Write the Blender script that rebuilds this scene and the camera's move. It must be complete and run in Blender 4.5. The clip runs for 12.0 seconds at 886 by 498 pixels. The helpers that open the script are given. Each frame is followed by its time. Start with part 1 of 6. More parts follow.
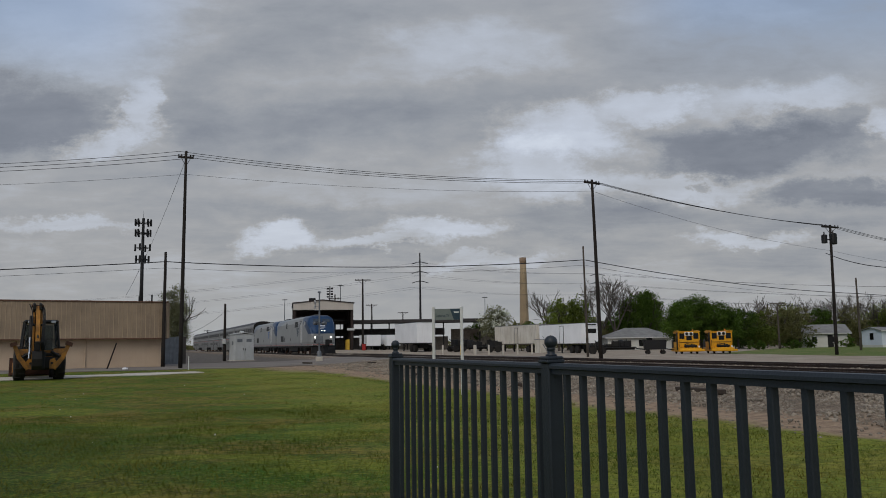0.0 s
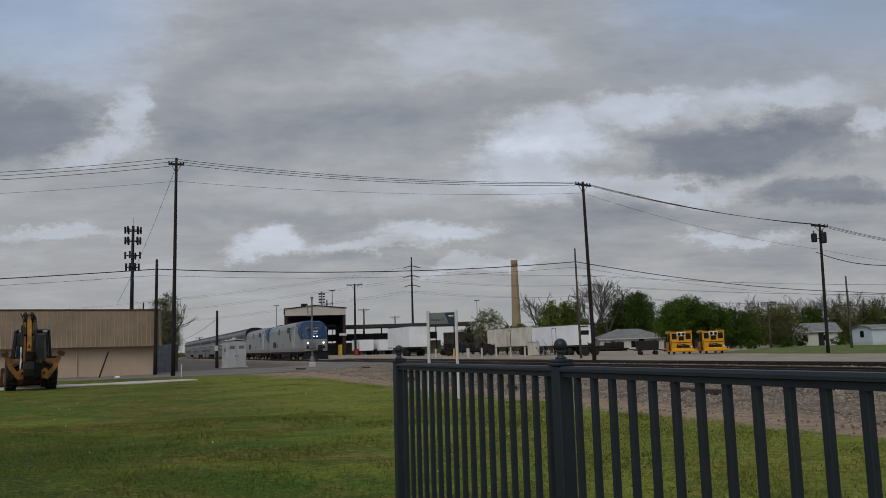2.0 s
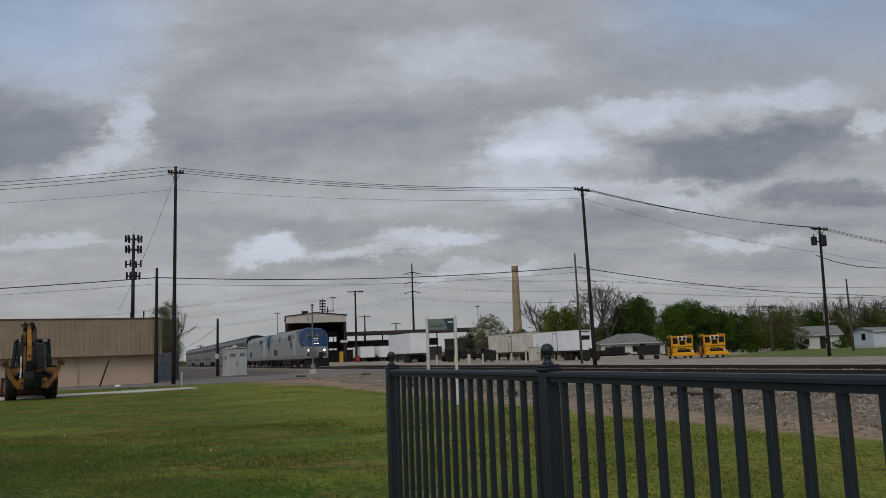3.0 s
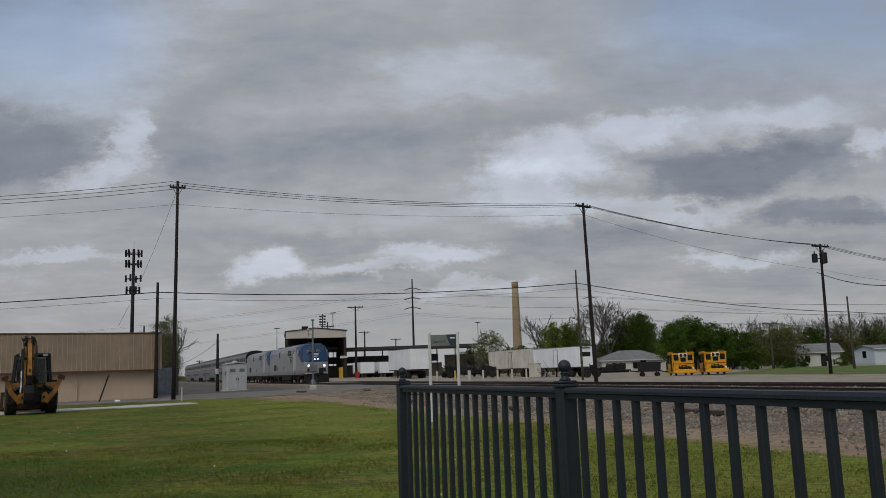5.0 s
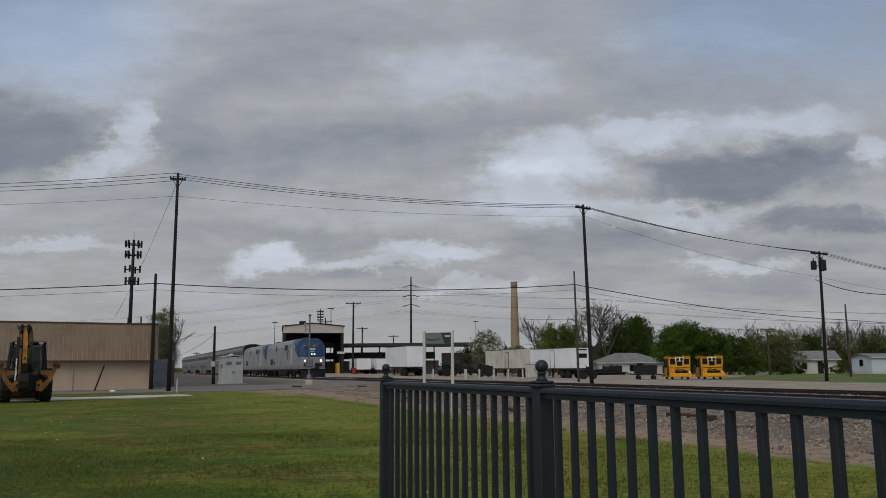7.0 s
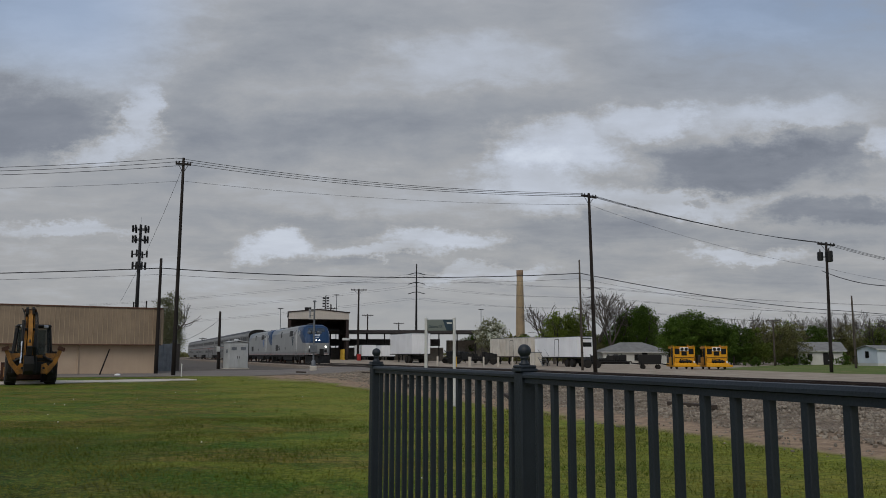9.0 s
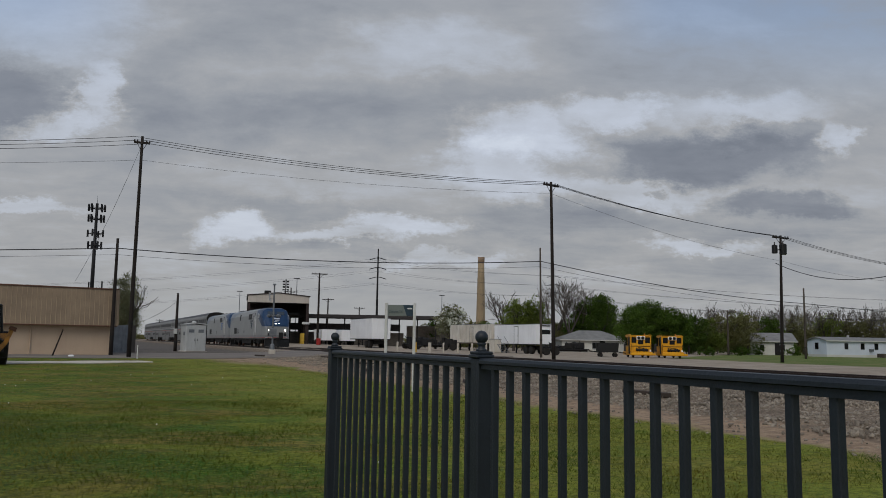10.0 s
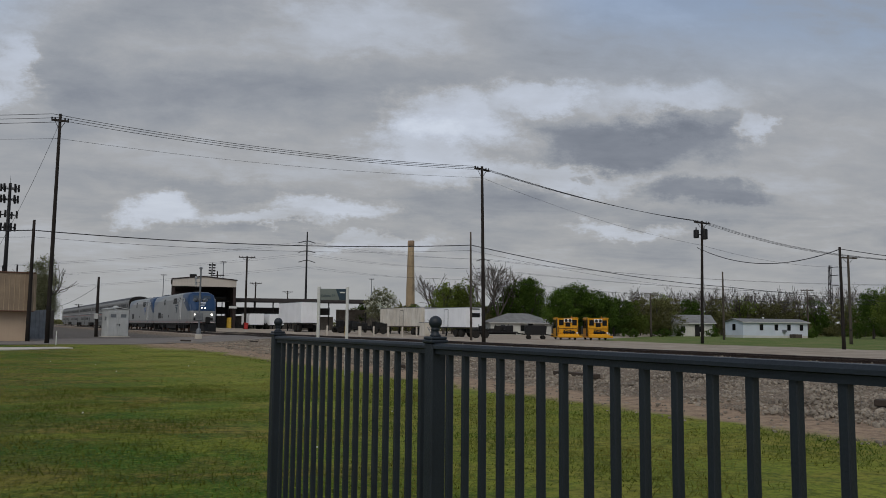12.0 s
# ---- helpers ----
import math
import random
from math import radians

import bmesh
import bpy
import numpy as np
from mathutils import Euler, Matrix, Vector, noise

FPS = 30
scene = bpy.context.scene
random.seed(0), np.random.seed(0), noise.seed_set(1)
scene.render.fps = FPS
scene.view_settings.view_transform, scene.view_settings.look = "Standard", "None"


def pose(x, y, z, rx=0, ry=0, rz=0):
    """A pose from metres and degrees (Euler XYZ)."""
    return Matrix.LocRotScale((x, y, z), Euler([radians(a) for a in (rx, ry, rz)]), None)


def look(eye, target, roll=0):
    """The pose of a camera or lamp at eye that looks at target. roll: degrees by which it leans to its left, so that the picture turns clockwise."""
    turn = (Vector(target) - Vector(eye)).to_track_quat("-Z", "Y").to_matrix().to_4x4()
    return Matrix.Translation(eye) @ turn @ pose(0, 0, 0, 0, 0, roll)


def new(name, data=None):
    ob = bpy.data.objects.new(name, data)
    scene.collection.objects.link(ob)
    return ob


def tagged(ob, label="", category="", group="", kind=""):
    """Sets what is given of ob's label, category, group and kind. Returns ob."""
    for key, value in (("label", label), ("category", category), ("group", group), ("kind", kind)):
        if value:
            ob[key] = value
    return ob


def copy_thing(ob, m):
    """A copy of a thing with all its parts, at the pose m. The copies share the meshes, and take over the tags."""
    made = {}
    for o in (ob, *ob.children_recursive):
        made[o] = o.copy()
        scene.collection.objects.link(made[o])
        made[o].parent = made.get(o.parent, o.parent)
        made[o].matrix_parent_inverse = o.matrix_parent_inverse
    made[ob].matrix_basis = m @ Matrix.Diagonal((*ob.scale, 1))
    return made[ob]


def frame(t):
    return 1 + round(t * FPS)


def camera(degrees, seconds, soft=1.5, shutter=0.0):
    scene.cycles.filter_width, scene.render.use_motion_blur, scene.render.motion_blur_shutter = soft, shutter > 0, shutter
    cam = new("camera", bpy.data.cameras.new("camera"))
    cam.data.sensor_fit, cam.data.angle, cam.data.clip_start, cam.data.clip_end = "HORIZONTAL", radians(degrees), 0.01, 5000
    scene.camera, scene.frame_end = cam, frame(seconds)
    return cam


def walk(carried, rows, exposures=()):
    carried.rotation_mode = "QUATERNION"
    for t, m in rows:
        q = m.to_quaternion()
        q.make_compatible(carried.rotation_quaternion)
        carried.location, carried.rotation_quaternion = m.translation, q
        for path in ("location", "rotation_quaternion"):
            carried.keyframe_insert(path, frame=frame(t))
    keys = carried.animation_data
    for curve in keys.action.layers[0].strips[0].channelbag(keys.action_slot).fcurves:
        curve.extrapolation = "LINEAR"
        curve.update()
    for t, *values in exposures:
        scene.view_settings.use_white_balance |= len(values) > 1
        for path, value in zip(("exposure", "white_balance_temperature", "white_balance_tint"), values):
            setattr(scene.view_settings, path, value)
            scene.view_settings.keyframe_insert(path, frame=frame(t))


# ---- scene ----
# camera and its walk: x, y, z, yaw, pitch, roll
cam = camera(57.67, 12.0, soft=0.9)
PATH = [
 (0.0, 0.000, -0.000, 1.500, 0.11, 6.75, 0.80),
 (0.5, -0.035, 0.004, 1.498, 0.14, 6.78, 1.40),
 (1.0, -0.111, -0.007, 1.499, -0.04, 6.88, 1.37),
 (1.5, -0.158, -0.034, 1.500, -0.32, 6.91, 1.47),
 (2.0, -0.084, -0.009, 1.506, -0.44, 7.00, 1.62),
 (2.5, -0.026, -0.000, 1.503, -0.43, 7.08, 2.19),
 (3.0, -0.015, -0.020, 1.502, -0.33, 7.44, 2.07),
 (5.0, -0.102, -0.044, 1.504, -0.37, 8.56, 1.85),
 (5.5, -0.105, -0.038, 1.506, -0.64, 8.57, 1.23),
 (6.0, -0.081, -0.038, 1.504, -0.72, 8.58, 0.67),
 (6.5, -0.043, -0.026, 1.502, -0.69, 8.43, 0.42),
 (7.0, -0.002, -0.015, 1.498, -0.56, 8.43, 0.47),
 (9.0, 0.110, 0.030, 1.479, -0.18, 7.56, -0.12),
 (9.5, 0.115, 0.026, 1.477, -1.06, 7.34, -0.73),
 (10.0, 0.120, 0.008, 1.478, -3.00, 6.58, -0.91),
 (10.5, 0.117, -0.004, 1.477, -2.96, 6.12, -0.86),
 (11.0, 0.108, 0.014, 1.478, -2.76, 5.95, -0.87),
 (11.5, 0.062, 0.032, 1.484, -2.98, 5.77, -0.82),
 (12.0, 0.003, 0.024, 1.486, -8.01, 5.47, -0.57),
]
walk(cam, [(t, pose(x, y, z, 90 + p, r, yw)) for t, x, y, z, yw, p, r in PATH])

# along the track (u, away to the left) and across it (n, away to the right)
UX, UY, NX, NY = -0.3625, 0.932, 0.932, 0.3625

# ---- world, sun, exposure ----
world = bpy.data.worlds.new("sky")
scene.world = world
world.use_nodes = True
wn, wl = world.node_tree.nodes, world.node_tree.links
wn.clear()


def wmath(op, a, b=None, clamp=False):
    nd = wn.new("ShaderNodeMath")
    nd.operation, nd.use_clamp = op, clamp
    for i, s in enumerate((a, b)):
        if s is None:
            continue
        if isinstance(s, (int, float)):
            nd.inputs[i].default_value = s
        else:
            wl.new(s, nd.inputs[i])
    return nd.outputs[0]


w_tc = wn.new("ShaderNodeTexCoord")
w_sep = wn.new("ShaderNodeSeparateXYZ")
wl.new(w_tc.outputs["Generated"], w_sep.inputs[0])
w_y = wmath("MAXIMUM", wmath("ABSOLUTE", w_sep.outputs[1]), 0.2)
w_px = wmath("DIVIDE", w_sep.outputs[0], w_y)
w_pz = wmath("DIVIDE", wmath("MAXIMUM", w_sep.outputs[2], 0.0), w_y)
w_p = wn.new("ShaderNodeCombineXYZ")
wl.new(w_px, w_p.inputs[0])
wl.new(w_pz, w_p.inputs[1])


def wnoise(scale, detail, rough, stretch, dist=0.0):
    mp = wn.new("ShaderNodeMapping")
    mp.inputs["Scale"].default_value = stretch
    wl.new(w_p.outputs[0], mp.inputs[0])
    nz = wn.new("ShaderNodeTexNoise")
    nz.inputs["Scale"].default_value = scale
    nz.inputs["Detail"].default_value = detail
    nz.inputs["Roughness"].default_value = rough
    nz.inputs["Distortion"].default_value = dist
    wl.new(mp.outputs[0], nz.inputs["Vector"])
    return nz


# ragged edges: the coordinates are pushed about by noise
w_warp = wnoise(5.0, 11.0, 0.70, (1.0, 1.7, 1.0))
w_off = wn.new("ShaderNodeVectorMath")
w_off.operation = "MULTIPLY_ADD"
wl.new(w_warp.outputs["Color"], w_off.inputs[0])
w_off.inputs[1].default_value = (0.26, 0.13, 0)
wl.new(w_p.outputs[0], w_off.inputs[2])
w_off2 = wn.new("ShaderNodeVectorMath")
w_off2.operation = "SUBTRACT"
wl.new(w_off.outputs[0], w_off2.inputs[0])
w_off2.inputs[1].default_value = (0.13, 0.065, 0)

# broad soft shades of the overcast: centre across, centre up, half width, half height, tone
BROAD = [
    (-0.108, 0.289, 0.239, 0.053, -0.055), (-0.150, 0.199, 0.186, 0.031, 0.045), (-0.149, 0.157, 0.149, 0.019, -0.050), (0.171, 0.155, 0.136, 0.036, -0.075), (0.384, 0.377, 0.170, 0.054, -0.050),
    (0.453, 0.307, 0.139, 0.021, 0.100), (0.293, 0.176, 0.065, 0.017, 0.030), (0.470, 0.146, 0.136, 0.019, -0.050), (-0.064, 0.107, 0.155, 0.011, -0.030), (0.332, 0.104, 0.185, 0.019, -0.020),
    (-0.317, 0.290, 0.065, 0.083, -0.060), (0.118, 0.325, 0.088, 0.046, -0.030), (-0.006, 0.379, 0.169, 0.039, 0.105), (-0.152, 0.334, 0.167, 0.038, 0.070), (-0.470, 0.439, 0.206, 0.086, 0.140),
    (-0.152, 0.364, 0.219, 0.108, -0.060), (0.320, 0.432, 0.119, 0.055, 0.050)]
# ragged dark banks and bright gaps
RAGGED = [
    (-0.391, 0.309, 0.035, 0.045, 0.130), (-0.434, 0.261, 0.044, 0.018, 0.120), (0.391, 0.245, 0.156, 0.033, -0.135), (0.487, 0.272, 0.124, 0.019, -0.060), (0.112, 0.228, 0.072, 0.046, 0.130),
    (0.267, 0.308, 0.062, 0.027, 0.130), (0.287, 0.194, 0.158, 0.023, 0.120), (0.494, 0.180, 0.086, 0.018, -0.120), (0.331, 0.197, 0.026, 0.008, -0.110), (-0.212, 0.129, 0.049, 0.020, 0.160),
    (-0.000, 0.143, 0.082, 0.019, 0.170), (-0.092, 0.122, 0.078, 0.010, 0.110), (0.049, 0.099, 0.106, 0.009, 0.080), (0.376, 0.128, 0.086, 0.010, 0.110), (-0.474, 0.148, 0.085, 0.009, 0.090),
    (0.563, 0.263, 0.033, 0.025, 0.130), (0.145, 0.274, 0.091, 0.036, 0.150), (0.232, 0.250, 0.051, 0.022, 0.080), (-0.519, 0.302, 0.108, 0.053, -0.120)]


def shade(rows, lo, hi):
    total = None
    for bx, bz, rx, rz, wt in rows:
        d = wn.new("ShaderNodeVectorMath")
        d.operation = "SUBTRACT"
        wl.new(w_off2.outputs[0], d.inputs[0])
        d.inputs[1].default_value = (bx, bz, 0)
        m = wn.new("ShaderNodeVectorMath")
        m.operation = "MULTIPLY"
        wl.new(d.outputs[0], m.inputs[0])
        m.inputs[1].default_value = (1 / rx, 1 / rz, 0)
        ln = wn.new("ShaderNodeVectorMath")
        ln.operation = "LENGTH"
        wl.new(m.outputs[0], ln.inputs[0])
        mr = wn.new("ShaderNodeMapRange")
        mr.interpolation_type = "SMOOTHSTEP"
        mr.inputs["From Min"].default_value, mr.inputs["From Max"].default_value = lo, hi
        mr.inputs["To Min"].default_value, mr.inputs["To Max"].default_value = wt, 0.0
        wl.new(ln.outputs["Value"], mr.inputs["Value"])
        total = mr.outputs[0] if total is None else wmath("ADD", total, mr.outputs[0])
    return total


def ranged(value, a, b, c, d):
    mr = wn.new("ShaderNodeMapRange")
    mr.interpolation_type = "SMOOTHSTEP"
    for key, v in (("From Min", a), ("From Max", b), ("To Min", c), ("To Max", d)):
        mr.inputs[key].default_value = v
    wl.new(value, mr.inputs["Value"])
    return mr.outputs[0]


def swing(nz, k):
    return wmath("MULTIPLY", wmath("SUBTRACT", nz.outputs[0], 0.5), k)


w_big = wnoise(3.4, 8.0, 0.58, (1.0, 2.3, 1.0), 0.25)
w_fine = wnoise(12.0, 8.0, 0.62, (1.0, 2.8, 1.0), 0.3)
w_str = wnoise(6.0, 8.0, 0.62, (1.0, 6.5, 1.0), 0.4)
w_den = wmath("ADD", shade(BROAD, 0.15, 1.35), shade(RAGGED, 0.5, 1.3))
w_den = wmath("ADD", w_den, wmath("ADD", swing(w_big, 0.20), swing(w_fine, 0.13)))
# long flat layers low in the sky
w_den = wmath("ADD", w_den, wmath("MULTIPLY", swing(w_str, 0.26), ranged(w_pz, 0.10, 0.27, 1.0, 0.15)))
# an overcast sky is brightest overhead
w_tone = wmath("ADD", wmath("ADD", w_den, 0.648), ranged(w_pz, 0.5, 1.6, 0.0, 0.06))
w_ramp = wn.new("ShaderNodeValToRGB")
cr = w_ramp.color_ramp
SKY_TONES = ((0.30, (82, 90, 101)), (0.44, (112, 119, 131)), (0.53, (131, 137, 148)), (0.60, (149, 154, 162)), (0.66, (163, 166, 171)), (0.72, (176, 182, 192)), (0.80, (191, 199, 213)), (1.0, (218, 227, 240)))
cr.elements[0].position, cr.elements[1].position = SKY_TONES[0][0], SKY_TONES[-1][0]
for pos_, col_ in SKY_TONES[1:-1]:
    cr.elements.new(pos_)
for e, (pos_, col_) in zip(cr.elements, SKY_TONES):
    e.color = (*[((c / 255 + 0.055) / 1.055) ** 2.4 for c in col_], 1)
wl.new(w_tone, w_ramp.inputs[0])
# blue behind the thin upper cloud, from the clear-sky model
w_sky = wn.new("ShaderNodeTexSky")
w_sky.sky_type = "NISHITA"
w_sky.sun_disc = False
w_sky.sun_elevation, w_sky.sun_rotation = radians(45), radians(200)
w_skyc = wn.new("ShaderNodeVectorMath")
w_skyc.operation = "SCALE"
wl.new(w_sky.outputs[0], w_skyc.inputs[0])
w_skyc.inputs["Scale"].default_value = 0.12
w_mix = wn.new("ShaderNodeMix")
w_mix.data_type = "RGBA"
w_thin = wmath("MULTIPLY", wmath("MULTIPLY", ranged(w_pz, 0.28, 0.46, 0.0, 0.6), ranged(w_den, -0.10, 0.02, 0.0, 1.0)), ranged(wmath("ABSOLUTE", wmath("ADD", w_px, 0.06)), 0.22, 0.42, 0.12, 1.0))
wl.new(w_thin, w_mix.inputs["Factor"])
wl.new(w_ramp.outputs[0], w_mix.inputs["A"])
wl.new(w_skyc.outputs[0], w_mix.inputs["B"])
# pale band low over the horizon
w_low = wn.new("ShaderNodeMix")
w_low.data_type = "RGBA"
wl.new(ranged(w_pz, 0.0, 0.10, 0.75, 0.0), w_low.inputs["Factor"])
wl.new(w_mix.outputs["Result"], w_low.inputs["A"])
w_low.inputs["B"].default_value = (0.362, 0.378, 0.395, 1)
w_bg = wn.new("ShaderNodeBackground")
w_bg.inputs["Strength"].default_value = 1.0
# the haze low down is a little warmer than the cloud above
w_warm = wn.new("ShaderNodeMix")
w_warm.data_type = "RGBA"
wl.new(ranged(w_pz, 0.05, 0.30, 0.0, 1.0), w_warm.inputs["Factor"])
w_warm.inputs["A"].default_value, w_warm.inputs["B"].default_value = (1.02, 1.0, 0.965, 1), (1, 1, 1, 1)
w_tint = wn.new("ShaderNodeVectorMath")
w_tint.operation = "MULTIPLY"
wl.new(w_low.outputs["Result"], w_tint.inputs[0])
wl.new(w_warm.outputs["Result"], w_tint.inputs[1])
wl.new(w_tint.outputs[0], w_bg.inputs["Color"])
w_out = wn.new("ShaderNodeOutputWorld")
wl.new(w_bg.outputs[0], w_out.inputs[0])

sun_data = bpy.data.lights.new("sun", "SUN")
sun_data.energy, sun_data.angle, sun_data.color = 1.1, radians(40), (1.0, 0.93, 0.82)
sun = new("sun", sun_data)
sun.matrix_world = look((-12, -32, 34), (0, 0, 0))
scene.view_settings.exposure = 0.0

# ---- materials ----
def srgb(r, g, b):
    return tuple(((c / 255) / 12.92 if c <= 10 else ((c / 255 + 0.055) / 1.055) ** 2.4) for c in (r, g, b))


def mat(name, a, b=None, rough=0.6, metal=0.0, scale=3.0, fine=40.0, bump=0.15, stretch=(1, 1, 1), spec=0.4, island=0.0, streak=0.0, emit=None):
    """Principled paint: base colour a broken by b at two scales, roughness wear and a fine relief."""
    m = bpy.data.materials.new(name)
    m.use_nodes = True
    nt, nl = m.node_tree.nodes, m.node_tree.links
    bs = nt["Principled BSDF"]
    bs.inputs["Roughness"].default_value, bs.inputs["Metallic"].default_value = rough, metal
    bs.inputs["Specular IOR Level"].default_value = spec
    b = b or tuple(c * 0.72 for c in a)
    tc = nt.new("ShaderNodeTexCoord")
    mp = nt.new("ShaderNodeMapping")
    mp.inputs["Scale"].default_value = stretch
    nl.new(tc.outputs["Object"], mp.inputs[0])
    n1, n2 = nt.new("ShaderNodeTexNoise"), nt.new("ShaderNodeTexNoise")
    for nz, sc in ((n1, scale), (n2, fine)):
        nz.inputs["Scale"].default_value, nz.inputs["Detail"].default_value = sc, 5.0
        nl.new(mp.outputs[0], nz.inputs["Vector"])
    add = nt.new("ShaderNodeMath")
    add.operation = "MULTIPLY_ADD"
    nl.new(n2.outputs[0], add.inputs[0])
    add.inputs[1].default_value = 0.45
    nl.new(n1.outputs[0], add.inputs[2])
    rg = nt.new("ShaderNodeMapRange")
    rg.inputs["From Min"].default_value, rg.inputs["From Max"].default_value = 0.5, 0.95
    nl.new(add.outputs[0], rg.inputs["Value"])
    mx = nt.new("ShaderNodeMix")
    mx.data_type = "RGBA"
    mx.inputs["A"].default_value, mx.inputs["B"].default_value = (*a, 1), (*b, 1)
    nl.new(rg.outputs[0], mx.inputs["Factor"])
    col = mx.outputs["Result"]
    if island:
        gm = nt.new("ShaderNodeNewGeometry")
        oi = nt.new("ShaderNodeObjectInfo")
        sm = nt.new("ShaderNodeMath")
        sm.operation = "ADD"
        nl.new(gm.outputs["Random Per Island"], sm.inputs[0])
        nl.new(oi.outputs["Random"], sm.inputs[1])
        r2 = nt.new("ShaderNodeMapRange")
        r2.inputs["From Max"].default_value = 2.0
        r2.inputs["To Min"].default_value, r2.inputs["To Max"].default_value = 1 - island, 1 + island
        nl.new(sm.outputs[0], r2.inputs["Value"])
        sc = nt.new("ShaderNodeVectorMath")
        sc.operation = "SCALE"
        nl.new(col, sc.inputs[0])
        nl.new(r2.outputs[0], sc.inputs["Scale"])
        col = sc.outputs[0]
    nl.new(col, bs.inputs["Base Color"])
    if streak:
        # rain streaks run down the face
        m3 = nt.new("ShaderNodeMapping")
        m3.inputs["Scale"].default_value = (5, 5, 0.35)
        nl.new(tc.outputs["Object"], m3.inputs[0])
        n3 = nt.new("ShaderNodeTexNoise")
        n3.inputs["Scale"].default_value, n3.inputs["Detail"].default_value = 1.5, 6
        nl.new(m3.outputs[0], n3.inputs["Vector"])
        r3 = nt.new("ShaderNodeMapRange")
        r3.inputs["From Min"].default_value, r3.inputs["From Max"].default_value = 0.52, 0.75
        r3.inputs["To Max"].default_value = streak
        nl.new(n3.outputs[0], r3.inputs["Value"])
        mx3 = nt.new("ShaderNodeMix")
        mx3.data_type = "RGBA"
        nl.new(r3.outputs[0], mx3.inputs["Factor"])
        nl.new(col, mx3.inputs["A"])
        mx3.inputs["B"].default_value = (*(c * 0.38 for c in (a[0], a[1] * 0.9, a[2] * 0.75)), 1)
        nl.new(mx3.outputs["Result"], bs.inputs["Base Color"])
    if bump:
        bp = nt.new("ShaderNodeBump")
        bp.inputs["Strength"].default_value, bp.inputs["Distance"].default_value = bump, 0.02
        nl.new(n2.outputs[0], bp.inputs["Height"])
        nl.new(bp.outputs[0], bs.inputs["Normal"])
    if emit:
        bs.inputs["Emission Color"].default_value = (*emit[0], 1)
        bs.inputs["Emission Strength"].default_value = emit[1]
    return m


M_FENCE = mat("fence_paint", srgb(35, 42, 49), srgb(28, 34, 40), 0.5, 0.0, 6, 90, 0.12)
M_POLE = mat("creosote_wood", srgb(40, 33, 28), srgb(27, 22, 19), 0.85, 0, 2, 30, 0.5, (6, 6, 0.4))
M_POLE2 = mat("weathered_wood", srgb(88, 80, 72), srgb(62, 56, 50), 0.85, 0, 2, 30, 0.5, (6, 6, 0.4))
M_WIRE = mat("wire_rubber", srgb(38, 38, 42), None, 0.6, 0, 2, 30, 0)
M_CERAM = mat("insulator_ceramic", srgb(60, 55, 55), None, 0.3)
M_STEELG = mat("galvanised_steel", srgb(128, 132, 135), srgb(100, 104, 108), 0.5, 0.5, 2, 30, 0.1)
M_DARKST = mat("dark_steel", srgb(32, 32, 33), srgb(21, 20, 20), 0.55, 0.3, 2, 30, 0.2)
M_RUST = mat("rusted_steel", srgb(88, 58, 42), srgb(56, 38, 30), 0.8, 0.2, 3, 40, 0.3)
M_RAILTOP = mat("rail_steel", srgb(74, 62, 56), srgb(54, 45, 41), 0.6, 0.5, 2, 20, 0.1)
M_TIE = mat("tie_wood", srgb(92, 82, 74), srgb(66, 58, 53), 0.9, 0, 2, 24, 0.5, (1, 1, 1), island=0.25)
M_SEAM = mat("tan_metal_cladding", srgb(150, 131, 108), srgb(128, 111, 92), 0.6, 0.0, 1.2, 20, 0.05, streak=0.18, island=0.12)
# paler copy of the cladding: the highlight along each rib is painted in
M_RIB = mat("highlight_metal_rib", srgb(176, 156, 128), srgb(150, 131, 108), 0.55, 0.0, 1.2, 20, 0.05, streak=0.15)
M_BEIGE = mat("beige_masonry", srgb(196, 174, 150), srgb(182, 160, 138), 0.85, 0, 0.8, 30, 0.2, streak=0.08)
M_TRIMBR = mat("brown_trim", srgb(104, 72, 56), None, 0.6)
M_HOE = mat("machine_yellow", srgb(158, 108, 34), srgb(84, 62, 38), 0.6, 0, 3, 24, 0.15, streak=0.4)
M_BOOM = mat("boom_yellow", srgb(178, 122, 36), srgb(124, 86, 40), 0.55, 0, 3, 24, 0.12, streak=0.25)
M_RUBBER = mat("tyre_rubber", srgb(24, 23, 22), srgb(38, 34, 30), 0.85, 0, 5, 60, 0.3)
M_BLACK = mat("black_paint", srgb(18, 18, 19), None, 0.55)
M_CHROME = mat("hydraulic_chrome", (0.75, 0.75, 0.77), None, 0.15, 0.9, bump=0)
M_GLASS = mat("dark_glass", srgb(18, 20, 22), srgb(14, 16, 18), 0.1, 0, bump=0, spec=0.3)
M_CARWIN = mat("coach_glass", srgb(26, 28, 30), srgb(20, 22, 24), 0.45, 0, bump=0, spec=0.12)
# blue-grey base paints the sky's reflection into the windscreen
M_WIND = mat("windscreen_sky_tint", srgb(62, 72, 82), srgb(50, 60, 70), 0.08, 0, bump=0, spec=0.6)
M_YEL = mat("track_machine_yellow", srgb(230, 164, 16), srgb(200, 140, 14), 0.5, 0, 3, 30, 0.1, streak=0.12)
M_WHITE = mat("white_trailer_paint", srgb(240, 241, 242), srgb(226, 227, 228), 0.45, 0, 0.6, 12, 0.03, streak=0.10)
M_STAIN = mat("stained_white_panel", srgb(216, 211, 200), srgb(190, 182, 168), 0.6, 0, 0.6, 12, 0.05, streak=0.75)
M_CAB = mat("cabinet_grey", srgb(186, 188, 186), srgb(168, 170, 168), 0.5, 0, 1, 20, 0.05, streak=0.25)
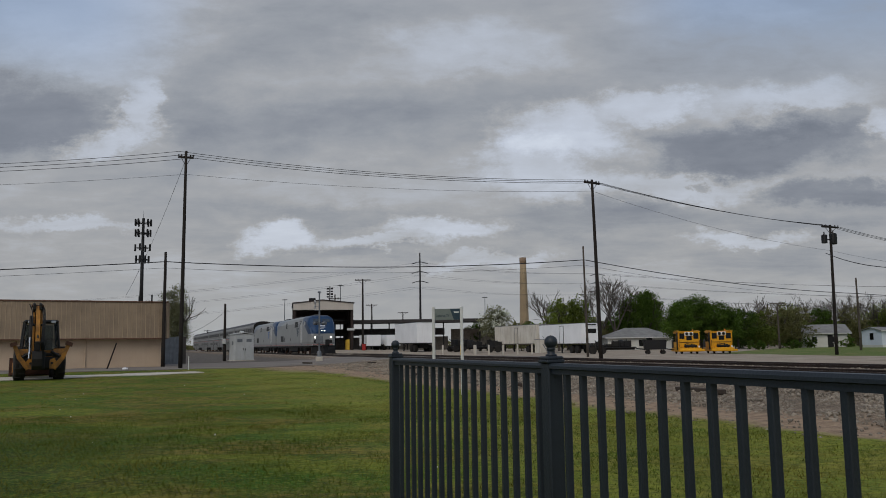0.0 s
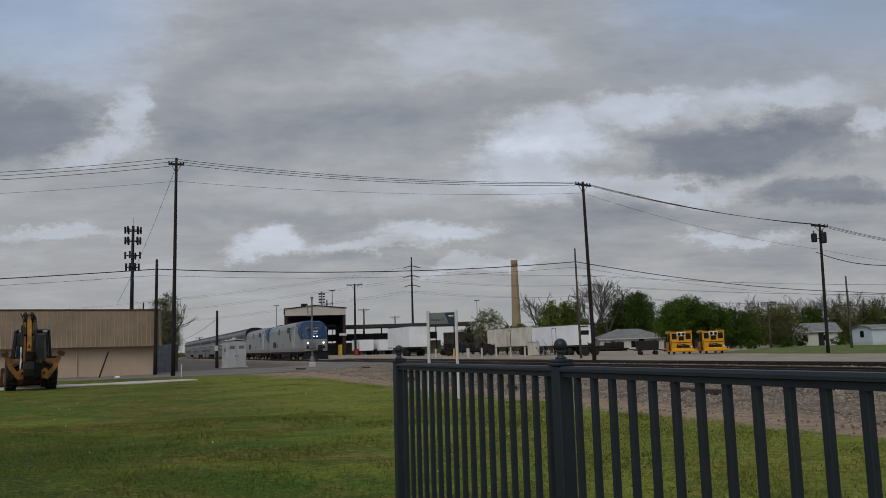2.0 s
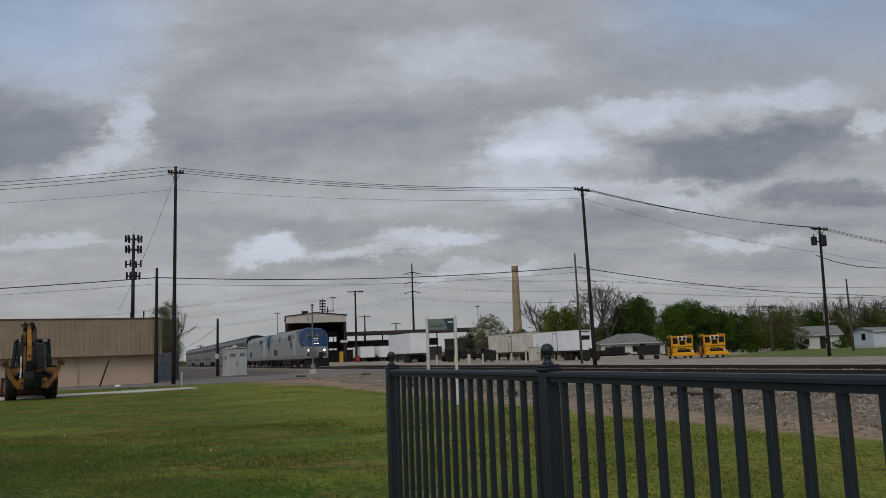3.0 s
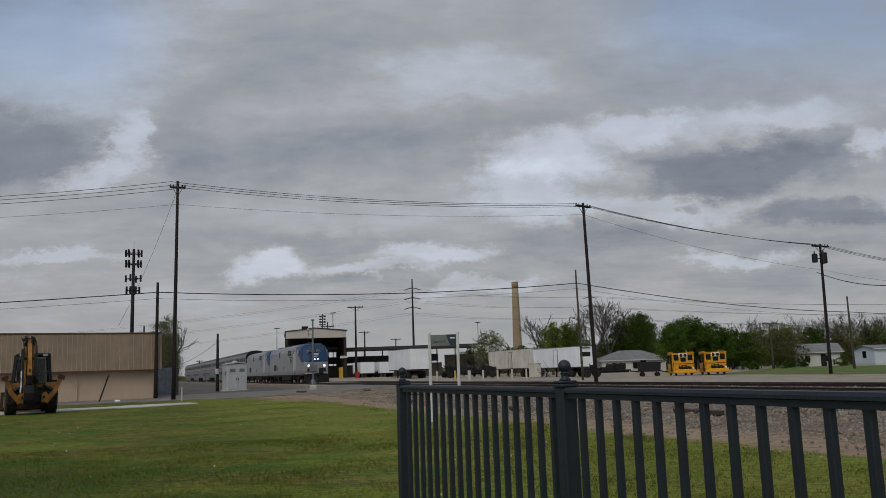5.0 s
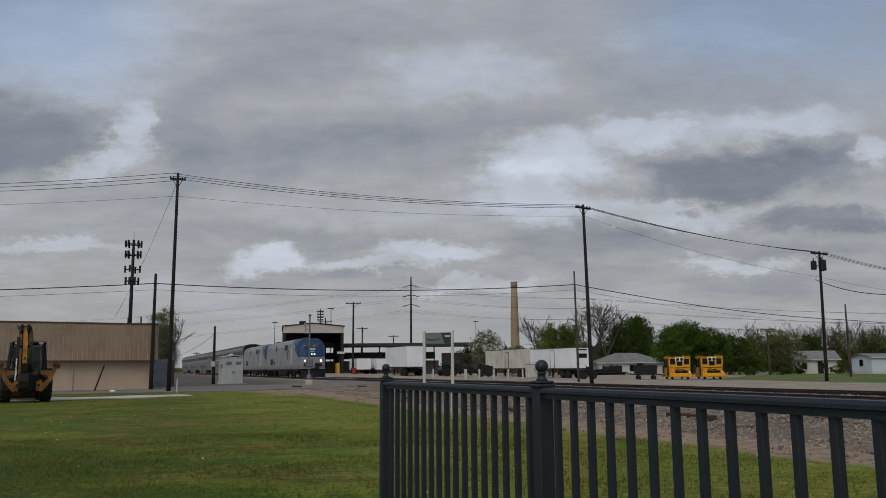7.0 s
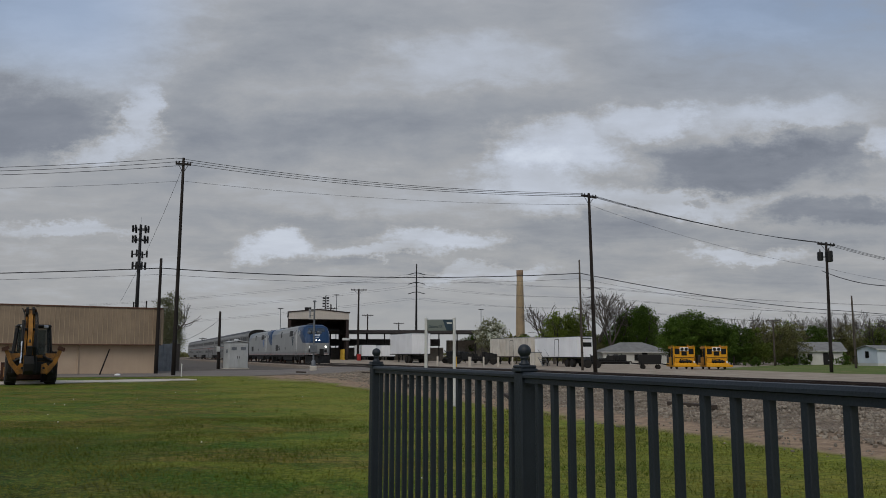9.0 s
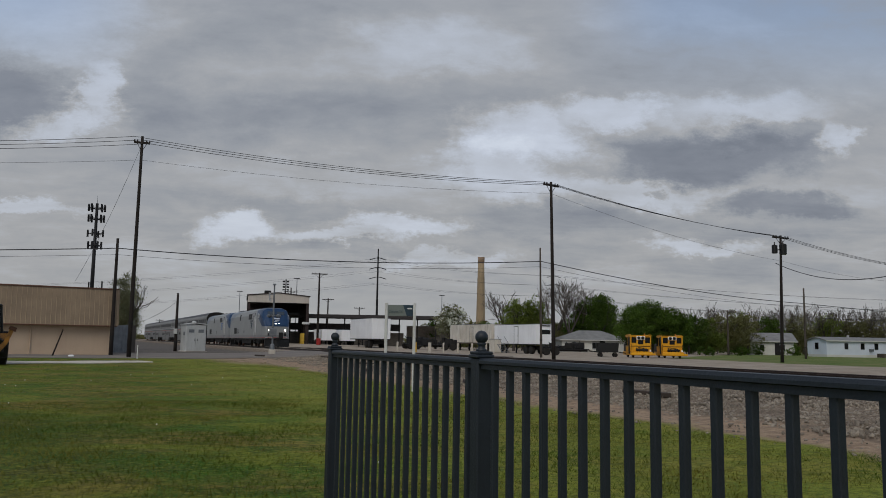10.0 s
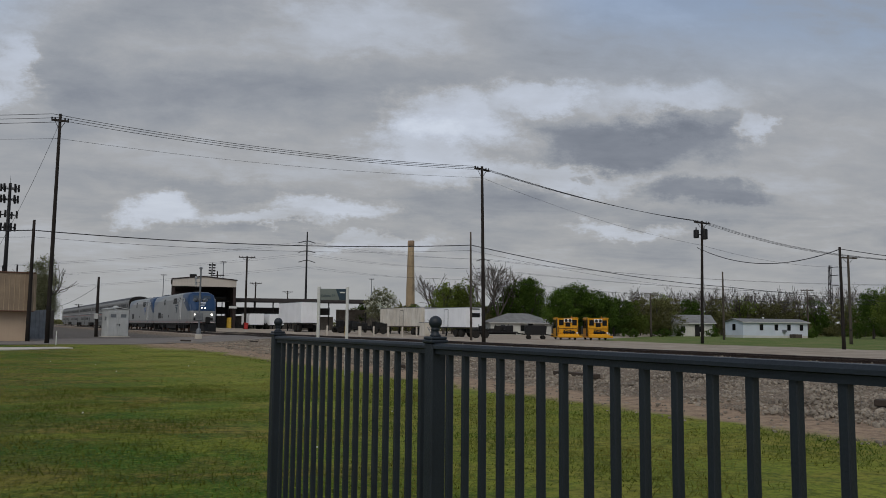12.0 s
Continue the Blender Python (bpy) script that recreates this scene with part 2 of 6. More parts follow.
M_SHEDW = mat("shed_dark_sheet", srgb(58, 45, 43), srgb(42, 34, 32), 0.7, 0.1, 0.6, 14, 0.1, streak=0.3)
M_SHEDF = mat("shed_pale_fascia", srgb(196, 188, 178), srgb(180, 172, 162), 0.6, 0, 0.6, 14, 0.05, streak=0.15)
M_SAFETY = mat("safety_yellow", srgb(214, 176, 60), srgb(180, 146, 56), 0.6)
M_REDP = mat("red_paint", srgb(170, 44, 40), None, 0.5)
M_ORANGE = mat("orange_paint", srgb(206, 120, 50), None, 0.6)
M_BRICKCH = mat("chimney_brick", srgb(160, 142, 112), srgb(138, 121, 98), 0.9, 0, 0.4, 6, 0.2, streak=0.25)
M_CHTOP = mat("chimney_soot", srgb(146, 124, 102), None, 0.9)
M_ROOF = mat("shingle_grey", srgb(132, 132, 130), srgb(108, 108, 107), 0.9, 0, 1.2, 14, 0.3)
M_HOUSE = mat("house_white_siding", srgb(206, 206, 200), srgb(190, 190, 184), 0.7, 0, 0.8, 14, 0.05)
M_MOBILE = mat("mobile_home_siding", srgb(208, 216, 226), srgb(194, 202, 212), 0.6, 0, 0.6, 12, 0.03)
M_DARKROOF = mat("dark_canopy_roof", srgb(62, 58, 58), srgb(48, 45, 45), 0.8)
M_WALLG = mat("dull_concrete_wall", srgb(140, 132, 122), srgb(112, 105, 97), 0.9, streak=0.3)
M_BARK = mat("bark", srgb(86, 80, 74), srgb(64, 59, 54), 0.9, 0, 3, 20, 0.4)
M_LEAF_D = mat("leaf_dark_green", srgb(84, 108, 40), srgb(60, 80, 28), 0.6, 0, 0.5, 3, 0, island=0.45)
M_LEAF_L = mat("leaf_spring_green", srgb(116, 130, 58), srgb(92, 106, 46), 0.6, 0, 0.5, 3, 0, island=0.45)
M_LEAF_B = mat("leaf_olive_brown", srgb(112, 110, 70), srgb(86, 86, 54), 0.7, 0, 0.5, 3, 0, island=0.5)
M_LEAF_W = mat("white_blossom", srgb(214, 216, 204), srgb(176, 182, 160), 0.7, 0, 0.8, 3, 0, island=0.3)
M_GRASS = mat("grass_blade", srgb(60, 88, 20), srgb(118, 110, 46), 0.6, 0, 0.35, 1.5, 0, island=0.35)
M_TUFT = mat("grass_tuft", srgb(96, 116, 38), srgb(112, 112, 48), 0.6, 0, 0.35, 1.5, 0, island=0.3)
M_LEAF_G = mat("leaf_grey_olive", srgb(124, 124, 96), srgb(92, 96, 68), 0.7, 0, 0.5, 3, 0, island=0.5)
M_FLOWER = mat("clover_white", srgb(225, 225, 215), None, 0.7)
M_STONE = mat("ballast_stone", srgb(152, 142, 127), srgb(100, 92, 82), 0.9, 0, 2, 30, 0.3, island=0.45)
M_SIGN = mat("sign_grey_green", srgb(114, 122, 118), srgb(104, 112, 109), 0.5, 0, 1, 10, 0)
M_SIGNB = mat("sign_dark_blue", srgb(36, 58, 72), None, 0.5)
M_WPOST = mat("white_post_paint", srgb(205, 206, 204), srgb(184, 184, 182), 0.5, 0, 3, 20, 0.05)
M_STAINLESS = mat("stainless_side", srgb(116, 116, 113), srgb(98, 98, 96), 0.42, 0.25, 0.6, 14, 0.05, streak=0.12)
M_CARROOF = mat("car_roof", srgb(70, 70, 71), srgb(54, 54, 55), 0.6, 0.1)
M_UNDER = mat("underframe_grime", srgb(38, 36, 34), srgb(26, 25, 24), 0.85, 0.1, 3, 30, 0.3)
M_LAMP = mat("headlight_lens", (1, 0.97, 0.9), None, 0.2, bump=0, emit=((1, 0.96, 0.88), 3.0))
M_NUMB = mat("number_board", srgb(190, 196, 205), None, 0.4)
M_SILVER = mat("silver_paint", srgb(190, 192, 194), srgb(176, 178, 180), 0.35, 0.25, 0.8, 14, 0.03, streak=0.10)
M_CONC = mat("pale_concrete", srgb(200, 193, 181), srgb(172, 164, 152), 0.9, 0, 0.7, 22, 0.2)
M_ASPH = mat("worn_asphalt", srgb(126, 118, 110), srgb(104, 98, 92), 0.92, 0, 0.35, 26, 0.25)
M_DEBRIS = mat("scrap_wood", srgb(70, 60, 52), None, 0.9)


def paint_blue_silver(name, fade):
    """Silver body with the blue nose band, which climbs to the roof behind the cab, and a red hairline over the sill."""
    m = mat(name, srgb(140, 142, 141), srgb(126, 128, 127), 0.4, 0.1, 0.8, 14, 0.03, streak=0.10)
    nt, nl = m.node_tree.nodes, m.node_tree.links
    bs = nt["Principled BSDF"]
    src = bs.inputs["Base Color"].links[0].from_socket
    tc = nt.new("ShaderNodeTexCoord")
    sp = nt.new("ShaderNodeSeparateXYZ")
    nl.new(tc.outputs["Object"], sp.inputs[0])

    def mth(op, a, b, clamp=False):
        nd = nt.new("ShaderNodeMath")
        nd.operation, nd.use_clamp = op, clamp
        for i, s in enumerate((a, b)):
            if isinstance(s, (int, float)):
                nd.inputs[i].default_value = s
            else:
                nl.new(s, nd.inputs[i])
        return nd.outputs[0]

    back = mth("MULTIPLY", sp.outputs[0], -1.0)
    edge = mth("ADD", mth("MULTIPLY", mth("MAXIMUM", mth("SUBTRACT", back, 0.9), 0.0), 0.52), 2.25)
    nose = mth("MULTIPLY", mth("SUBTRACT", sp.outputs[2], edge), 40.0, True)
    tail = mth("MULTIPLY", mth("SUBTRACT", mth("ADD", sp.outputs[2], mth("MULTIPLY", mth("SUBTRACT", back, 15.0), 0.22)), 4.05), 12.0, True)
    tail = mth("MULTIPLY", mth("MULTIPLY", tail, mth("GREATER_THAN", back, 13.0)), fade)
    red = mth("MULTIPLY", mth("LESS_THAN", mth("ABSOLUTE", mth("SUBTRACT", sp.outputs[2], 1.06), 0), 0.022), 0.8)
    sill = mth("MULTIPLY", mth("LESS_THAN", sp.outputs[2], 1.35), 0.45)
    for fac, colr in ((sill, (0.12, 0.12, 0.12)), (tail, srgb(60, 92, 122)), (nose, srgb(22, 54, 88)), (red, srgb(170, 50, 40))):
        mx = nt.new("ShaderNodeMix")
        mx.data_type = "RGBA"
        nl.new(fac, mx.inputs["Factor"])
        nl.new(src, mx.inputs["A"])
        mx.inputs["B"].default_value = (*colr, 1)
        src = mx.outputs["Result"]
    nl.new(src, bs.inputs["Base Color"])
    return m


M_LOCO = paint_blue_silver("locomotive_livery", 0.4)


def ground_material():
    """One sheet: lawn, bare dirt, ballast, pale gravel yard and far grass, divided along the track with ragged edges."""
    m = bpy.data.materials.new("ground_cover")
    m.use_nodes = True
    nt, nl = m.node_tree.nodes, m.node_tree.links
    bs = nt["Principled BSDF"]
    bs.inputs["Roughness"].default_value = 0.95
    bs.inputs["Specular IOR Level"].default_value = 0.15
    tc = nt.new("ShaderNodeTexCoord")
    P = tc.outputs["Object"]

    def sock(nd, i, s):
        if isinstance(s, (int, float)):
            nd.inputs[i].default_value = s
        else:
            nl.new(s, nd.inputs[i])

    def mth(op, a, b=0.0, clamp=False):
        nd = nt.new("ShaderNodeMath")
        nd.operation, nd.use_clamp = op, clamp
        sock(nd, 0, a), sock(nd, 1, b)
        return nd.outputs[0]

    def nz(scale, detail=5.0, rough=0.55, stretch=(1, 1, 1)):
        mp = nt.new("ShaderNodeMapping")
        mp.inputs["Scale"].default_value = stretch
        nl.new(P, mp.inputs[0])
        nd = nt.new("ShaderNodeTexNoise")
        nd.inputs["Scale"].default_value, nd.inputs["Detail"].default_value, nd.inputs["Roughness"].default_value = scale, detail, rough
        nl.new(mp.outputs[0], nd.inputs["Vector"])
        return nd.outputs[0]

    def mixc(f, a, b):
        nd = nt.new("ShaderNodeMix")
        nd.data_type = "RGBA"
        sock(nd, 0, f)
        for key, s in (("A", a), ("B", b)):
            if isinstance(s, tuple):
                nd.inputs[key].default_value = (*s, 1)
            else:
                nl.new(s, nd.inputs[key])
        return nd.outputs["Result"]

    def step(v, lo, hi):
        nd = nt.new("ShaderNodeMapRange")
        nd.interpolation_type = "SMOOTHSTEP"
        nd.inputs["From Min"].default_value, nd.inputs["From Max"].default_value = lo, hi
        nl.new(v, nd.inputs["Value"])
        return nd.outputs[0]

    def dot(vec):
        nd = nt.new("ShaderNodeVectorMath")
        nd.operation = "DOT_PRODUCT"
        nl.new(P, nd.inputs[0])
        nd.inputs[1].default_value = vec
        return nd.outputs["Value"]

    u, n = dot((UX, UY, 0)), dot((NX, NY, 0))
    big, mid, fine, grit = nz(0.26, 5, 0.6, (0.8, 1.3, 1)), nz(0.55, 6, 0.62, (1, 0.8, 1)), nz(4.0, 6, 0.65), nz(22.0, 6, 0.75)
    n_r = mth("ADD", n, mth("MULTIPLY", mth("SUBTRACT", mid, 0.5), 2.2))
    n_r = mth("ADD", n_r, mth("MULTIPLY", mth("SUBTRACT", fine, 0.5), 0.8))
    # lawn: deep green, yellow-green and straw patches
    lawn = mixc(step(big, 0.43, 0.56), srgb(56, 96, 18), srgb(106, 118, 34))
    lawn = mixc(mth("MULTIPLY", step(mid, 0.50, 0.62), 0.85), lawn, srgb(116, 104, 48))
    # a lusher corner, and mown straw bands across the walk
    lush = mth("MULTIPLY", mth("SUBTRACT", 1.0, step(mth("ADD", n_r, mth("MULTIPLY", mth("SUBTRACT", big, 0.5), 6.0)), -2.2, 1.6)), mth("SUBTRACT", 1.0, step(u, 13.0, 20.0)))
    bands = nz(0.35, 5, 0.6, (0.55, 1.6, 1))
    lawn = mixc(mth("MULTIPLY", step(bands, 0.48, 0.58), 0.8), lawn, mixc(step(fine, 0.4, 0.62), srgb(130, 110, 56), srgb(84, 72, 36)))
    clump = nz(1.1, 6, 0.7, (0.7, 1.5, 1))
    lawn = mixc(mth("MULTIPLY", step(clump, 0.51, 0.59), 0.85), lawn, mixc(step(grit, 0.4, 0.62), srgb(56, 94, 22), srgb(30, 56, 12)))
    lawn = mixc(mth("MULTIPLY", step(n_r, 2.0, 6.0), 0.55), lawn, srgb(138, 144, 56))
    lawn = mixc(lush, lawn, mixc(step(fine, 0.4, 0.66), srgb(34, 72, 12), srgb(16, 38, 6)))
    lawn = mixc(mth("MULTIPLY", step(fine, 0.46, 0.64), 0.42), lawn, srgb(42, 58, 16))
    lawn = mixc(mth("MULTIPLY", step(grit, 0.46, 0.66), 0.5), lawn, srgb(138, 132, 60))
    speck = nz(10.0, 5, 0.8)
    lawn = mixc(mth("MULTIPLY", step(speck, 0.50, 0.58), 0.45), lawn, srgb(30, 44, 12))
    lawn = mixc(mth("MULTIPLY", mth("SUBTRACT", 1.0, step(speck, 0.38, 0.46)), 0.55), lawn, srgb(138, 138, 54))
    dirt = mixc(step(fine, 0.35, 0.65), srgb(160, 138, 114), srgb(128, 108, 90))
    dirt = mixc(mth("MULTIPLY", step(grit, 0.5, 0.7), 0.5), dirt, srgb(190, 170, 150))
    ball = mixc(step(fine, 0.35, 0.65), srgb(152, 138, 120), srgb(118, 106, 92))
    ball = mixc(step(grit, 0.4, 0.62), ball, srgb(84, 72, 62))
    ball = mixc(mth("MULTIPLY", step(n_r, 16.6, 17.4), 0.55), ball, srgb(158, 146, 134))
    yard = mixc(step(mid, 0.35, 0.65), srgb(164, 153, 138), srgb(143, 131, 117))
    yard = mixc(mth("MULTIPLY", step(grit, 0.45, 0.7), 0.4), yard, srgb(140, 130, 120))
    yard = mixc(mth("MULTIPLY", step(big, 0.5, 0.7), 0.35), yard, srgb(128, 116, 102))
    far = mixc(step(mid, 0.35, 0.65), srgb(80, 102, 44), srgb(102, 108, 60))
    far = mixc(mth("MULTIPLY", step(fine, 0.4, 0.7), 0.5), far, srgb(74, 98, 40))
    far = mixc(mth("MULTIPLY", step(bands, 0.48, 0.66), 0.55), far, srgb(140, 126, 92))
    c = mixc(step(n_r, 9.9, 10.7), lawn, dirt)
    c = mixc(step(n_r, 11.3, 12.6), c, ball)
    c = mixc(step(n_r, 22.0, 23.4), c, yard)
    edge = mth("ADD", n_r, mth("MULTIPLY", mth("MAXIMUM", mth("SUBTRACT", u, 47.0), 0.0), -0.22))
    edge = mth("ADD", edge, mth("MULTIPLY", mth("MAXIMUM", mth("SUBTRACT", u, 67.0), 0.0), -1.0))
    c = mixc(step(edge, 50.0, 52.0), c, far)
    # beyond the road the left side is a bare lot, and the crossing's verge is dirt
    u_r = mth("ADD", u, mth("MULTIPLY", mth("SUBTRACT", mid, 0.5), 3.0))
    lot = mth("MULTIPLY", step(u_r, 57.0, 60.0), mth("SUBTRACT", 1.0, step(n_r, 14.0, 16.0)))
    c = mixc(lot, c, mixc(step(fine, 0.35, 0.65), srgb(106, 100, 94), srgb(84, 79, 74)))
    verge = mth("MULTIPLY", step(mth("ADD", u_r, mth("MULTIPLY", n_r, 1.0)), 52.5, 57.0), mth("MULTIPLY", step(n_r, 6.5, 9.5), mth("SUBTRACT", 1.0, step(n_r, 13.0, 15.0))))
    verge = mth("MULTIPLY", verge, mth("SUBTRACT", 1.0, step(u_r, 56.0, 60.0)))
    c = mixc(verge, c, dirt)
    nl.new(c, bs.inputs["Base Color"])
    bp = nt.new("ShaderNodeBump")
    bp.inputs["Strength"].default_value, bp.inputs["Distance"].default_value = 0.6, 0.05
    hsum = mth("ADD", mth("MULTIPLY", fine, 1.0), mth("MULTIPLY", grit, 0.5))
    nl.new(hsum, bp.inputs["Height"])
    nl.new(bp.outputs[0], bs.inputs["Normal"])
    return m


def see_through(name, tint, clear):
    """Tinted cab glazing: part clear, part mirror."""
    m = bpy.data.materials.new(name)
    m.use_nodes = True
    nt, nl = m.node_tree.nodes, m.node_tree.links
    out = nt["Material Output"]
    bs = nt["Principled BSDF"]
    bs.inputs["Base Color"].default_value = (*tint, 1)
    bs.inputs["Roughness"].default_value = 0.05
    tr = nt.new("ShaderNodeBsdfTransparent")
    tr.inputs[0].default_value = (0.75, 0.82, 0.84, 1)
    mx = nt.new("ShaderNodeMixShader")
    mx.inputs[0].default_value = clear
    nl.new(bs.outputs[0], mx.inputs[1])
    nl.new(tr.outputs[0], mx.inputs[2])
    nl.new(mx.outputs[0], out.inputs[0])
    return m


M_CABGLASS = see_through("cab_glazing", srgb(30, 36, 40), 0.72)


def thin_leaf(m, share):
    """Thin blades let part of the light through."""
    nt, nl = m.node_tree.nodes, m.node_tree.links
    bs = nt["Principled BSDF"]
    bs.inputs["Specular IOR Level"].default_value = 0.15
    tl = nt.new("ShaderNodeBsdfTranslucent")
    nl.new(bs.inputs["Base Color"].links[0].from_socket, tl.inputs[0])
    mx = nt.new("ShaderNodeMixShader")
    mx.inputs[0].default_value = share
    nl.new(bs.outputs[0], mx.inputs[1])
    nl.new(tl.outputs[0], mx.inputs[2])
    nl.new(mx.outputs[0], nt["Material Output"].inputs[0])


for m_ in (M_LEAF_D, M_LEAF_L, M_LEAF_B, M_LEAF_G, M_GRASS, M_TUFT):
    thin_leaf(m_, 0.45)

# ---- mesh helpers ----
def sstep(a, b, x):
    t = min(1.0, max(0.0, (x - a) / (b - a)))
    return t * t * (3 - 2 * t)


PROFILE = [(10.3, 0), (12, 0.06), (17.2, 0.46), (22.5, 0.46), (26, 0.38), (50, 0.2), (130, 0.1), (300, 0)]


def height(x, y):
    u, n = x * UX + y * UY, x * NX + y * NY
    z = float(np.interp(n, [p[0] for p in PROFILE], [p[1] for p in PROFILE]))
    z += 0.18 * sstep(35, 60, u) * (1 - sstep(10, 16, n)) * (1 - sstep(200, 400, u))
    z += 0.5 * sstep(75, 120, u) * sstep(22.5, 28, n) * (1 - sstep(35, 60, n)) * (1 - sstep(200, 400, u))
    return z


def xy(u, n):
    return u * UX + n * NX, u * UY + n * NY


TRACK = math.degrees(math.atan2(UY, UX))  # heading of +u from +x


def link(name, bm, material, parent=None, label="", smooth=False):
    me = bpy.data.meshes.new(name)
    bm.normal_update()
    if smooth:
        for f in bm.faces:
            f.smooth = True
    bm.to_mesh(me)
    bm.free()
    for mt in material if isinstance(material, (list, tuple)) else [material]:
        me.materials.append(mt)
    ob = new(name, me)
    if parent is not None:
        ob.parent = parent
    if label:
        ob["label"] = label
    return ob


def part(name, bm, material, parent, label="", smooth=False):
    return link(name, bm, material, parent, label, smooth)


def raw(name, verts, faces, material, parent=None, label=""):
    me = bpy.data.meshes.new(name)
    me.from_pydata(verts, [], faces)
    me.materials.append(material)
    me.update()
    ob = new(name, me)
    if parent is not None:
        ob.parent = parent
    if label:
        ob["label"] = label
    return ob


def root(name, x, y, heading=0.0, z=None, label="", category="", group="", kind=""):
    ob = new(name)
    ob.empty_display_size = 0.2
    ob.matrix_world = pose(x, y, height(x, y) if z is None else z, 0, 0, heading)
    return tagged(ob, label, category, group, kind)


def box(c, s, rot=(0, 0, 0), bevel=0.0, bm=None, taper=1.0):
    """A block of size s round c, its edges bevelled."""
    out = bm or bmesh.new()
    r = bmesh.ops.create_cube(out, size=1.0)
    vs = r["verts"]
    for v in vs:
        k = taper if v.co.z > 0 else 1.0
        v.co = Vector((v.co.x * s[0] * k, v.co.y * s[1] * k, v.co.z * s[2]))
    if bevel:
        es = list({e for v in vs for e in v.link_edges})
        rb = bmesh.ops.bevel(out, geom=es, offset=bevel, segments=1, affect="EDGES")
        vs = list({v for f in rb["faces"] for v in f.verts} | {v for v in vs if v.is_valid})
    m = pose(*c, *rot)
    bmesh.ops.transform(out, matrix=m, verts=vs)
    return out


def rod(p, q, r0, r1=None, seg=8, bm=None, caps=True):
    """A round bar from p to q."""
    out = bm or bmesh.new()
    p, q = Vector(p), Vector(q)
    d = q - p
    r1 = r0 if r1 is None else r1
    m = Matrix.Translation((p + q) / 2) @ d.to_track_quat("Z", "Y").to_matrix().to_4x4()
    bmesh.ops.create_cone(out, cap_ends=caps, segments=seg, radius1=r0, radius2=max(r1, 0.0005), depth=d.length, matrix=m)
    return out


def ball(c, r, bm=None, seg=14, squash=(1, 1, 1)):
    out = bm or bmesh.new()
    bmesh.ops.create_uvsphere(out, u_segments=seg, v_segments=max(6, seg // 2 + 1), radius=r, matrix=Matrix.Translation(c) @ Matrix.Diagonal((*squash, 1)))
    return out


def lathe(profile, seg=16, bm=None, at=(0, 0, 0)):
    """A turned shape from (radius, z) pairs."""
    out = bm or bmesh.new()
    rings = []
    for r, z in profile:
        rings.append([out.verts.new((at[0] + r * math.cos(2 * math.pi * i / seg), at[1] + r * math.sin(2 * math.pi * i / seg), at[2] + z)) for i in range(seg)])
    for a, b in zip(rings, rings[1:]):
        for i in range(seg):
            out.faces.new((a[i], a[(i + 1) % seg], b[(i + 1) % seg], b[i]))
    out.faces.new(rings[0][::-1])
    out.faces.new(rings[-1])
    return out


def slab(pts, a, b, axis="y", bm=None):
    """A flat outline given as pairs, pushed from a to b along an axis."""
    out = bm or bmesh.new()

    def co(p, k):
        return {"x": (k, p[0], p[1]), "y": (p[0], k, p[1]), "z": (p[0], p[1], k)}[axis]

    lo, hi = [out.verts.new(co(p, a)) for p in pts], [out.verts.new(co(p, b)) for p in pts]
    out.faces.new(lo), out.faces.new(hi[::-1])
    for i in range(len(pts)):
        j = (i + 1) % len(pts)
        out.faces.new((lo[i], hi[i], hi[j], lo[j]))
    bmesh.ops.recalc_face_normals(out, faces=out.faces)
    return out


def loft(rings, bm=None, close=True):
    """Skin through rings of equal count."""
    out = bm or bmesh.new()
    vs = [[out.verts.new(p) for p in ring] for ring in rings]
    k = len(vs[0])
    for a, b in zip(vs, vs[1:]):
        for i in range(k):
            out.faces.new((a[i], a[(i + 1) % k], b[(i + 1) % k], b[i]))
    if close:
        out.faces.new(vs[0][::-1]), out.faces.new(vs[-1])
    bmesh.ops.recalc_face_normals(out, faces=out.faces)
    return out


def wire(name, pts, r, label, group, material=None, parent=None):
    """A hanging line through points, as a thin tube."""
    verts, faces, seg = [], [], 5
    for i, p in enumerate(pts):
        d = (Vector(pts[min(i + 1, len(pts) - 1)]) - Vector(pts[max(i - 1, 0)])).normalized()
        s = d.cross(Vector((0, 0, 1))).normalized()
        t = s.cross(d)
        for k in range(seg):
            a = 2 * math.pi * k / seg
            verts.append(Vector(p) + s * (r * math.cos(a)) + t * (r * math.sin(a)))
        if i:
            b = (i - 1) * seg
            for k in range(seg):
                faces.append((b + k, b + (k + 1) % seg, b + seg + (k + 1) % seg, b + seg + k))
    return tagged(raw(name, verts, faces, material or M_WIRE, parent), label, "power line", group)


def span(p, q, sag, k=22):
    p, q = Vector(p), Vector(q)
    return [p.lerp(q, i / k) - Vector((0, 0, sag * 4 * (i / k) * (1 - i / k))) for i in range(k + 1)]


def letters(name, text, size, at, tilt, turn, material, parent, wide=1.0):
    """Raised lettering in the built-in font, centred at a place."""
    cu = bpy.data.curves.new(name, "FONT")
    cu.body, cu.size, cu.extrude, cu.align_x = text, size, 0.004, "CENTER"
    tmp = bpy.data.objects.new(name, cu)
    scene.collection.objects.link(tmp)
    me = bpy.data.meshes.new_from_object(tmp.evaluated_get(bpy.context.evaluated_depsgraph_get()))
    bpy.data.objects.remove(tmp)
    me.materials.clear()
    me.materials.append(material)
    ob = new(name, me)
    ob.parent = parent
    ob.matrix_basis = pose(*at, tilt, 0, turn) @ Matrix.Diagonal((wide, 1, 1, 1))
    return ob


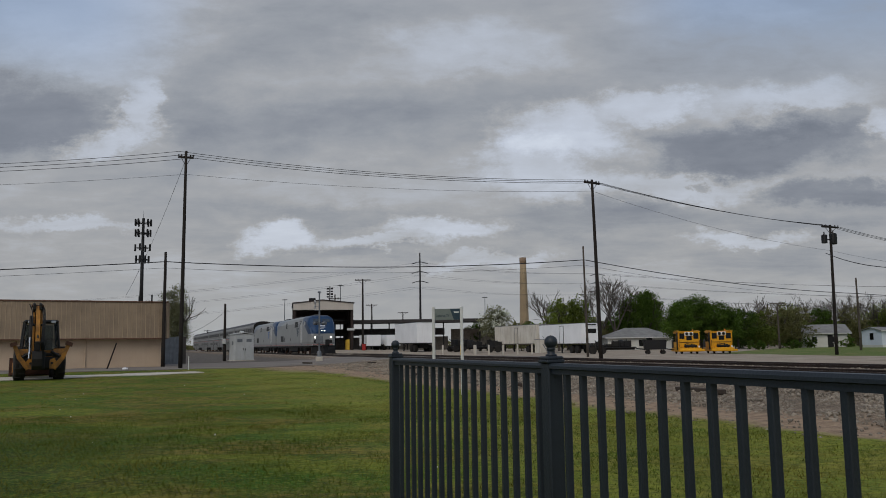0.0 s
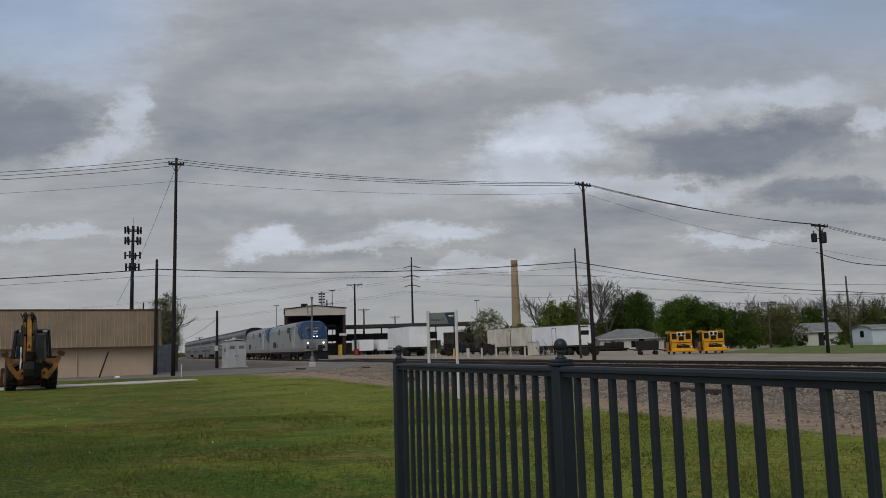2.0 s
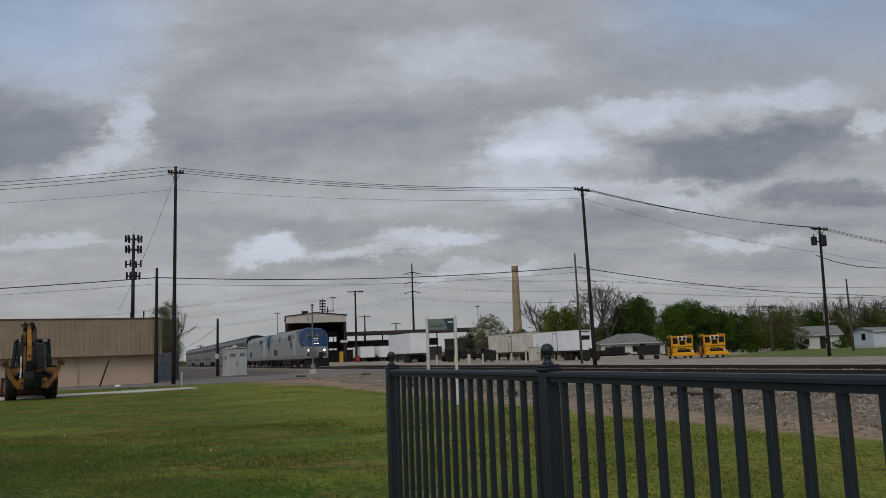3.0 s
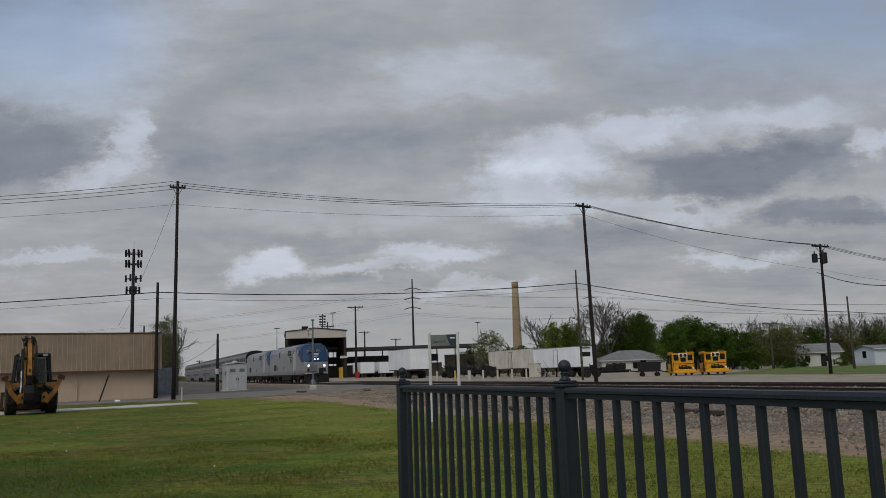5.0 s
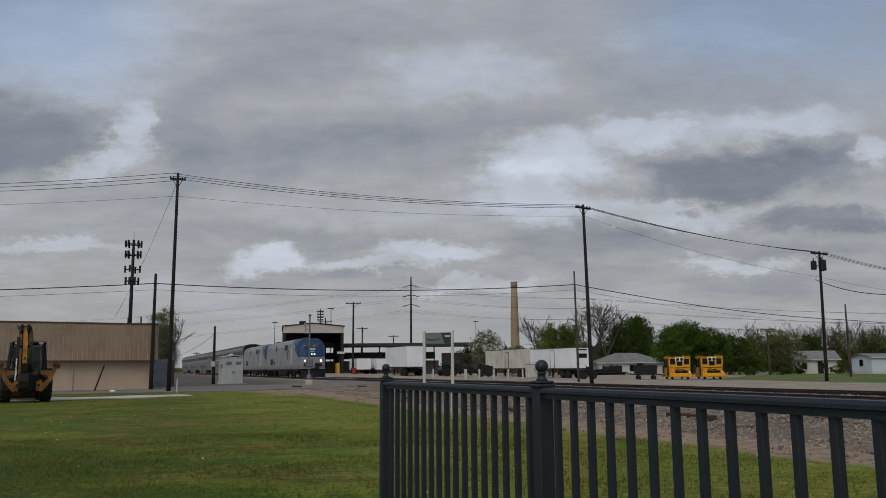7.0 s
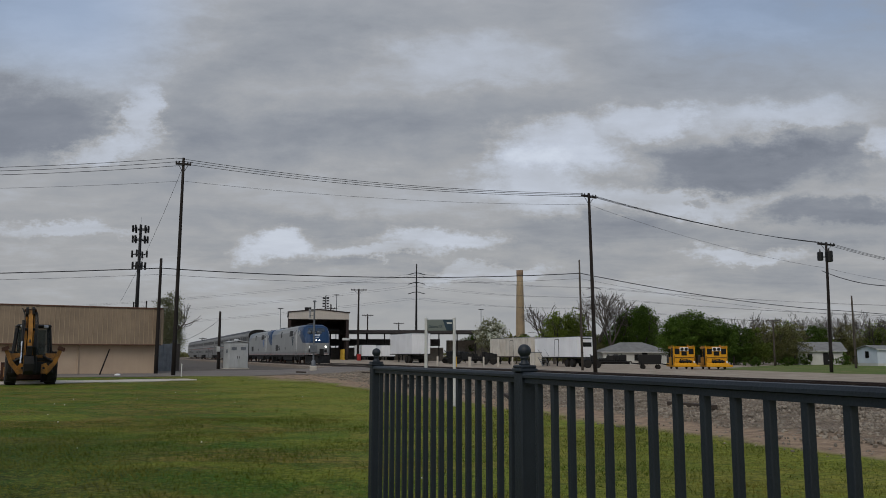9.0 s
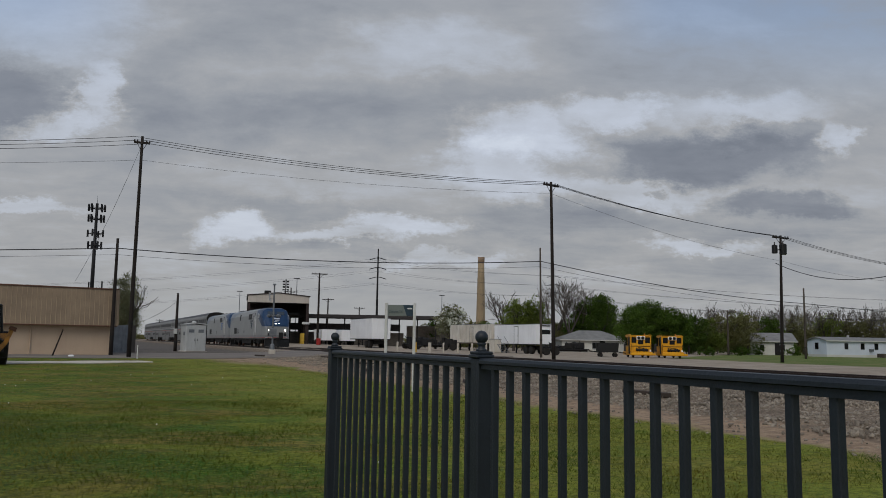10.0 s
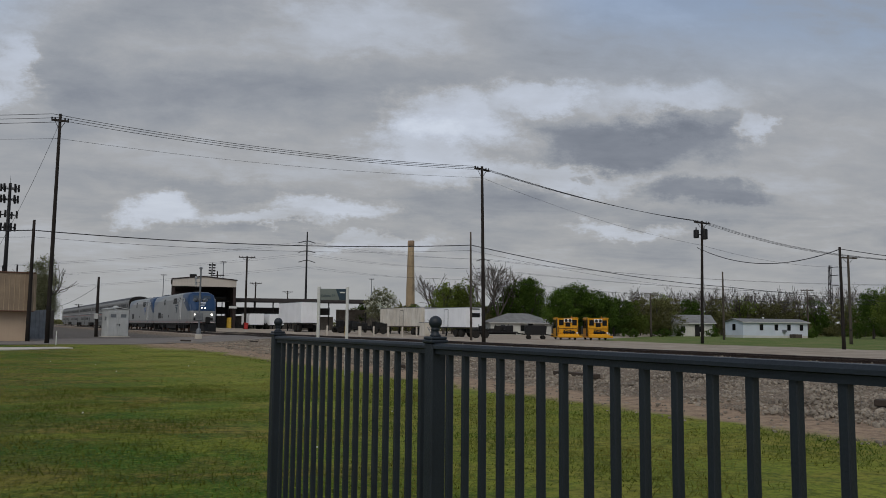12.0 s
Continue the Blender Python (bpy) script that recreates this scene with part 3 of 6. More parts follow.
# ---- ground ----
def lines(near, step_near, far):
    a = list(np.arange(near[0], near[1] + 1e-6, step_near))
    grow, s, lo, hi = step_near, [], near[0], near[1]
    k = step_near
    while hi < far:
        k *= 1.45
        hi += k
        lo -= k
        a.append(hi), a.insert(0, lo)
    return a


us, ns = lines((-12, 130), 1.0, 3500), lines((-30, 62), 0.7, 3500)
gv, gf = [], []
for u_ in us:
    for n_ in ns:
        X_, Y_ = xy(u_, n_)
        z_ = height(X_, Y_)
        if abs(u_) < 200 and abs(n_) < 120:
            z_ += 0.05 * noise.noise((X_ * 0.35, Y_ * 0.35, 0)) * (0.3 if 16 < n_ < 24 else 1.0)
            if 9.5 < n_ < 16.5:
                z_ += 0.07 * noise.noise((X_ * 0.9, Y_ * 0.9, 3))
        gv.append((X_, Y_, z_))
L_ = len(ns)
for i in range(len(us) - 1):
    for j in range(L_ - 1):
        gf.append((i * L_ + j, i * L_ + j + 1, (i + 1) * L_ + j + 1, (i + 1) * L_ + j))
ground = raw("ground", gv, gf, ground_material())
for p_ in ground.data.polygons:
    p_.use_smooth = True
tagged(ground, "patchy mown lawn with dirt, ballast and pale gravel yard", "ground", kind="structure")


def sheet(name, outline, lift, material, label, steps=24):
    """A paved area laid over the ground: a four-cornered patch that follows it, with a real edge."""
    a, b, c, d = [Vector(p) for p in outline]
    verts, faces = [], []
    for i in range(steps + 1):
        for j in range(9):
            p = (a.lerp(b, i / steps)).lerp(d.lerp(c, i / steps), j / 8)
            if j in (0, 8):
                p = p + Vector((noise.noise((p.x, p.y, 1)), noise.noise((p.x, p.y, 2)))) * 0.35
            z = height(p.x, p.y) + lift + 0.05 * noise.noise((p.x * 0.35, p.y * 0.35, 0))
            verts.append((p.x, p.y, z if j not in (0, 8) else z - 0.0))
    for i in range(steps):
        for j in range(8):
            faces.append((i * 9 + j, (i + 1) * 9 + j, (i + 1) * 9 + j + 1, i * 9 + j + 1))
    base = len(verts)
    for j in (0, 8):
        for i in range(steps + 1):
            v = verts[i * 9 + j]
            verts.append((v[0], v[1], v[2] - 0.3))
        o = base + (0 if j == 0 else steps + 1)
        for i in range(steps):
            faces.append((i * 9 + j, (i + 1) * 9 + j, o + i + 1, o + i))
    return tagged(raw(name, verts, faces, material), label, "road", kind="structure")


# the street passes before the tan building and climbs over the crossing
road = sheet("road", [(-52.0, 35.5), (-13.6, 52.6), (-18.6, 68.0), (-60.0, 52.0)], 0.03, M_ASPH, "worn grey asphalt street leading to the crossing")
road_2 = sheet("road_crossing", [(-13.7, 52.5), (9.5, 67.2), (4.5, 78.5), (-18.8, 68.2)], 0.035, M_ASPH, "worn asphalt approach over the level crossing", 30)
path_1 = sheet("pavement", [(-40.0, 20.6), (-13.4, 45.6), (-14.6, 47.2), (-44.0, 27.8)], 0.035, M_CONC, "pale concrete slab strip at the lawn's edge")


# ---- track ----
def rail_track(n0, u0, u1, z, label, parts_to):
    """Ties and two flat-bottom rails in a bed."""
    tr = root("railway_track", *xy(u0, n0), heading=TRACK, z=z, label=label, category="railway track", kind="structure")
    ln = u1 - u0
    for side in (-0.7525, 0.7525):
        prof = [(-0.07, 0), (0.07, 0), (0.07, 0.012), (0.012, 0.024), (0.012, 0.08), (0.036, 0.088), (0.036, 0.115), (-0.036, 0.115), (-0.036, 0.088), (-0.012, 0.08), (-0.012, 0.024), (-0.07, 0.012)]
        part("rail", slab([(y + side, zz - 0.005) for y, zz in prof], 0, ln, "x"), M_RAILTOP, tr)
    tie = box((0, 0, -0.095), (0.23, 2.6, 0.18), bevel=0.012)
    me = bpy.data.meshes.new("tie")
    tie.to_mesh(me), tie.free()
    me.materials.append(M_TIE)
    rs = random.Random(int(n0 * 10))
    k, pos_ = 0, 0.3
    rest = bmesh.new()
    while pos_ < ln:
        if k < parts_to:
            o = new("tie", me)
            o.parent = tr
            o.matrix_basis = pose(pos_, rs.uniform(-0.04, 0.04), rs.uniform(-0.012, 0.012), 0, 0, rs.uniform(-1, 1))
        else:
            box((pos_, 0, -0.095), (0.23, 2.6, 0.18), bm=rest)
        pos_ += 0.56
        k += 1
    if len(rest.verts):
        tagged(part("far_ties", rest, M_TIE, tr), kind="stuff")
    else:
        rest.free()
    return tr


rail_track(19.7, -40, 340, 0.47, "main railway track on dark ties in grey ballast", 220)
rail_track(24.9, -40, 190, 0.44, "siding railway track on dark ties in gravel", 120)

# ---- the black fence ----
def fence():
    fx, fy = xy(-6.2, 1.87)
    f = root("fence", fx, fy, TRACK, 0.0, "dark grey painted metal picket fence with ball finials", "fence")
    POSTS = (12.03, 9.612, 7.07, 4.59, 2.11)
    for px in POSTS:
        p = part("post", box((px, 0, 0.7025), (0.078, 0.078, 1.405), bevel=0.006), M_FENCE, f)
        cap = box((px, 0, 1.413), (0.094, 0.094, 0.016), bevel=0.004)
        box((px, 0, 1.4285), (0.086, 0.086, 0.015), bevel=0.005, bm=cap)
        part("cap", cap, M_FENCE, p)
        ring = [(0.0315 * math.sin(0.62 + k * 0.245), 1.503 - 0.0315 * math.cos(0.62 + k * 0.245)) for k in range(11)]
        part("finial", lathe([(0.027, 1.436), (0.027, 1.444), (0.018, 1.449), (0.016, 1.462), (0.021, 1.468), (0.021, 1.473)] + ring + [(0.003, 1.5345)], 22, at=(px, 0, 0)), M_FENCE, p, smooth=True)
    for a, b in zip(POSTS[1:], POSTS):
        ln, mid = b - a - 0.078, (a + b) / 2
        rail = slab([(-0.036, 1.392), (-0.030, 1.404), (0.030, 1.404), (0.036, 1.392), (0.036, 1.380), (0.022, 1.376), (0.022, 1.354), (-0.022, 1.354), (-0.022, 1.376), (-0.036, 1.380)], mid - ln / 2, mid + ln / 2, "x")
        part("top_rail", rail, M_FENCE, f)
        part("bottom_rail", box((mid, 0, 0.13), (ln, 0.045, 0.04), bevel=0.004), M_FENCE, f)
        pk = box((0, 0, 0.755), (0.0285, 0.0285, 1.22), bevel=0.003)
        me = bpy.data.meshes.new("picket")
        pk.to_mesh(me), pk.free()
        me.materials.append(M_FENCE)
        for k in range(17):
            o = new("picket", me)
            o.parent = f
            o.matrix_basis = pose(a + (k + 1) * (b - a) / 18, 0, 0)


fence()


# ---- poles and lines ----
def utility_pole(x, y, top, r=0.15, arm=0.0, arm_z=0.0, arm_turn=0.0, label="tall creosoted wooden utility pole", material=None, trafo=False, lean=(0, 0), bands=True):
    z0 = height(x, y)
    p = root("utility_pole", x, y, 0, z0, label, "utility pole", "utility poles")
    material = material or M_POLE
    h = top - z0
    rings = []
    for i in range(7):
        a, rr = i / 6, r * (1 - 0.38 * i / 6)
        rings.append([(lean[0] * a + rr * math.cos(k * math.pi / 5), lean[1] * a + rr * math.sin(k * math.pi / 5), h * a - (0.3 if i == 0 else 0)) for k in range(10)])
    bm = loft(rings)
    part("shaft", bm, material, p, smooth=True)
    if arm:
        c, s = math.cos(radians(arm_turn)), math.sin(radians(arm_turn))
        ar = part("crossarm", box((lean[0], lean[1], arm_z - z0), (arm, 0.11, 0.13), (0, 0, arm_turn), 0.01), material, p)
        for k in (-0.46, -0.28, 0.28, 0.46):
            part("insulator", lathe([(0.03, 0), (0.055, 0.03), (0.035, 0.06), (0.055, 0.09), (0.03, 0.13)], 8, at=(lean[0] + c * arm * k, lean[1] + s * arm * k, arm_z - z0 + 0.06)), M_CERAM, ar)
        for k in (-1, 1):
            part("brace", rod((lean[0] + c * k * arm * 0.3, lean[1] + s * k * arm * 0.3, arm_z - z0 - 0.05), (lean[0], lean[1], arm_z - z0 - 0.6), 0.02, seg=5), material, p)
    if trafo:
        for k, sc, mt in ((-0.36, 0.9, M_BLACK), (0.38, 1.15, M_BLACK)):
            t = part("transformer", lathe([(0.2 * sc, -0.40 * sc), (0.26 * sc, -0.36 * sc), (0.26 * sc, 0.34 * sc), (0.22 * sc, 0.40 * sc)], 14, at=(k, 0, arm_z - z0 - 1.0)), mt, p, "oil-filled drum")
            part("bushing", lathe([(0.05, 0), (0.07, 0.06), (0.04, 0.12), (0.06, 0.18), (0.02, 0.26)], 8, at=(k, 0, arm_z - z0 - 1.0 + 0.4 * sc)), M_CERAM, t)
            part("bracket", box((k * 0.5, 0, arm_z - z0 - 1.05), (abs(k), 0.06, 0.08)), M_DARKST, p)
    if bands:
        part("band", rod((lean[0] * 0.15, lean[1] * 0.15, h * 0.15), (lean[0] * 0.15, lean[1] * 0.15, h * 0.15 + 0.12), r * 0.99, seg=10), M_DARKST, p)
    return p


utility_pole(-17.09, 52.47, 14.52, 0.145, 1.0, 14.1, 20, "tall dark wooden utility pole on the lawn's edge", lean=(0.05, 0))
utility_pole(10.95, 56.86, 13.09, 0.15, 1.5, 12.85, 35, "tall dark wooden utility pole beside the track", lean=(-0.2, 0))
utility_pole(32.27, 66.85, 10.99, 0.15, 2.0, 10.8, 25, "utility pole with crossarm and two drum transformers", trafo=True, lean=(0.2, 0))
utility_pole(-19.9, 57.3, 8.35, 0.15, label="short dark wooden pole at the building's corner")
stub = utility_pole(-21.52, 79.25, 5.75, 0.17, label="stubby dark wooden pole beside the equipment cabinet")
part("meter_box", box((0, -0.2, 1.9), (0.34, 0.16, 0.5), bevel=0.02), M_CAB, stub)
utility_pole(12.0, 68.0, 9.6, 0.11, label="slim grey wooden pole beyond the track", material=M_POLE2, lean=(-0.1, 0))
utility_pole(47.2, 92.0, 8.4, 0.14, label="slim weathered pole before the houses", material=M_POLE2)
utility_pole(34.5, 50.5, 7.13, 0.13, label="weathered wooden pole at the gravel yard's edge", lean=(-0.05, 0))
utility_pole(48.58, 70.0, 8.56, 0.15, 2.1, 8.3, 10, "wooden utility pole with a wide crossarm", material=M_POLE2)
utility_pole(49.56, 120.0, 6.94, 0.16, 2.2, 6.8, 0, "distant wooden pole with crossarm before trees", material=M_POLE2)
utility_pole(82.25, 130.0, 8.51, 0.16, 2.4, 8.3, 0, "distant wooden pole with crossarm", material=M_POLE2)
utility_pole(-11.8, 117.0, 11.11, 0.18, 2.3, 10.95, 0, "wooden yard pole with crossarm")
utility_pole(-15.24, 170.0, 10.17, 0.2, 2.4, 9.9, 0, "distant yard pole with crossarm")
utility_pole(-10.23, 200.0, 9.64, 0.2, 2.6, 9.4, 0, "distant yard pole with crossarm")
utility_pole(-20.3, 150.0, 11.0, 0.18, 2.4, 10.2, 0, "distant yard pole with crossarm")
for mx_, my_, mt_ in ((-39.55, 200.0, 12.3), (10.16, 200.0, 12.85), (-22.5, 175.0, 14.0)):
    lm = root("light_mast", mx_, my_, 0, None, "slim steel yard light mast", "light mast", "yard light masts")
    part("mast", rod((0, 0, -0.2), (0, 0, mt_ - 0.2), 0.14, 0.07, 8), M_STEELG, lm)
    part("lamp_head", box((0, 0, mt_ - 0.1), (1.3, 0.4, 0.16), bevel=0.04), M_DARKST, lm)
for k, (mx_, my_, mt_) in enumerate(((-52.0, 210.0, 6.8), (-56.0, 215.0, 6.2), (-60.0, 205.0, 6.0), (-45.0, 190.0, 6.6), (-63.5, 220.0, 5.4))):
    utility_pole(mx_, my_, mt_, 0.16, 1.8, mt_ - 0.3, 0, "small distant yard pole with crossarm", bands=False)

# the high-voltage pole with curved arms, far behind the yard
hv = root("transmission_pole", -4.55, 155.0, 0, None, "tall steel transmission pole with three pairs of arms", "transmission pole")
part("shaft", rod((0, 0, -0.3), (0, 0, 18.8), 0.28, 0.12, 10), M_DARKST, hv)
for z_ in (13.15, 15.0, 16.85):
    for sx in (-1, 1):
        bm = bmesh.new()
        pts = [(0, 0, z_ + 0.22), (0.6 * sx, 0, z_ + 0.14), (1.15 * sx, 0, z_ - 0.05), (1.6 * sx, 0, z_ - 0.16)]
        for a, b in zip(pts, pts[1:]):
            rod(a, b, 0.07, seg=6, bm=bm)
        part("arm", bm, M_DARKST, hv)
hv2 = copy_thing(hv, pose(22.6, 118, 0.2) @ Matrix.Scale(0.66, 4))

# four wires from pole to pole, and the lower single line
G_HV, G_LV = "upper overhead lines", "lower overhead lines"
P1, P2, P3, P5 = (-17.04, 52.47), (10.75, 56.86), (32.47, 66.85), (48.58, 70.0)
P0, P6 = (-62.0, 42.0), (85.0, 80.0)
for dx, dz in ((-0.45, 0.16), (0.0, -0.06), (0.45, -0.30)):
    zt = (14.35 + dz, 13.0 + dz * 0.5, 10.95 + dz * 0.5, 8.5)
    pa = [(P0[0] + dx, P0[1], 13.0 + dz), (P1[0] + dx, P1[1], zt[0]), (P2[0] + dx * 1.3, P2[1], zt[1]), (P3[0] + dx * 1.6, P3[1], zt[2]), (P5[0] + dx * 1.6, P5[1], zt[3]), (P6[0], P6[1], 9.0)]
    line = []
    for (a, b), sg in zip(zip(pa, pa[1:]), (1.3, 0.5, 0.45, 0.4, 0.5)):
        line += span(a, b, sg)[:-1]
    wire("overhead_wire", line + [pa[-1]], 0.017, "thin dark overhead wire between utility poles", G_HV)
for zz, rr in ((-1.35, 0.009),):
    pa = [(P0[0], P0[1], 11.6), (P1[0], P1[1], 14.3 + zz), (P2[0], P2[1], 13.0 + zz * 0.55), (P3[0], P3[1], 8.8), (P5[0], P5[1], 7.4)]
    line = []
    for (a, b), sg in zip(zip(pa, pa[1:]), (1.0, 0.4, 0.5, 0.5)):
        line += span(a, b, sg)[:-1]
    wire("overhead_wire", line + [pa[-1]], rr, "faint thin neutral wire between utility poles", G_HV)
lowp = [(-75.0, 40.0, 6.0), (-19.9, 57.3, 7.65), (11.95, 68.0, 8.45), (47.2, 92.0, 6.6), (120.0, 120.0, 5.2)]
line = []
for (a, b), sg in zip(zip(lowp, lowp[1:]), (0.7, 0.5, 0.5, 0.5)):
    line += span(a, b, sg, 30)[:-1]
wire("overhead_wire", line + [lowp[-1]], 0.034, "thick black telephone cable strung between short poles", G_LV)
wire("overhead_wire", [Vector(p) - Vector((0, 0, 0.45)) for p in line], 0.011, "faint thin wire under the telephone cable", G_LV)
wire("overhead_wire", span((31.97, 66.85, 8.6), (34.5, 50.5, 7.0), 1.2), 0.03, "slack black service cable between two poles", G_LV)
wire("overhead_wire", span((34.5, 50.5, 7.0), (62.0, 46.0, 5.5), 0.7), 0.025, "black service cable leaving a pole", G_LV)
wire("overhead_wire", span((-21.5, 79.25, 5.0), (-34.0, 100.0, 3.0), 0.7), 0.016, "thin guy wire from a stubby pole", G_LV)
wire("overhead_wire", span((-17.04, 52.47, 14.0), (-24.5, 62.0, 5.6), 0.5), 0.011, "faint slanting guy wire from a tall pole", G_HV)
for y_, za, zb in ((155.0, 17.1, 19.0), (155.0, 14.9, 16.6), (155.0, 12.5, 14.3)):
    for sx in (-1.5, 1.5):
        wire("overhead_wire", span((-150.0, 170.0 + sx, za - 6), (-4.55 + sx, y_, za), 3.0) + span((-4.55 + sx, y_, za), (22.6 + sx * 0.66, 118.0, 0.66 * za + 0.2), 0.6)[1:] + span((22.6 + sx * 0.66, 118.0, 0.66 * za + 0.2), (130.0, 110.0 + sx, 0.66 * za - 1), 2.4)[1:], 0.012, "faint far transmission wire", "far transmission wires")


# ---- cell tower ----
def cell_tower():
    t = root("cell_tower", -94.1, 250.0, 0, None, "grey monopole cell tower with antenna arrays", "cell tower")
    part("monopole", rod((0, 0, -0.3), (0, 0, 42.0), 0.7, 0.4, 14), M_DARKST, t, smooth=True)
    part("lightning_rod", rod((0, 0, 42), (0, 0, 44.5), 0.08, 0.03, 5), M_STEELG, t)
    for zz, rr, cnt, hh in ((40.5, 2.4, 10, 2.0), (37.2, 2.3, 10, 2.1), (32.6, 2.3, 4, 2.2), (28.9, 2.0, 8, 2.2)):
        ring = bmesh.new()
        for k in range(cnt):
            a, b = 2 * math.pi * k / cnt, 2 * math.pi * (k + 1) / cnt
            rod((rr * math.cos(a), rr * math.sin(a), zz), (rr * math.cos(b), rr * math.sin(b), zz), 0.09, seg=5, bm=ring)
            if k % 2 == 0:
                rod((0, 0, zz), (rr * math.cos(a), rr * math.sin(a), zz), 0.09, seg=5, bm=ring)
        plat = part("platform", ring, M_DARKST, t)
        for k in range(cnt):
            a = 2 * math.pi * k / cnt
            part("antenna", box((rr * math.cos(a), rr * math.sin(a), zz + 0.1), (0.48, 0.48, hh), (0, 0, math.degrees(a)), 0.05), M_DARKST, plat)


cell_tower()

# ---- chimney ----
ch = root("chimney", 25.3, 255.0, 0, None, "tall tapering tan brick chimney with a dark rim", "chimney")
part("flue", lathe([(1.62, -0.3), (1.58, 0), (1.34, 13), (1.12, 22), (1.0, 26.6)], 20), M_BRICKCH, ch, smooth=True)
part("rim", lathe([(0.99, 26.6), (1.08, 26.7), (1.08, 28.4), (0.9, 28.45)], 20), M_CHTOP, ch, smooth=True)


# ---- tan metal-fronted building ----
def tan_building():
    cx, cy = -20.05, 58.0
    hd = math.degrees(math.atan2(58.0 - 53.0, -20.05 + 29.25))  # along the front, to its far corner
    b = root("building", cx, cy, hd, 0.1, "low tan building with ribbed metal fascia", "building")
    # local x runs back along the front (negative), y into the building
    wall = slab([(-34, -0.3), (0, -0.3), (0, 2.35), (-34, 2.35)], 0.0, 0.25, "y")
    part("wall", wall, M_BEIGE, b)
    part("side_wall", slab([(0.25, -0.3), (14, -0.3), (14, 4.3), (0.25, 4.3)], -0.25, -0.004, "x"), M_BEIGE, b)
    part("back_wall", slab([(-34, -0.3), (-0.25, -0.3), (-0.25, 4.3), (-34, 4.3)], 14.0, 14.25, "y"), M_BEIGE, b)
    fas = slab([(-0.55, 2.12), (-0.30, 4.64), (0.35, 4.64), (0.35, 2.4), (-0.02, 2.4), (-0.02, 2.12)], -34.0, 0.22, "x")
    fp = part("fascia", fas, M_SEAM, b, "ribbed tan metal mansard")
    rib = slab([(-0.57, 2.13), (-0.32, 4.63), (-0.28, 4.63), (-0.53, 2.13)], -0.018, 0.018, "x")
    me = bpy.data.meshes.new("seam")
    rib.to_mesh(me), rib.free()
    # lighter tan stands in for light caught on the seams
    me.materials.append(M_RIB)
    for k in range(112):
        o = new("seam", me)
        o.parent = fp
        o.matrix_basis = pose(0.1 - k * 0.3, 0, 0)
    part("drip_edge", box((-17, -0.56, 2.10), (34.2, 0.09, 0.07), bevel=0.01), M_TRIMBR, b)
    part("coping", box((-17, -0.28, 4.68), (34.3, 0.16, 0.09), bevel=0.01), M_TRIMBR, b)
    part("roof", slab([(-34, 0.2), (0, 0.2), (0, 14.2), (-34, 14.2)], 4.3, 4.4, "z"), M_ROOF, b)
    for px in (-5.2, -10.6):
        part("downpipe", rod((px, -0.06, 0.02), (px, -0.06, 2.12), 0.045, seg=8), M_BEIGE, b)
    part("door_frame", box((-8.5, -0.03, 1.0), (1.0, 0.06, 2.05), bevel=0.01), M_BEIGE, b)
    for px, hh in ((-2.6, 0.9), (-1.7, 1.0)):
        part("roof_vent", rod((px + 1.2, 3, 4.4), (px + 1.2, 3, 4.4 + hh), 0.055, seg=8), M_DARKST, b)


tan_building()
wf = root("board_fence", -22.9, 65.0, 70, None, "grey weathered board fence behind the building", "fence")
for k in range(8):
    part("board", box((0.2 + k * 0.42, 0, 1.1), (0.40, 0.03, 2.2 + 0.06 * (k % 3)), (0, 0, 0), 0.004), M_STEELG if k < 6 else M_POLE2, wf)
for k in range(2):
    part("post", box((0.1 + k * 2.6, 0.06, 1.05), (0.09, 0.09, 2.3)), M_POLE2, wf)
stk = root("leaning_post", -21.9, 52.6, 0, None, "thin dark post leaning before the tan wall", "post")
part("shaft", rod((0, 0, -0.05), (0.55, 0.1, 1.7), 0.05, 0.04, 7), M_POLE, stk)
rk = root("white_bag", -20.2, 51.3, 0, None, "small white rubbish bag on the asphalt", "bag")
part("bag", ball((0, 0, 0.08), 0.15, squash=(1.3, 0.9, 0.55)), M_WHITE, rk, smooth=True)
mk = root("marker_post", -15.9, 50.4, 0, None, "short white marker post near a pole", "marker post")
part("shaft", box((0, 0, 0.4), (0.06, 0.03, 0.85), bevel=0.005), M_WPOST, mk)


# ---- backhoe loader, seen from its digging end ----
def wheel(parent, c, r, w, name="wheel", tread=True, rim_mat=None, seg=20):
    """A tyre with lugs on a dished rim; its axle lies along local y."""
    prof = [(r * 0.62, -w / 2), (r * 0.9, -w / 2), (r, -w * 0.34), (r, w * 0.34), (r * 0.9, w / 2), (r * 0.62, w / 2)]
    bm = lathe(prof, seg)
    if tread:
        for k in range(seg):
            a = 2 * math.pi * k / seg
            box((r * math.cos(a), r * math.sin(a), w * (0.2 if k % 2 else -0.2)), (0.05, r * 0.12, w * 0.55), (0, 0, math.degrees(a)), bm=bm)
    m = Matrix.Translation(c) @ pose(0, 0, 0, 90, 0, 0)
    bmesh.ops.transform(bm, matrix=m, verts=bm.verts)
    t = part(name, bm, M_RUBBER, parent)
    rim = lathe([(r * 0.6, -w * 0.42), (r * 0.35, -w * 0.15), (r * 0.12, -w * 0.1), (r * 0.12, w * 0.1), (r * 0.35, w * 0.15), (r * 0.6, w * 0.42)], 14)
    bmesh.ops.transform(rim, matrix=m, verts=rim.verts)
    part("rim", rim, rim_mat or M_HOE, t)
    return t


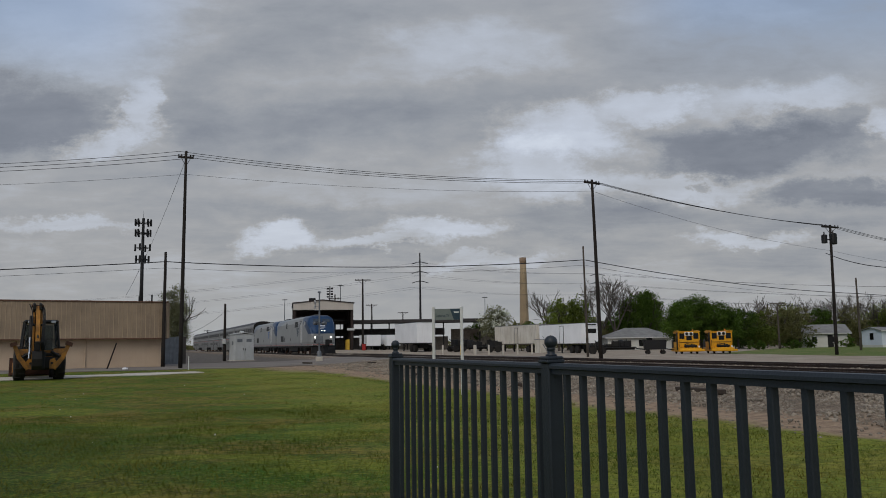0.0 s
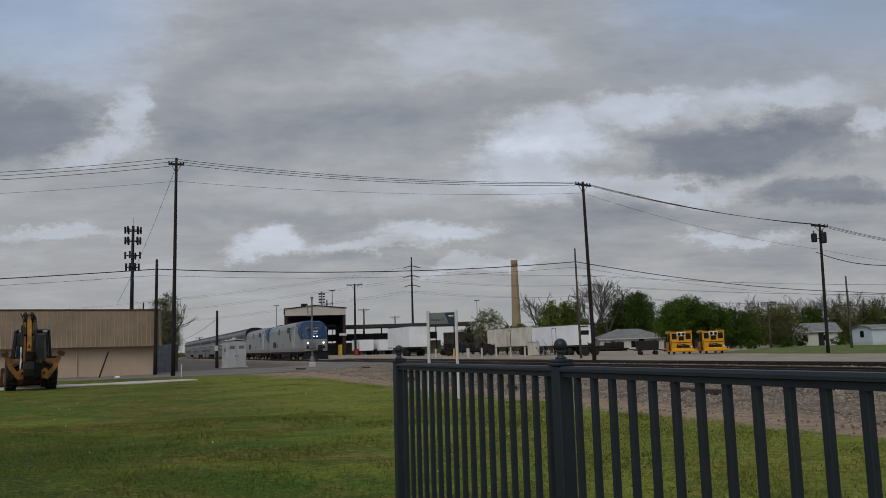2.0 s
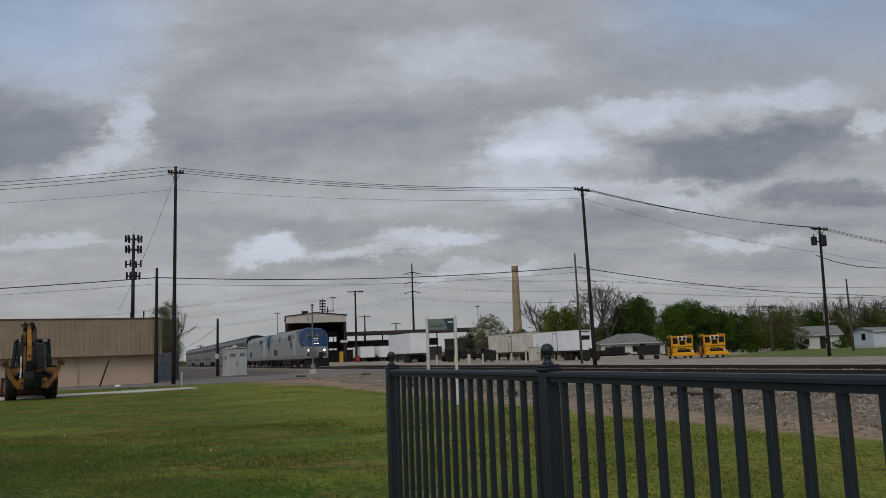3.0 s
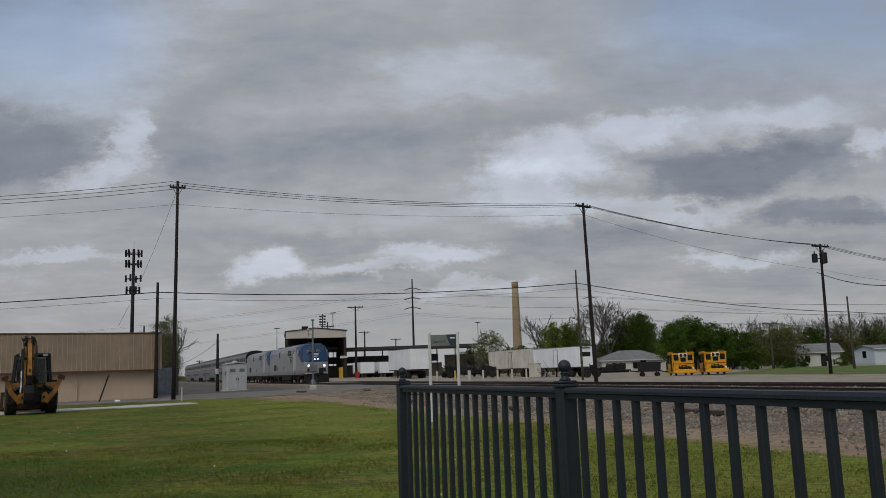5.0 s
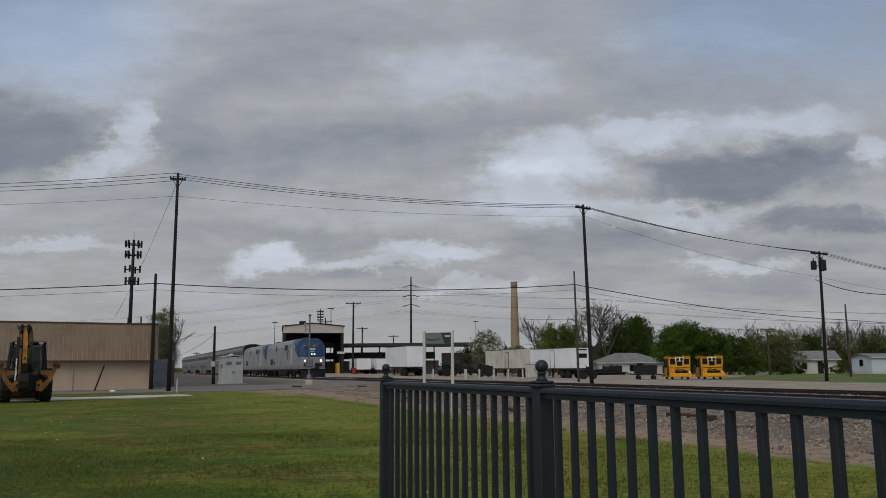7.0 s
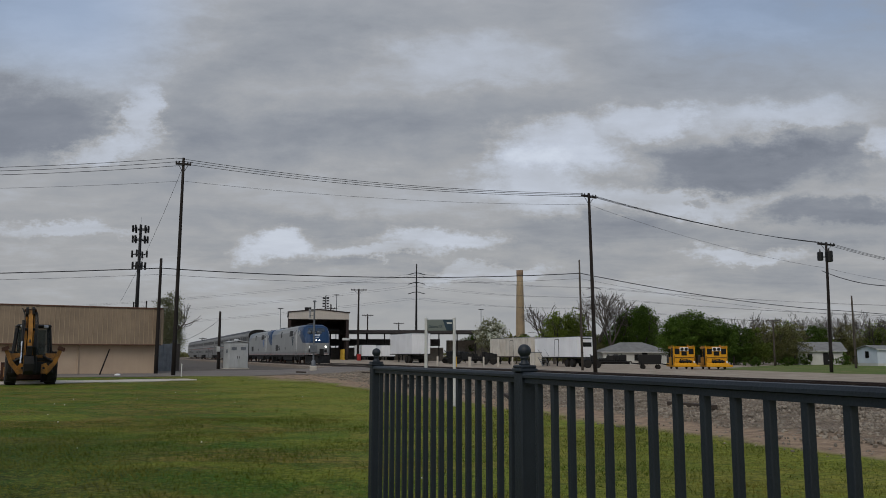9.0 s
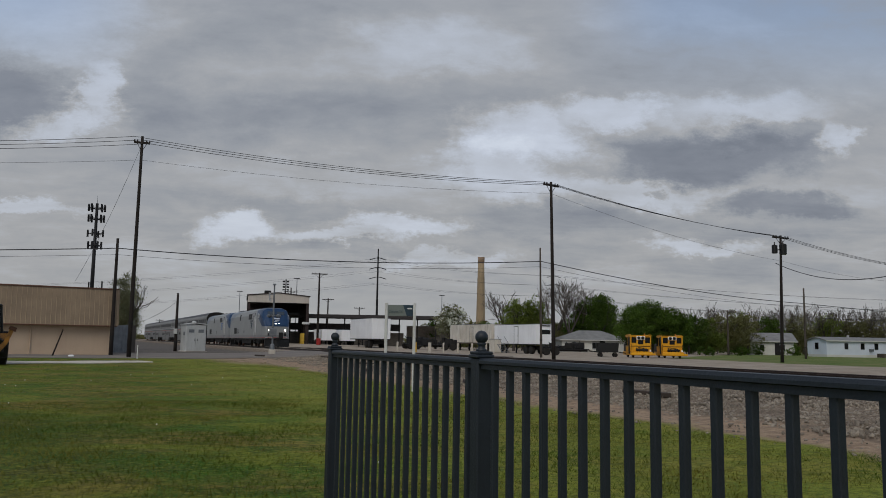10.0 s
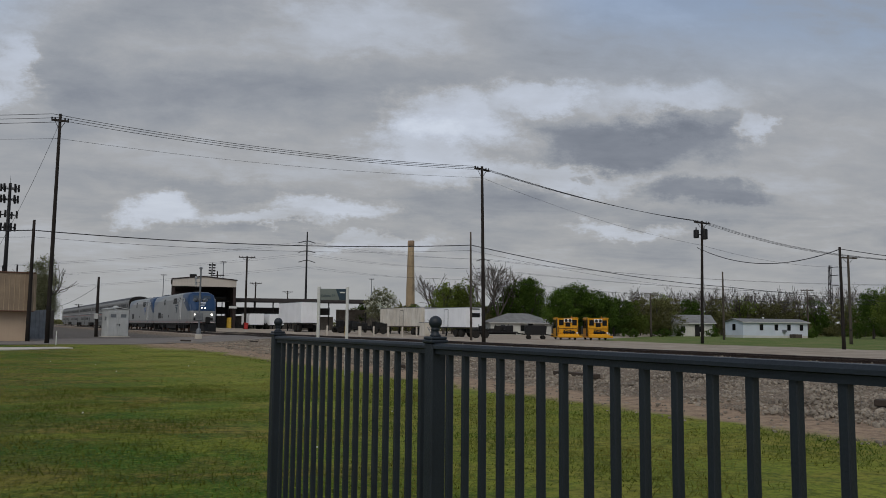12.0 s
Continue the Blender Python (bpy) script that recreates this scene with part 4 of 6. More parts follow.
def wire_bm(pts, r):
    bm = bmesh.new()
    for p, q in zip(pts, pts[1:]):
        rod(p, q, r, seg=6, bm=bm)
    return bm


def backhoe():
    # local +x faces the viewer (the digging end), y across
    a = math.degrees(math.atan2(-38.85, 19.4)) + 4
    b = root("backhoe_loader", -19.75, 39.5, a, None, "worn yellow backhoe loader parked on a concrete slab", "backhoe")
    wheel(b, (0.2, -0.86, 0.80), 0.80, 0.48)
    wheel(b, (0.2, 0.86, 0.80), 0.80, 0.48)
    wheel(b, (-2.1, -0.80, 0.45), 0.45, 0.32)
    wheel(b, (-2.1, 0.80, 0.45), 0.45, 0.32)
    part("chassis", box((-0.9, 0, 0.75), (3.6, 0.75, 0.5), bevel=0.05), M_DARKST, b)
    part("hood", box((-2.0, 0, 1.35), (1.9, 0.85, 0.8), bevel=0.08), M_HOE, b)
    part("fender", slab([(-0.75, 1.2), (-0.5, 1.5), (0.9, 1.5), (1.0, 1.2), (0.9, 1.2), (0.8, 1.4), (-0.45, 1.4), (-0.65, 1.2)], -1.05, -0.55, "y"), M_HOE, b)
    part("fender", slab([(-0.75, 1.2), (-0.5, 1.5), (0.9, 1.5), (1.0, 1.2), (0.9, 1.2), (0.8, 1.4), (-0.45, 1.4), (-0.65, 1.2)], 0.55, 1.05, "y"), M_HOE, b)
    cab = part("cab_frame", box((0.05, 0, 2.80), (1.45, 1.52, 0.16), bevel=0.07), M_BLACK, b, "black cab roof and posts")
    for sx in (-0.62, 0.66):
        for sy in (-0.66, 0.66):
            part("cab_post", rod((sx, sy * 1.26, 1.15), (sx * 0.98, sy * 1.04, 2.75), 0.055, seg=8), M_BLACK, cab)
    part("rear_window", box((0.70, 0, 2.05), (0.03, 1.38, 1.25), (0, -1.5, 0)), M_CABGLASS, cab)
    part("front_window", box((-0.62, 0, 2.05), (0.03, 1.22, 1.2)), M_CABGLASS, cab)
    for sy in (-1, 1):
        part("side_window", box((0.03, sy * 0.755, 2.0), (1.2, 0.03, 1.3), (sy * 5, 0, 0)), M_CABGLASS, cab)
    part("cab_base", box((0.05, 0, 1.2), (1.3, 1.1, 0.5), bevel=0.05), M_HOE, b)
    part("seat", box((0.1, 0, 1.55), (0.5, 0.5, 0.5), bevel=0.08), M_BLACK, b)
    # digging end: mast, raised boom, folded stick, bucket, stabilisers
    part("slide_frame", box((1.15, 0, 0.85), (0.22, 1.75, 0.55), bevel=0.03), M_DARKST, b)
    part("swing_post", box((1.42, -0.05, 0.95), (0.32, 0.42, 0.85), bevel=0.05), M_DARKST, b)
    # twin-plate boom, folded stick between its plates, pins and links at the knuckle
    for y0, y1 in ((-0.54, -0.47), (-0.21, -0.14)):
        part("boom_plate", slab([(1.30, 0.85), (1.62, 0.85), (1.55, 1.9), (1.32, 3.0), (1.08, 3.42), (0.92, 3.32), (1.05, 2.8), (1.18, 1.9)], y0, y1, "y"), M_BOOM, b, "scuffed yellow boom side")
    part("boom_back", slab([(1.20, 0.9), (1.28, 0.9), (1.24, 1.9), (1.12, 2.8), (0.98, 3.25), (0.94, 3.22), (1.06, 2.8), (1.18, 1.9)], -0.47, -0.21, "y"), M_UNDER, b)
    part("stick", slab([(1.02, 3.40), (1.24, 3.52), (1.72, 2.5), (1.86, 1.55), (1.66, 1.5), (1.50, 2.4)], -0.43, -0.25, "y"), M_BOOM, b)
    for y0 in (-0.50, -0.24):
        part("knuckle_plate", slab([(0.92, 3.30), (1.12, 3.18), (1.38, 3.36), (1.36, 3.60), (1.16, 3.68), (0.96, 3.55)], y0 - 0.05, y0 + 0.05, "y"), M_UNDER, b)
    part("knuckle_pin", rod((1.16, -0.62, 3.52), (1.16, -0.10, 3.52), 0.07, seg=10), M_RUST, b)
    part("boom_pin", rod((1.40, -0.62, 2.62), (1.40, -0.06, 2.62), 0.06, seg=10), M_DARKST, b)
    part("tipping_link", slab([(1.62, 1.5), (1.8, 1.85), (1.96, 1.8), (1.86, 1.42)], -0.45, -0.22, "y"), M_UNDER, b)
    ram = part("hydraulic_ram", rod((1.52, -0.64, 2.05), (1.36, -0.62, 3.05), 0.075, seg=10), M_DARKST, b)
    part("ram_rod", rod((1.70, -0.66, 1.05), (1.52, -0.64, 2.05), 0.05, seg=10), M_CHROME, ram)
    bk = part("bucket", slab([(1.50, 0.62), (1.58, 1.22), (1.72, 1.40), (1.95, 1.34), (2.10, 1.02), (2.02, 0.70), (1.80, 0.52)], -0.54, -0.14, "y"), M_UNDER, b, "dark worn digging bucket")
    for k in range(4):
        part("tooth", box((1.50, -0.49 + 0.1 * k, 0.60), (0.16, 0.06, 0.06), (0, 40, 0)), M_RUST, bk)
    for hy, r_ in ((-0.10, 0.026), (-0.05, 0.022), (-0.60, 0.024), (-0.15, 0.02)):
        part("hose", wire_bm([(1.5, hy, 1.2), (1.76, hy - 0.03, 1.8), (1.66, hy, 2.4), (1.5, hy + 0.03, 2.9), (1.25, hy, 3.35), (1.1, hy - 0.1, 3.62)], r_), M_BLACK, b)
    part("stick_ram", rod((1.35, -0.34, 2.95), (1.78, -0.34, 2.0), 0.06, seg=8), M_DARKST, b)
    for o in b.children:
        if o.name.split(".")[0] in ("boom_plate", "boom_back", "stick", "knuckle_plate", "knuckle_pin", "boom_pin", "tipping_link", "hydraulic_ram", "bucket", "hose", "stick_ram"):
            o.location.y += 0.12
    for sy in (-0.5, 0.5):
        part("work_lamp", box((0.80, sy, 2.78), (0.1, 0.2, 0.12), bevel=0.02), M_NUMB, b)
    part("ladder_step", box((0.3, 1.05, 0.55), (0.5, 0.12, 0.04)), M_DARKST, b)
    part("cross_member", box((1.22, 0, 1.22), (0.12, 1.5, 0.14), bevel=0.02), M_UNDER, b)
    for sy in (-1, 1):
        st = part("stabiliser", slab([(sy * 0.44, 0.62), (sy * 0.62, 0.50), (sy * 1.00, 1.02), (sy * 1.22, 1.62), (sy * 1.08, 1.72), (sy * 0.86, 1.16)], 1.14, 1.36, "x"), M_HOE, b)
        part("stabiliser_pad", slab([(sy * 1.02, 1.70), (sy * 1.30, 1.58), (sy * 1.34, 1.76), (sy * 1.08, 1.86)], 1.05, 1.45, "x"), M_RUST, st)
        part("stabiliser_ram", rod((1.30, sy * 0.40, 1.38), (1.30, sy * 0.88, 1.06), 0.06, seg=8), M_DARKST, st)
        plate = slab([(sy * 0.34, 0.56), (sy * 0.62, 0.56), (sy * 0.68, 0.84), (sy * 0.54, 1.06), (sy * 0.36, 0.98)], 1.37, 1.43, "x")
        br = part("pivot_bracket", plate, M_HOE, b, "yellow stabiliser bracket")
        part("pin_boss", rod((1.42, sy * 0.45, 0.82), (1.47, sy * 0.45, 0.82), 0.06, seg=10), M_BLACK, br)
    for sy in (-1, 1):
        part("loader_arm", rod((-0.6, sy * 0.62, 1.4), (-3.0, sy * 0.62, 0.55), 0.1, seg=6), M_HOE, b)
    part("loader_bucket", slab([(-3.0, 0.2), (-3.75, 0.1), (-3.4, 0.35), (-3.2, 1.05), (-3.0, 1.05)], -1.15, 1.15, "y"), M_RUST, b)
    part("tool_box", box((-0.5, -1.02, 0.6), (0.6, 0.2, 0.5), bevel=0.03), M_HOE, b)


backhoe()


# ---- grey signal cabinet and crossing signal ----
cb = root("equipment_cabinet", -19.9, 79.4, 30, None, "grey metal signal equipment hut with double doors", "equipment cabinet")
part("body", box((0, 0, 1.3), (1.9, 1.9, 2.5), bevel=0.03), M_CAB, cb)
part("roof", slab([(-1.03, 2.53), (0, 2.68), (1.03, 2.53), (1.03, 2.60), (0, 2.75), (-1.03, 2.60)], -1.04, 1.04, "y"), M_CAB, cb)
part("plinth", box((0, 0, 0.0), (2.2, 2.1, 0.14), bevel=0.02), M_CONC, cb)
for sx in (-0.45, 0.45):
    d_ = part("door", box((sx, -0.962, 1.25), (0.84, 0.03, 2.2), bevel=0.01), M_CAB, cb)
    part("handle", box((sx * 0.25, -0.995, 1.1), (0.04, 0.05, 0.22)), M_DARKST, d_)
    part("louvre", box((sx, -0.985, 1.95), (0.5, 0.02, 0.3)), M_STEELG, d_)
part("vent", box((-0.96, -0.3, 1.7), (0.03, 0.5, 0.35)), M_STEELG, cb)
part("roof_fan", lathe([(0.2, 2.68), (0.24, 2.74), (0.24, 2.82), (0.12, 2.9)], 12), M_CAB, cb)


def crossing_signal(x, y, heading):
    s = root("crossing_signal", x, y, heading, None, "railway crossing signal mast with flasher pairs and bell", "crossing signal")
    part("base", box((0, 0, 0.14), (0.55, 0.55, 0.5), bevel=0.05), M_CONC, s)
    part("junction", lathe([(0.17, 0.35), (0.2, 0.4), (0.17, 0.75), (0.09, 0.85)], 12), M_STEELG, s)
    part("mast", rod((0, 0, 0.3), (0, 0, 5.5), 0.075, 0.065, 10), M_STEELG, s)
    part("gate_box", box((0.0, 0.05, 1.75), (0.58, 0.45, 0.62), bevel=0.05), M_STEELG, s)
    part("counterweight", box((0.65, 0.05, 1.5), (0.35, 0.2, 0.5), bevel=0.03), M_DARKST, s)
    for sx in (-1, 1):
        f = part("flasher", lathe([(0.08, -0.10), (0.13, -0.07), (0.13, 0.1), (0.10, 0.24)], 14, at=(0, 0, 0)), M_STEELG, s)
        f.matrix_basis = pose(sx * 0.30, 0.0, 3.05, 90, 0, 40 * sx)
        bg = part("backboard", rod((0, 0, 0.0), (0, 0, 0.012), 0.16, seg=18), M_DARKST, f)
        f2 = part("flasher", lathe([(0.08, -0.10), (0.13, -0.07), (0.13, 0.1), (0.10, 0.24)], 14), M_STEELG, s)
        f2.matrix_basis = pose(sx * 0.30 + 0.1, 0.25, 3.05, -90, 0, -40 * sx)
    part("flasher_arm", rod((-0.42, 0, 3.05), (0.42, 0, 3.05), 0.035, seg=8), M_STEELG, s)
    for ang in (-42, 42):
        part("crossbuck", box((-0.35, -0.03, 4.55), (0.9, 0.02, 0.18), (0, ang, 78)), M_WPOST, s)
    for k in range(4):
        part("rung", box((-0.22, 0, 3.75 + 0.33 * k), (0.4, 0.05, 0.03)), M_STEELG, s)
    part("bell", lathe([(0.14, 5.5), (0.15, 5.55), (0.08, 5.63)], 10), M_STEELG, s)


crossing_signal(-10.06, 65.05, 10)

# ---- station sign ----
sg = root("station_sign", 0.1, 24.5, -8, None, "grey station name sign on two white posts", "sign")
for sx in (-0.43, 0.43):
    part("post", box((sx, 0, 1.27), (0.085, 0.085, 2.72), bevel=0.008), M_WPOST, sg)
bd = part("board", box((0, -0.01, 2.40), (0.775, 0.035, 0.34), bevel=0.006), M_SIGN, sg)
part("logo_panel", slab([(0.08, 2.565), (0.386, 2.565), (0.386, 2.235), (0.20, 2.235)], -0.038, -0.031, "y"), M_SIGNB, bd)
part("logo_bar", slab([(0.2, 2.48), (0.36, 2.48), (0.36, 2.44), (0.22, 2.44)], -0.043, -0.039, "y"), M_WPOST, bd)
letters("name_lettering", "Cleburne, TX", 0.105, (-0.145, -0.031, 2.325), 90, 0, M_SIGNB, bd, 0.72)


# ---- the train: two locomotives and five double-deck cars ----
def truck(parent, cx, axles, wb, r):
    t = part("truck", box((cx, 0, 0.62), (wb + 0.9, 1.9, 0.28), bevel=0.05), M_UNDER, parent, "grimy wheel truck")
    for s in (-1, 1):
        part("side_frame", slab([(cx - wb / 2 - 0.55, 0.5), (cx - wb / 2 + 0.3, 0.72), (cx - 0.5, 0.45), (cx + 0.5, 0.45), (cx + wb / 2 - 0.3, 0.72), (cx + wb / 2 + 0.55, 0.5), (cx + wb / 2 + 0.55, 0.92), (cx - wb / 2 - 0.55, 0.92)], s * 1.08, s * 1.28, "y"), M_UNDER, t)
        for k in range(axles):
            ax = cx - wb / 2 + k * wb / (axles - 1)
            bm = lathe([(r * 0.3, -0.06), (r * 0.85, -0.05), (r, -0.07), (r, 0.07), (r * 0.85, 0.05), (r * 0.3, 0.06)], 16)
            bmesh.ops.transform(bm, matrix=Matrix.Translation((ax, s * 0.80, r)) @ pose(0, 0, 0, 90), verts=bm.verts)
            part("wheel", bm, M_RUST, t)
            part("axle_box", box((ax, s * 1.32, 0.55), (0.34, 0.16, 0.36), bevel=0.04), M_DARKST, t)
            part("spring", rod((ax + 0.42, s * 1.2, 0.45), (ax + 0.42, s * 1.2, 0.9), 0.09, seg=8), M_DARKST, t)
    return t


def swoosh(parent, x0, z0, s, sc, material):
    """The plain striped emblem: three tapering curved bands."""
    for k, (a, b, c, d) in enumerate((((0, 1.0), (0.9, 0.62), (1.5, 0.95), (0.5, 1.15)), ((0.32, 0.62), (1.0, 0.38), (1.62, 0.9), (1.0, 0.66)), ((0.62, 0.25), (1.0, 0.0), (1.72, 0.85), (1.05, 0.38)))):
        pts = [(x0 - s * 0 + (p[0] - 0.85) * sc * -s, z0 + p[1] * sc) for p in (a, b, c, d)]
        lo, hi = (1.528, 1.536)
        part("emblem_band", slab(pts, s * lo, s * hi, "y"), material, parent)


def locomotive(nose_u, label, emblem, number=""):
    x, y = xy(nose_u, 19.7)
    L = root("locomotive", x, y, TRACK + 180, 0.58, label, "locomotive", "locomotives")
    rings = []
    for s_, w, zb, zs, we, ze, wt, zr in ((0.0, 1.12, 1.0, 1.95, 1.0, 2.30, 0.75, 2.42), (0.10, 1.24, 0.95, 2.1, 1.12, 2.5, 0.8, 2.62), (0.48, 1.40, 0.95, 2.75, 1.22, 3.02, 0.85, 3.16), (0.92, 1.47, 0.95, 3.22, 1.26, 3.6, 0.85, 3.76),
                                          (1.32, 1.51, 0.95, 3.45, 1.30, 3.98, 0.85, 4.20), (1.75, 1.52, 0.95, 3.55, 1.32, 4.05, 0.85, 4.30), (5.6, 1.52, 0.95, 3.55, 1.32, 4.05, 0.85, 4.30), (20.6, 1.52, 0.95, 3.55, 1.32, 4.02, 0.85, 4.27), (20.95, 1.48, 1.0, 3.5, 1.26, 3.95, 0.8, 4.15)):
        rings.append([(-s_, -w, zb), (-s_, -w, zs), (-s_, -we, ze), (-s_, -wt, zr), (-s_, wt, zr), (-s_, we, ze), (-s_, w, zs), (-s_, w, zb)])
    body = part("body", loft(rings), M_LOCO, L, "silver body with blue nose and cab")
    # windscreens on the sloped face, with wipers
    for s in (-1, 1):
        wv = part("windscreen", box((-0.86, s * 0.50, 3.70), (0.03, 0.84, 0.50), (0, -37, s * 3), 0.01), M_WIND, body)
        part("wiper", rod((-0.62, s * 0.35, 3.50), (-0.75, s * 0.62, 3.66), 0.014, seg=5), M_BLACK, wv)
        part("cab_window", box((-2.45, s * 1.475, 3.42), (0.85, 0.06, 0.52), (s * 4, 0, 0), 0.02), M_CARWIN, body)
        part("window_post", box((-3.05, s * 1.475, 3.42), (0.18, 0.07, 0.56), (s * 4, 0, 0), 0.01), M_NUMB, body)
        part("mirror", box((-2.0, s * 1.62, 3.4), (0.06, 0.14, 0.4), bevel=0.02), M_SILVER, body)
        part("headlight", rod((-0.16, s * 0.16, 2.52), (-0.06, s * 0.16, 2.50), 0.11, seg=14), M_LAMP, body)
        part("ditch_light", rod((-0.06, s * 0.86, 1.86), (0.03, s * 0.86, 1.86), 0.10, seg=14), M_LAMP, body)
        part("class_light", rod((-0.30, s * 0.95, 2.62), (-0.20, s * 0.95, 2.6), 0.06, seg=10), M_BLACK, body)
        part("step_pocket", box((0.0, s * 0.86, 1.40), (0.06, 0.30, 0.32), bevel=0.01), M_BLACK, body)
        # side details
        for px, pz, sx_, sz_ in ((-6.85, 3.42, 0.8, 0.62), (-7.85, 3.42, 0.95, 0.62), (-13.6, 3.40, 0.6, 0.66)):
            part("side_window", box((px, s * 1.50, pz), (sx_, 0.07, sz_), (s * 3, 0, 0)), M_CARWIN, body)
        lv = part("louvre_panel", box((-5.45, s * 1.50, 3.50), (1.5, 0.06, 0.5), (s * 3, 0, 0)), M_DARKST, body)
        for k in range(6):
            part("louvre", box((-5.45, s * 1.53, 3.30 + 0.08 * k), (1.46, 0.04, 0.035), (s * 30, 0, 0)), M_SILVER, lv)
        for px in (-16.3, -17.25):
            part("air_intake", box((px, s * 1.52, 1.85), (0.85, 0.04, 0.72), bevel=0.01), M_BLACK, body)
        if number:
            letters("road_number", number, 0.78, (-15.2, s * 1.527, 1.52), 90, 0 if s < 0 else 180, M_DARKST, body)
        part("fuel_port", box((-11.0, s * 1.52, 1.72), (0.2, 0.03, 0.32), bevel=0.01), M_BLACK, body)
        swoosh(body, -6.6, 2.0, s, 0.72, emblem)
        part("name_bar", box((-6.5, s * 1.528, 2.92), (1.5, 0.012, 0.14)), emblem, body)
        # door recess, ladder and grab rails behind the cab
        part("cab_door", box((-4.15, s * 1.522, 2.55), (0.6, 0.03, 1.9), bevel=0.02), M_SILVER, body)
        for px in (-3.78, -4.55):
            part("grab_rail", rod((px, s * 1.60, 1.3), (px, s * 1.60, 3.3), 0.022, seg=6), M_WPOST, body)
        for k in range(5):
            part("ladder_step", box((-4.15, s * 1.50, 0.35 + 0.24 * k), (0.5, 0.14, 0.035)), M_DARKST, body)
    part("number_board", box((-0.42, 0, 3.12), (0.03, 0.62, 0.20), (0, -37, 0), 0.01), M_NUMB, body)
    for k in range(3):
        part("nose_emblem", slab([(-0.34 + 0.16 * k, 2.78 + 0.02 * k), (-0.22 + 0.16 * k, 2.78 + 0.02 * k), (0.02 + 0.13 * k, 2.93), (-0.14 + 0.13 * k, 2.93)], -0.36, -0.20, "x"), M_NUMB, body)
    part("sill", box((-10.4, 0, 0.86), (20.2, 2.9, 0.2), bevel=0.02), M_UNDER, L)
    part("fuel_tank", slab([(-7.6, 0.35), (-7.1, 0.8), (-13.3, 0.8), (-12.8, 0.35)], -1.35, 1.35, "y"), M_UNDER, L)
    truck(L, -4.3, 2, 2.75, 0.51)
    truck(L, -16.4, 2, 2.75, 0.51)
    plow = loft([[(0.15, -1.35, 0.10), (0.15, -1.3, 0.85), (-0.05, -1.3, 0.85), (-0.05, -1.35, 0.10)], [(0.42, 0, 0.08), (0.30, 0, 0.85), (0.1, 0, 0.85), (0.2, 0, 0.08)], [(0.15, 1.35, 0.10), (0.15, 1.3, 0.85), (-0.05, 1.3, 0.85), (-0.05, 1.35, 0.10)]])
    part("plow", plow, M_DARKST, L)
    cp = part("coupler", box((0.38, 0, 0.92), (0.6, 0.34, 0.3), bevel=0.05), M_UNDER, L)
    for s in (-1, 1):
        part("air_hose", rod((0.25, s * 0.45, 0.95), (0.4, s * 0.42, 0.35), 0.035, seg=6), M_BLACK, L)
        part("uncoupling_lever", rod((0.1, s * 0.5, 1.0), (0.12, s * 1.25, 1.05), 0.02, seg=5), M_WPOST, L)
    # roof gear
    for px, ww, ll in ((-4.0, 0.5, 0.5), (-9.5, 1.3, 1.6), (-12.2, 1.3, 1.3), (-17.5, 1.5, 2.6)):
        part("roof_hatch", box((px, 0, 4.34), (ll, ww, 0.14), bevel=0.04), M_DARKST, body)
    part("horn", rod((-3.4, 0.2, 4.42), (-2.9, 0.2, 4.45), 0.05, 0.09, 8), M_DARKST, body)
    part("antenna", ball((-2.2, 0, 4.32), 0.12, squash=(1, 1, 0.6)), M_BLACK, body)
    part("exhaust", box((-8.2, 0.0, 4.36), (0.8, 0.5, 0.2), bevel=0.04), M_BLACK, body)
    return L


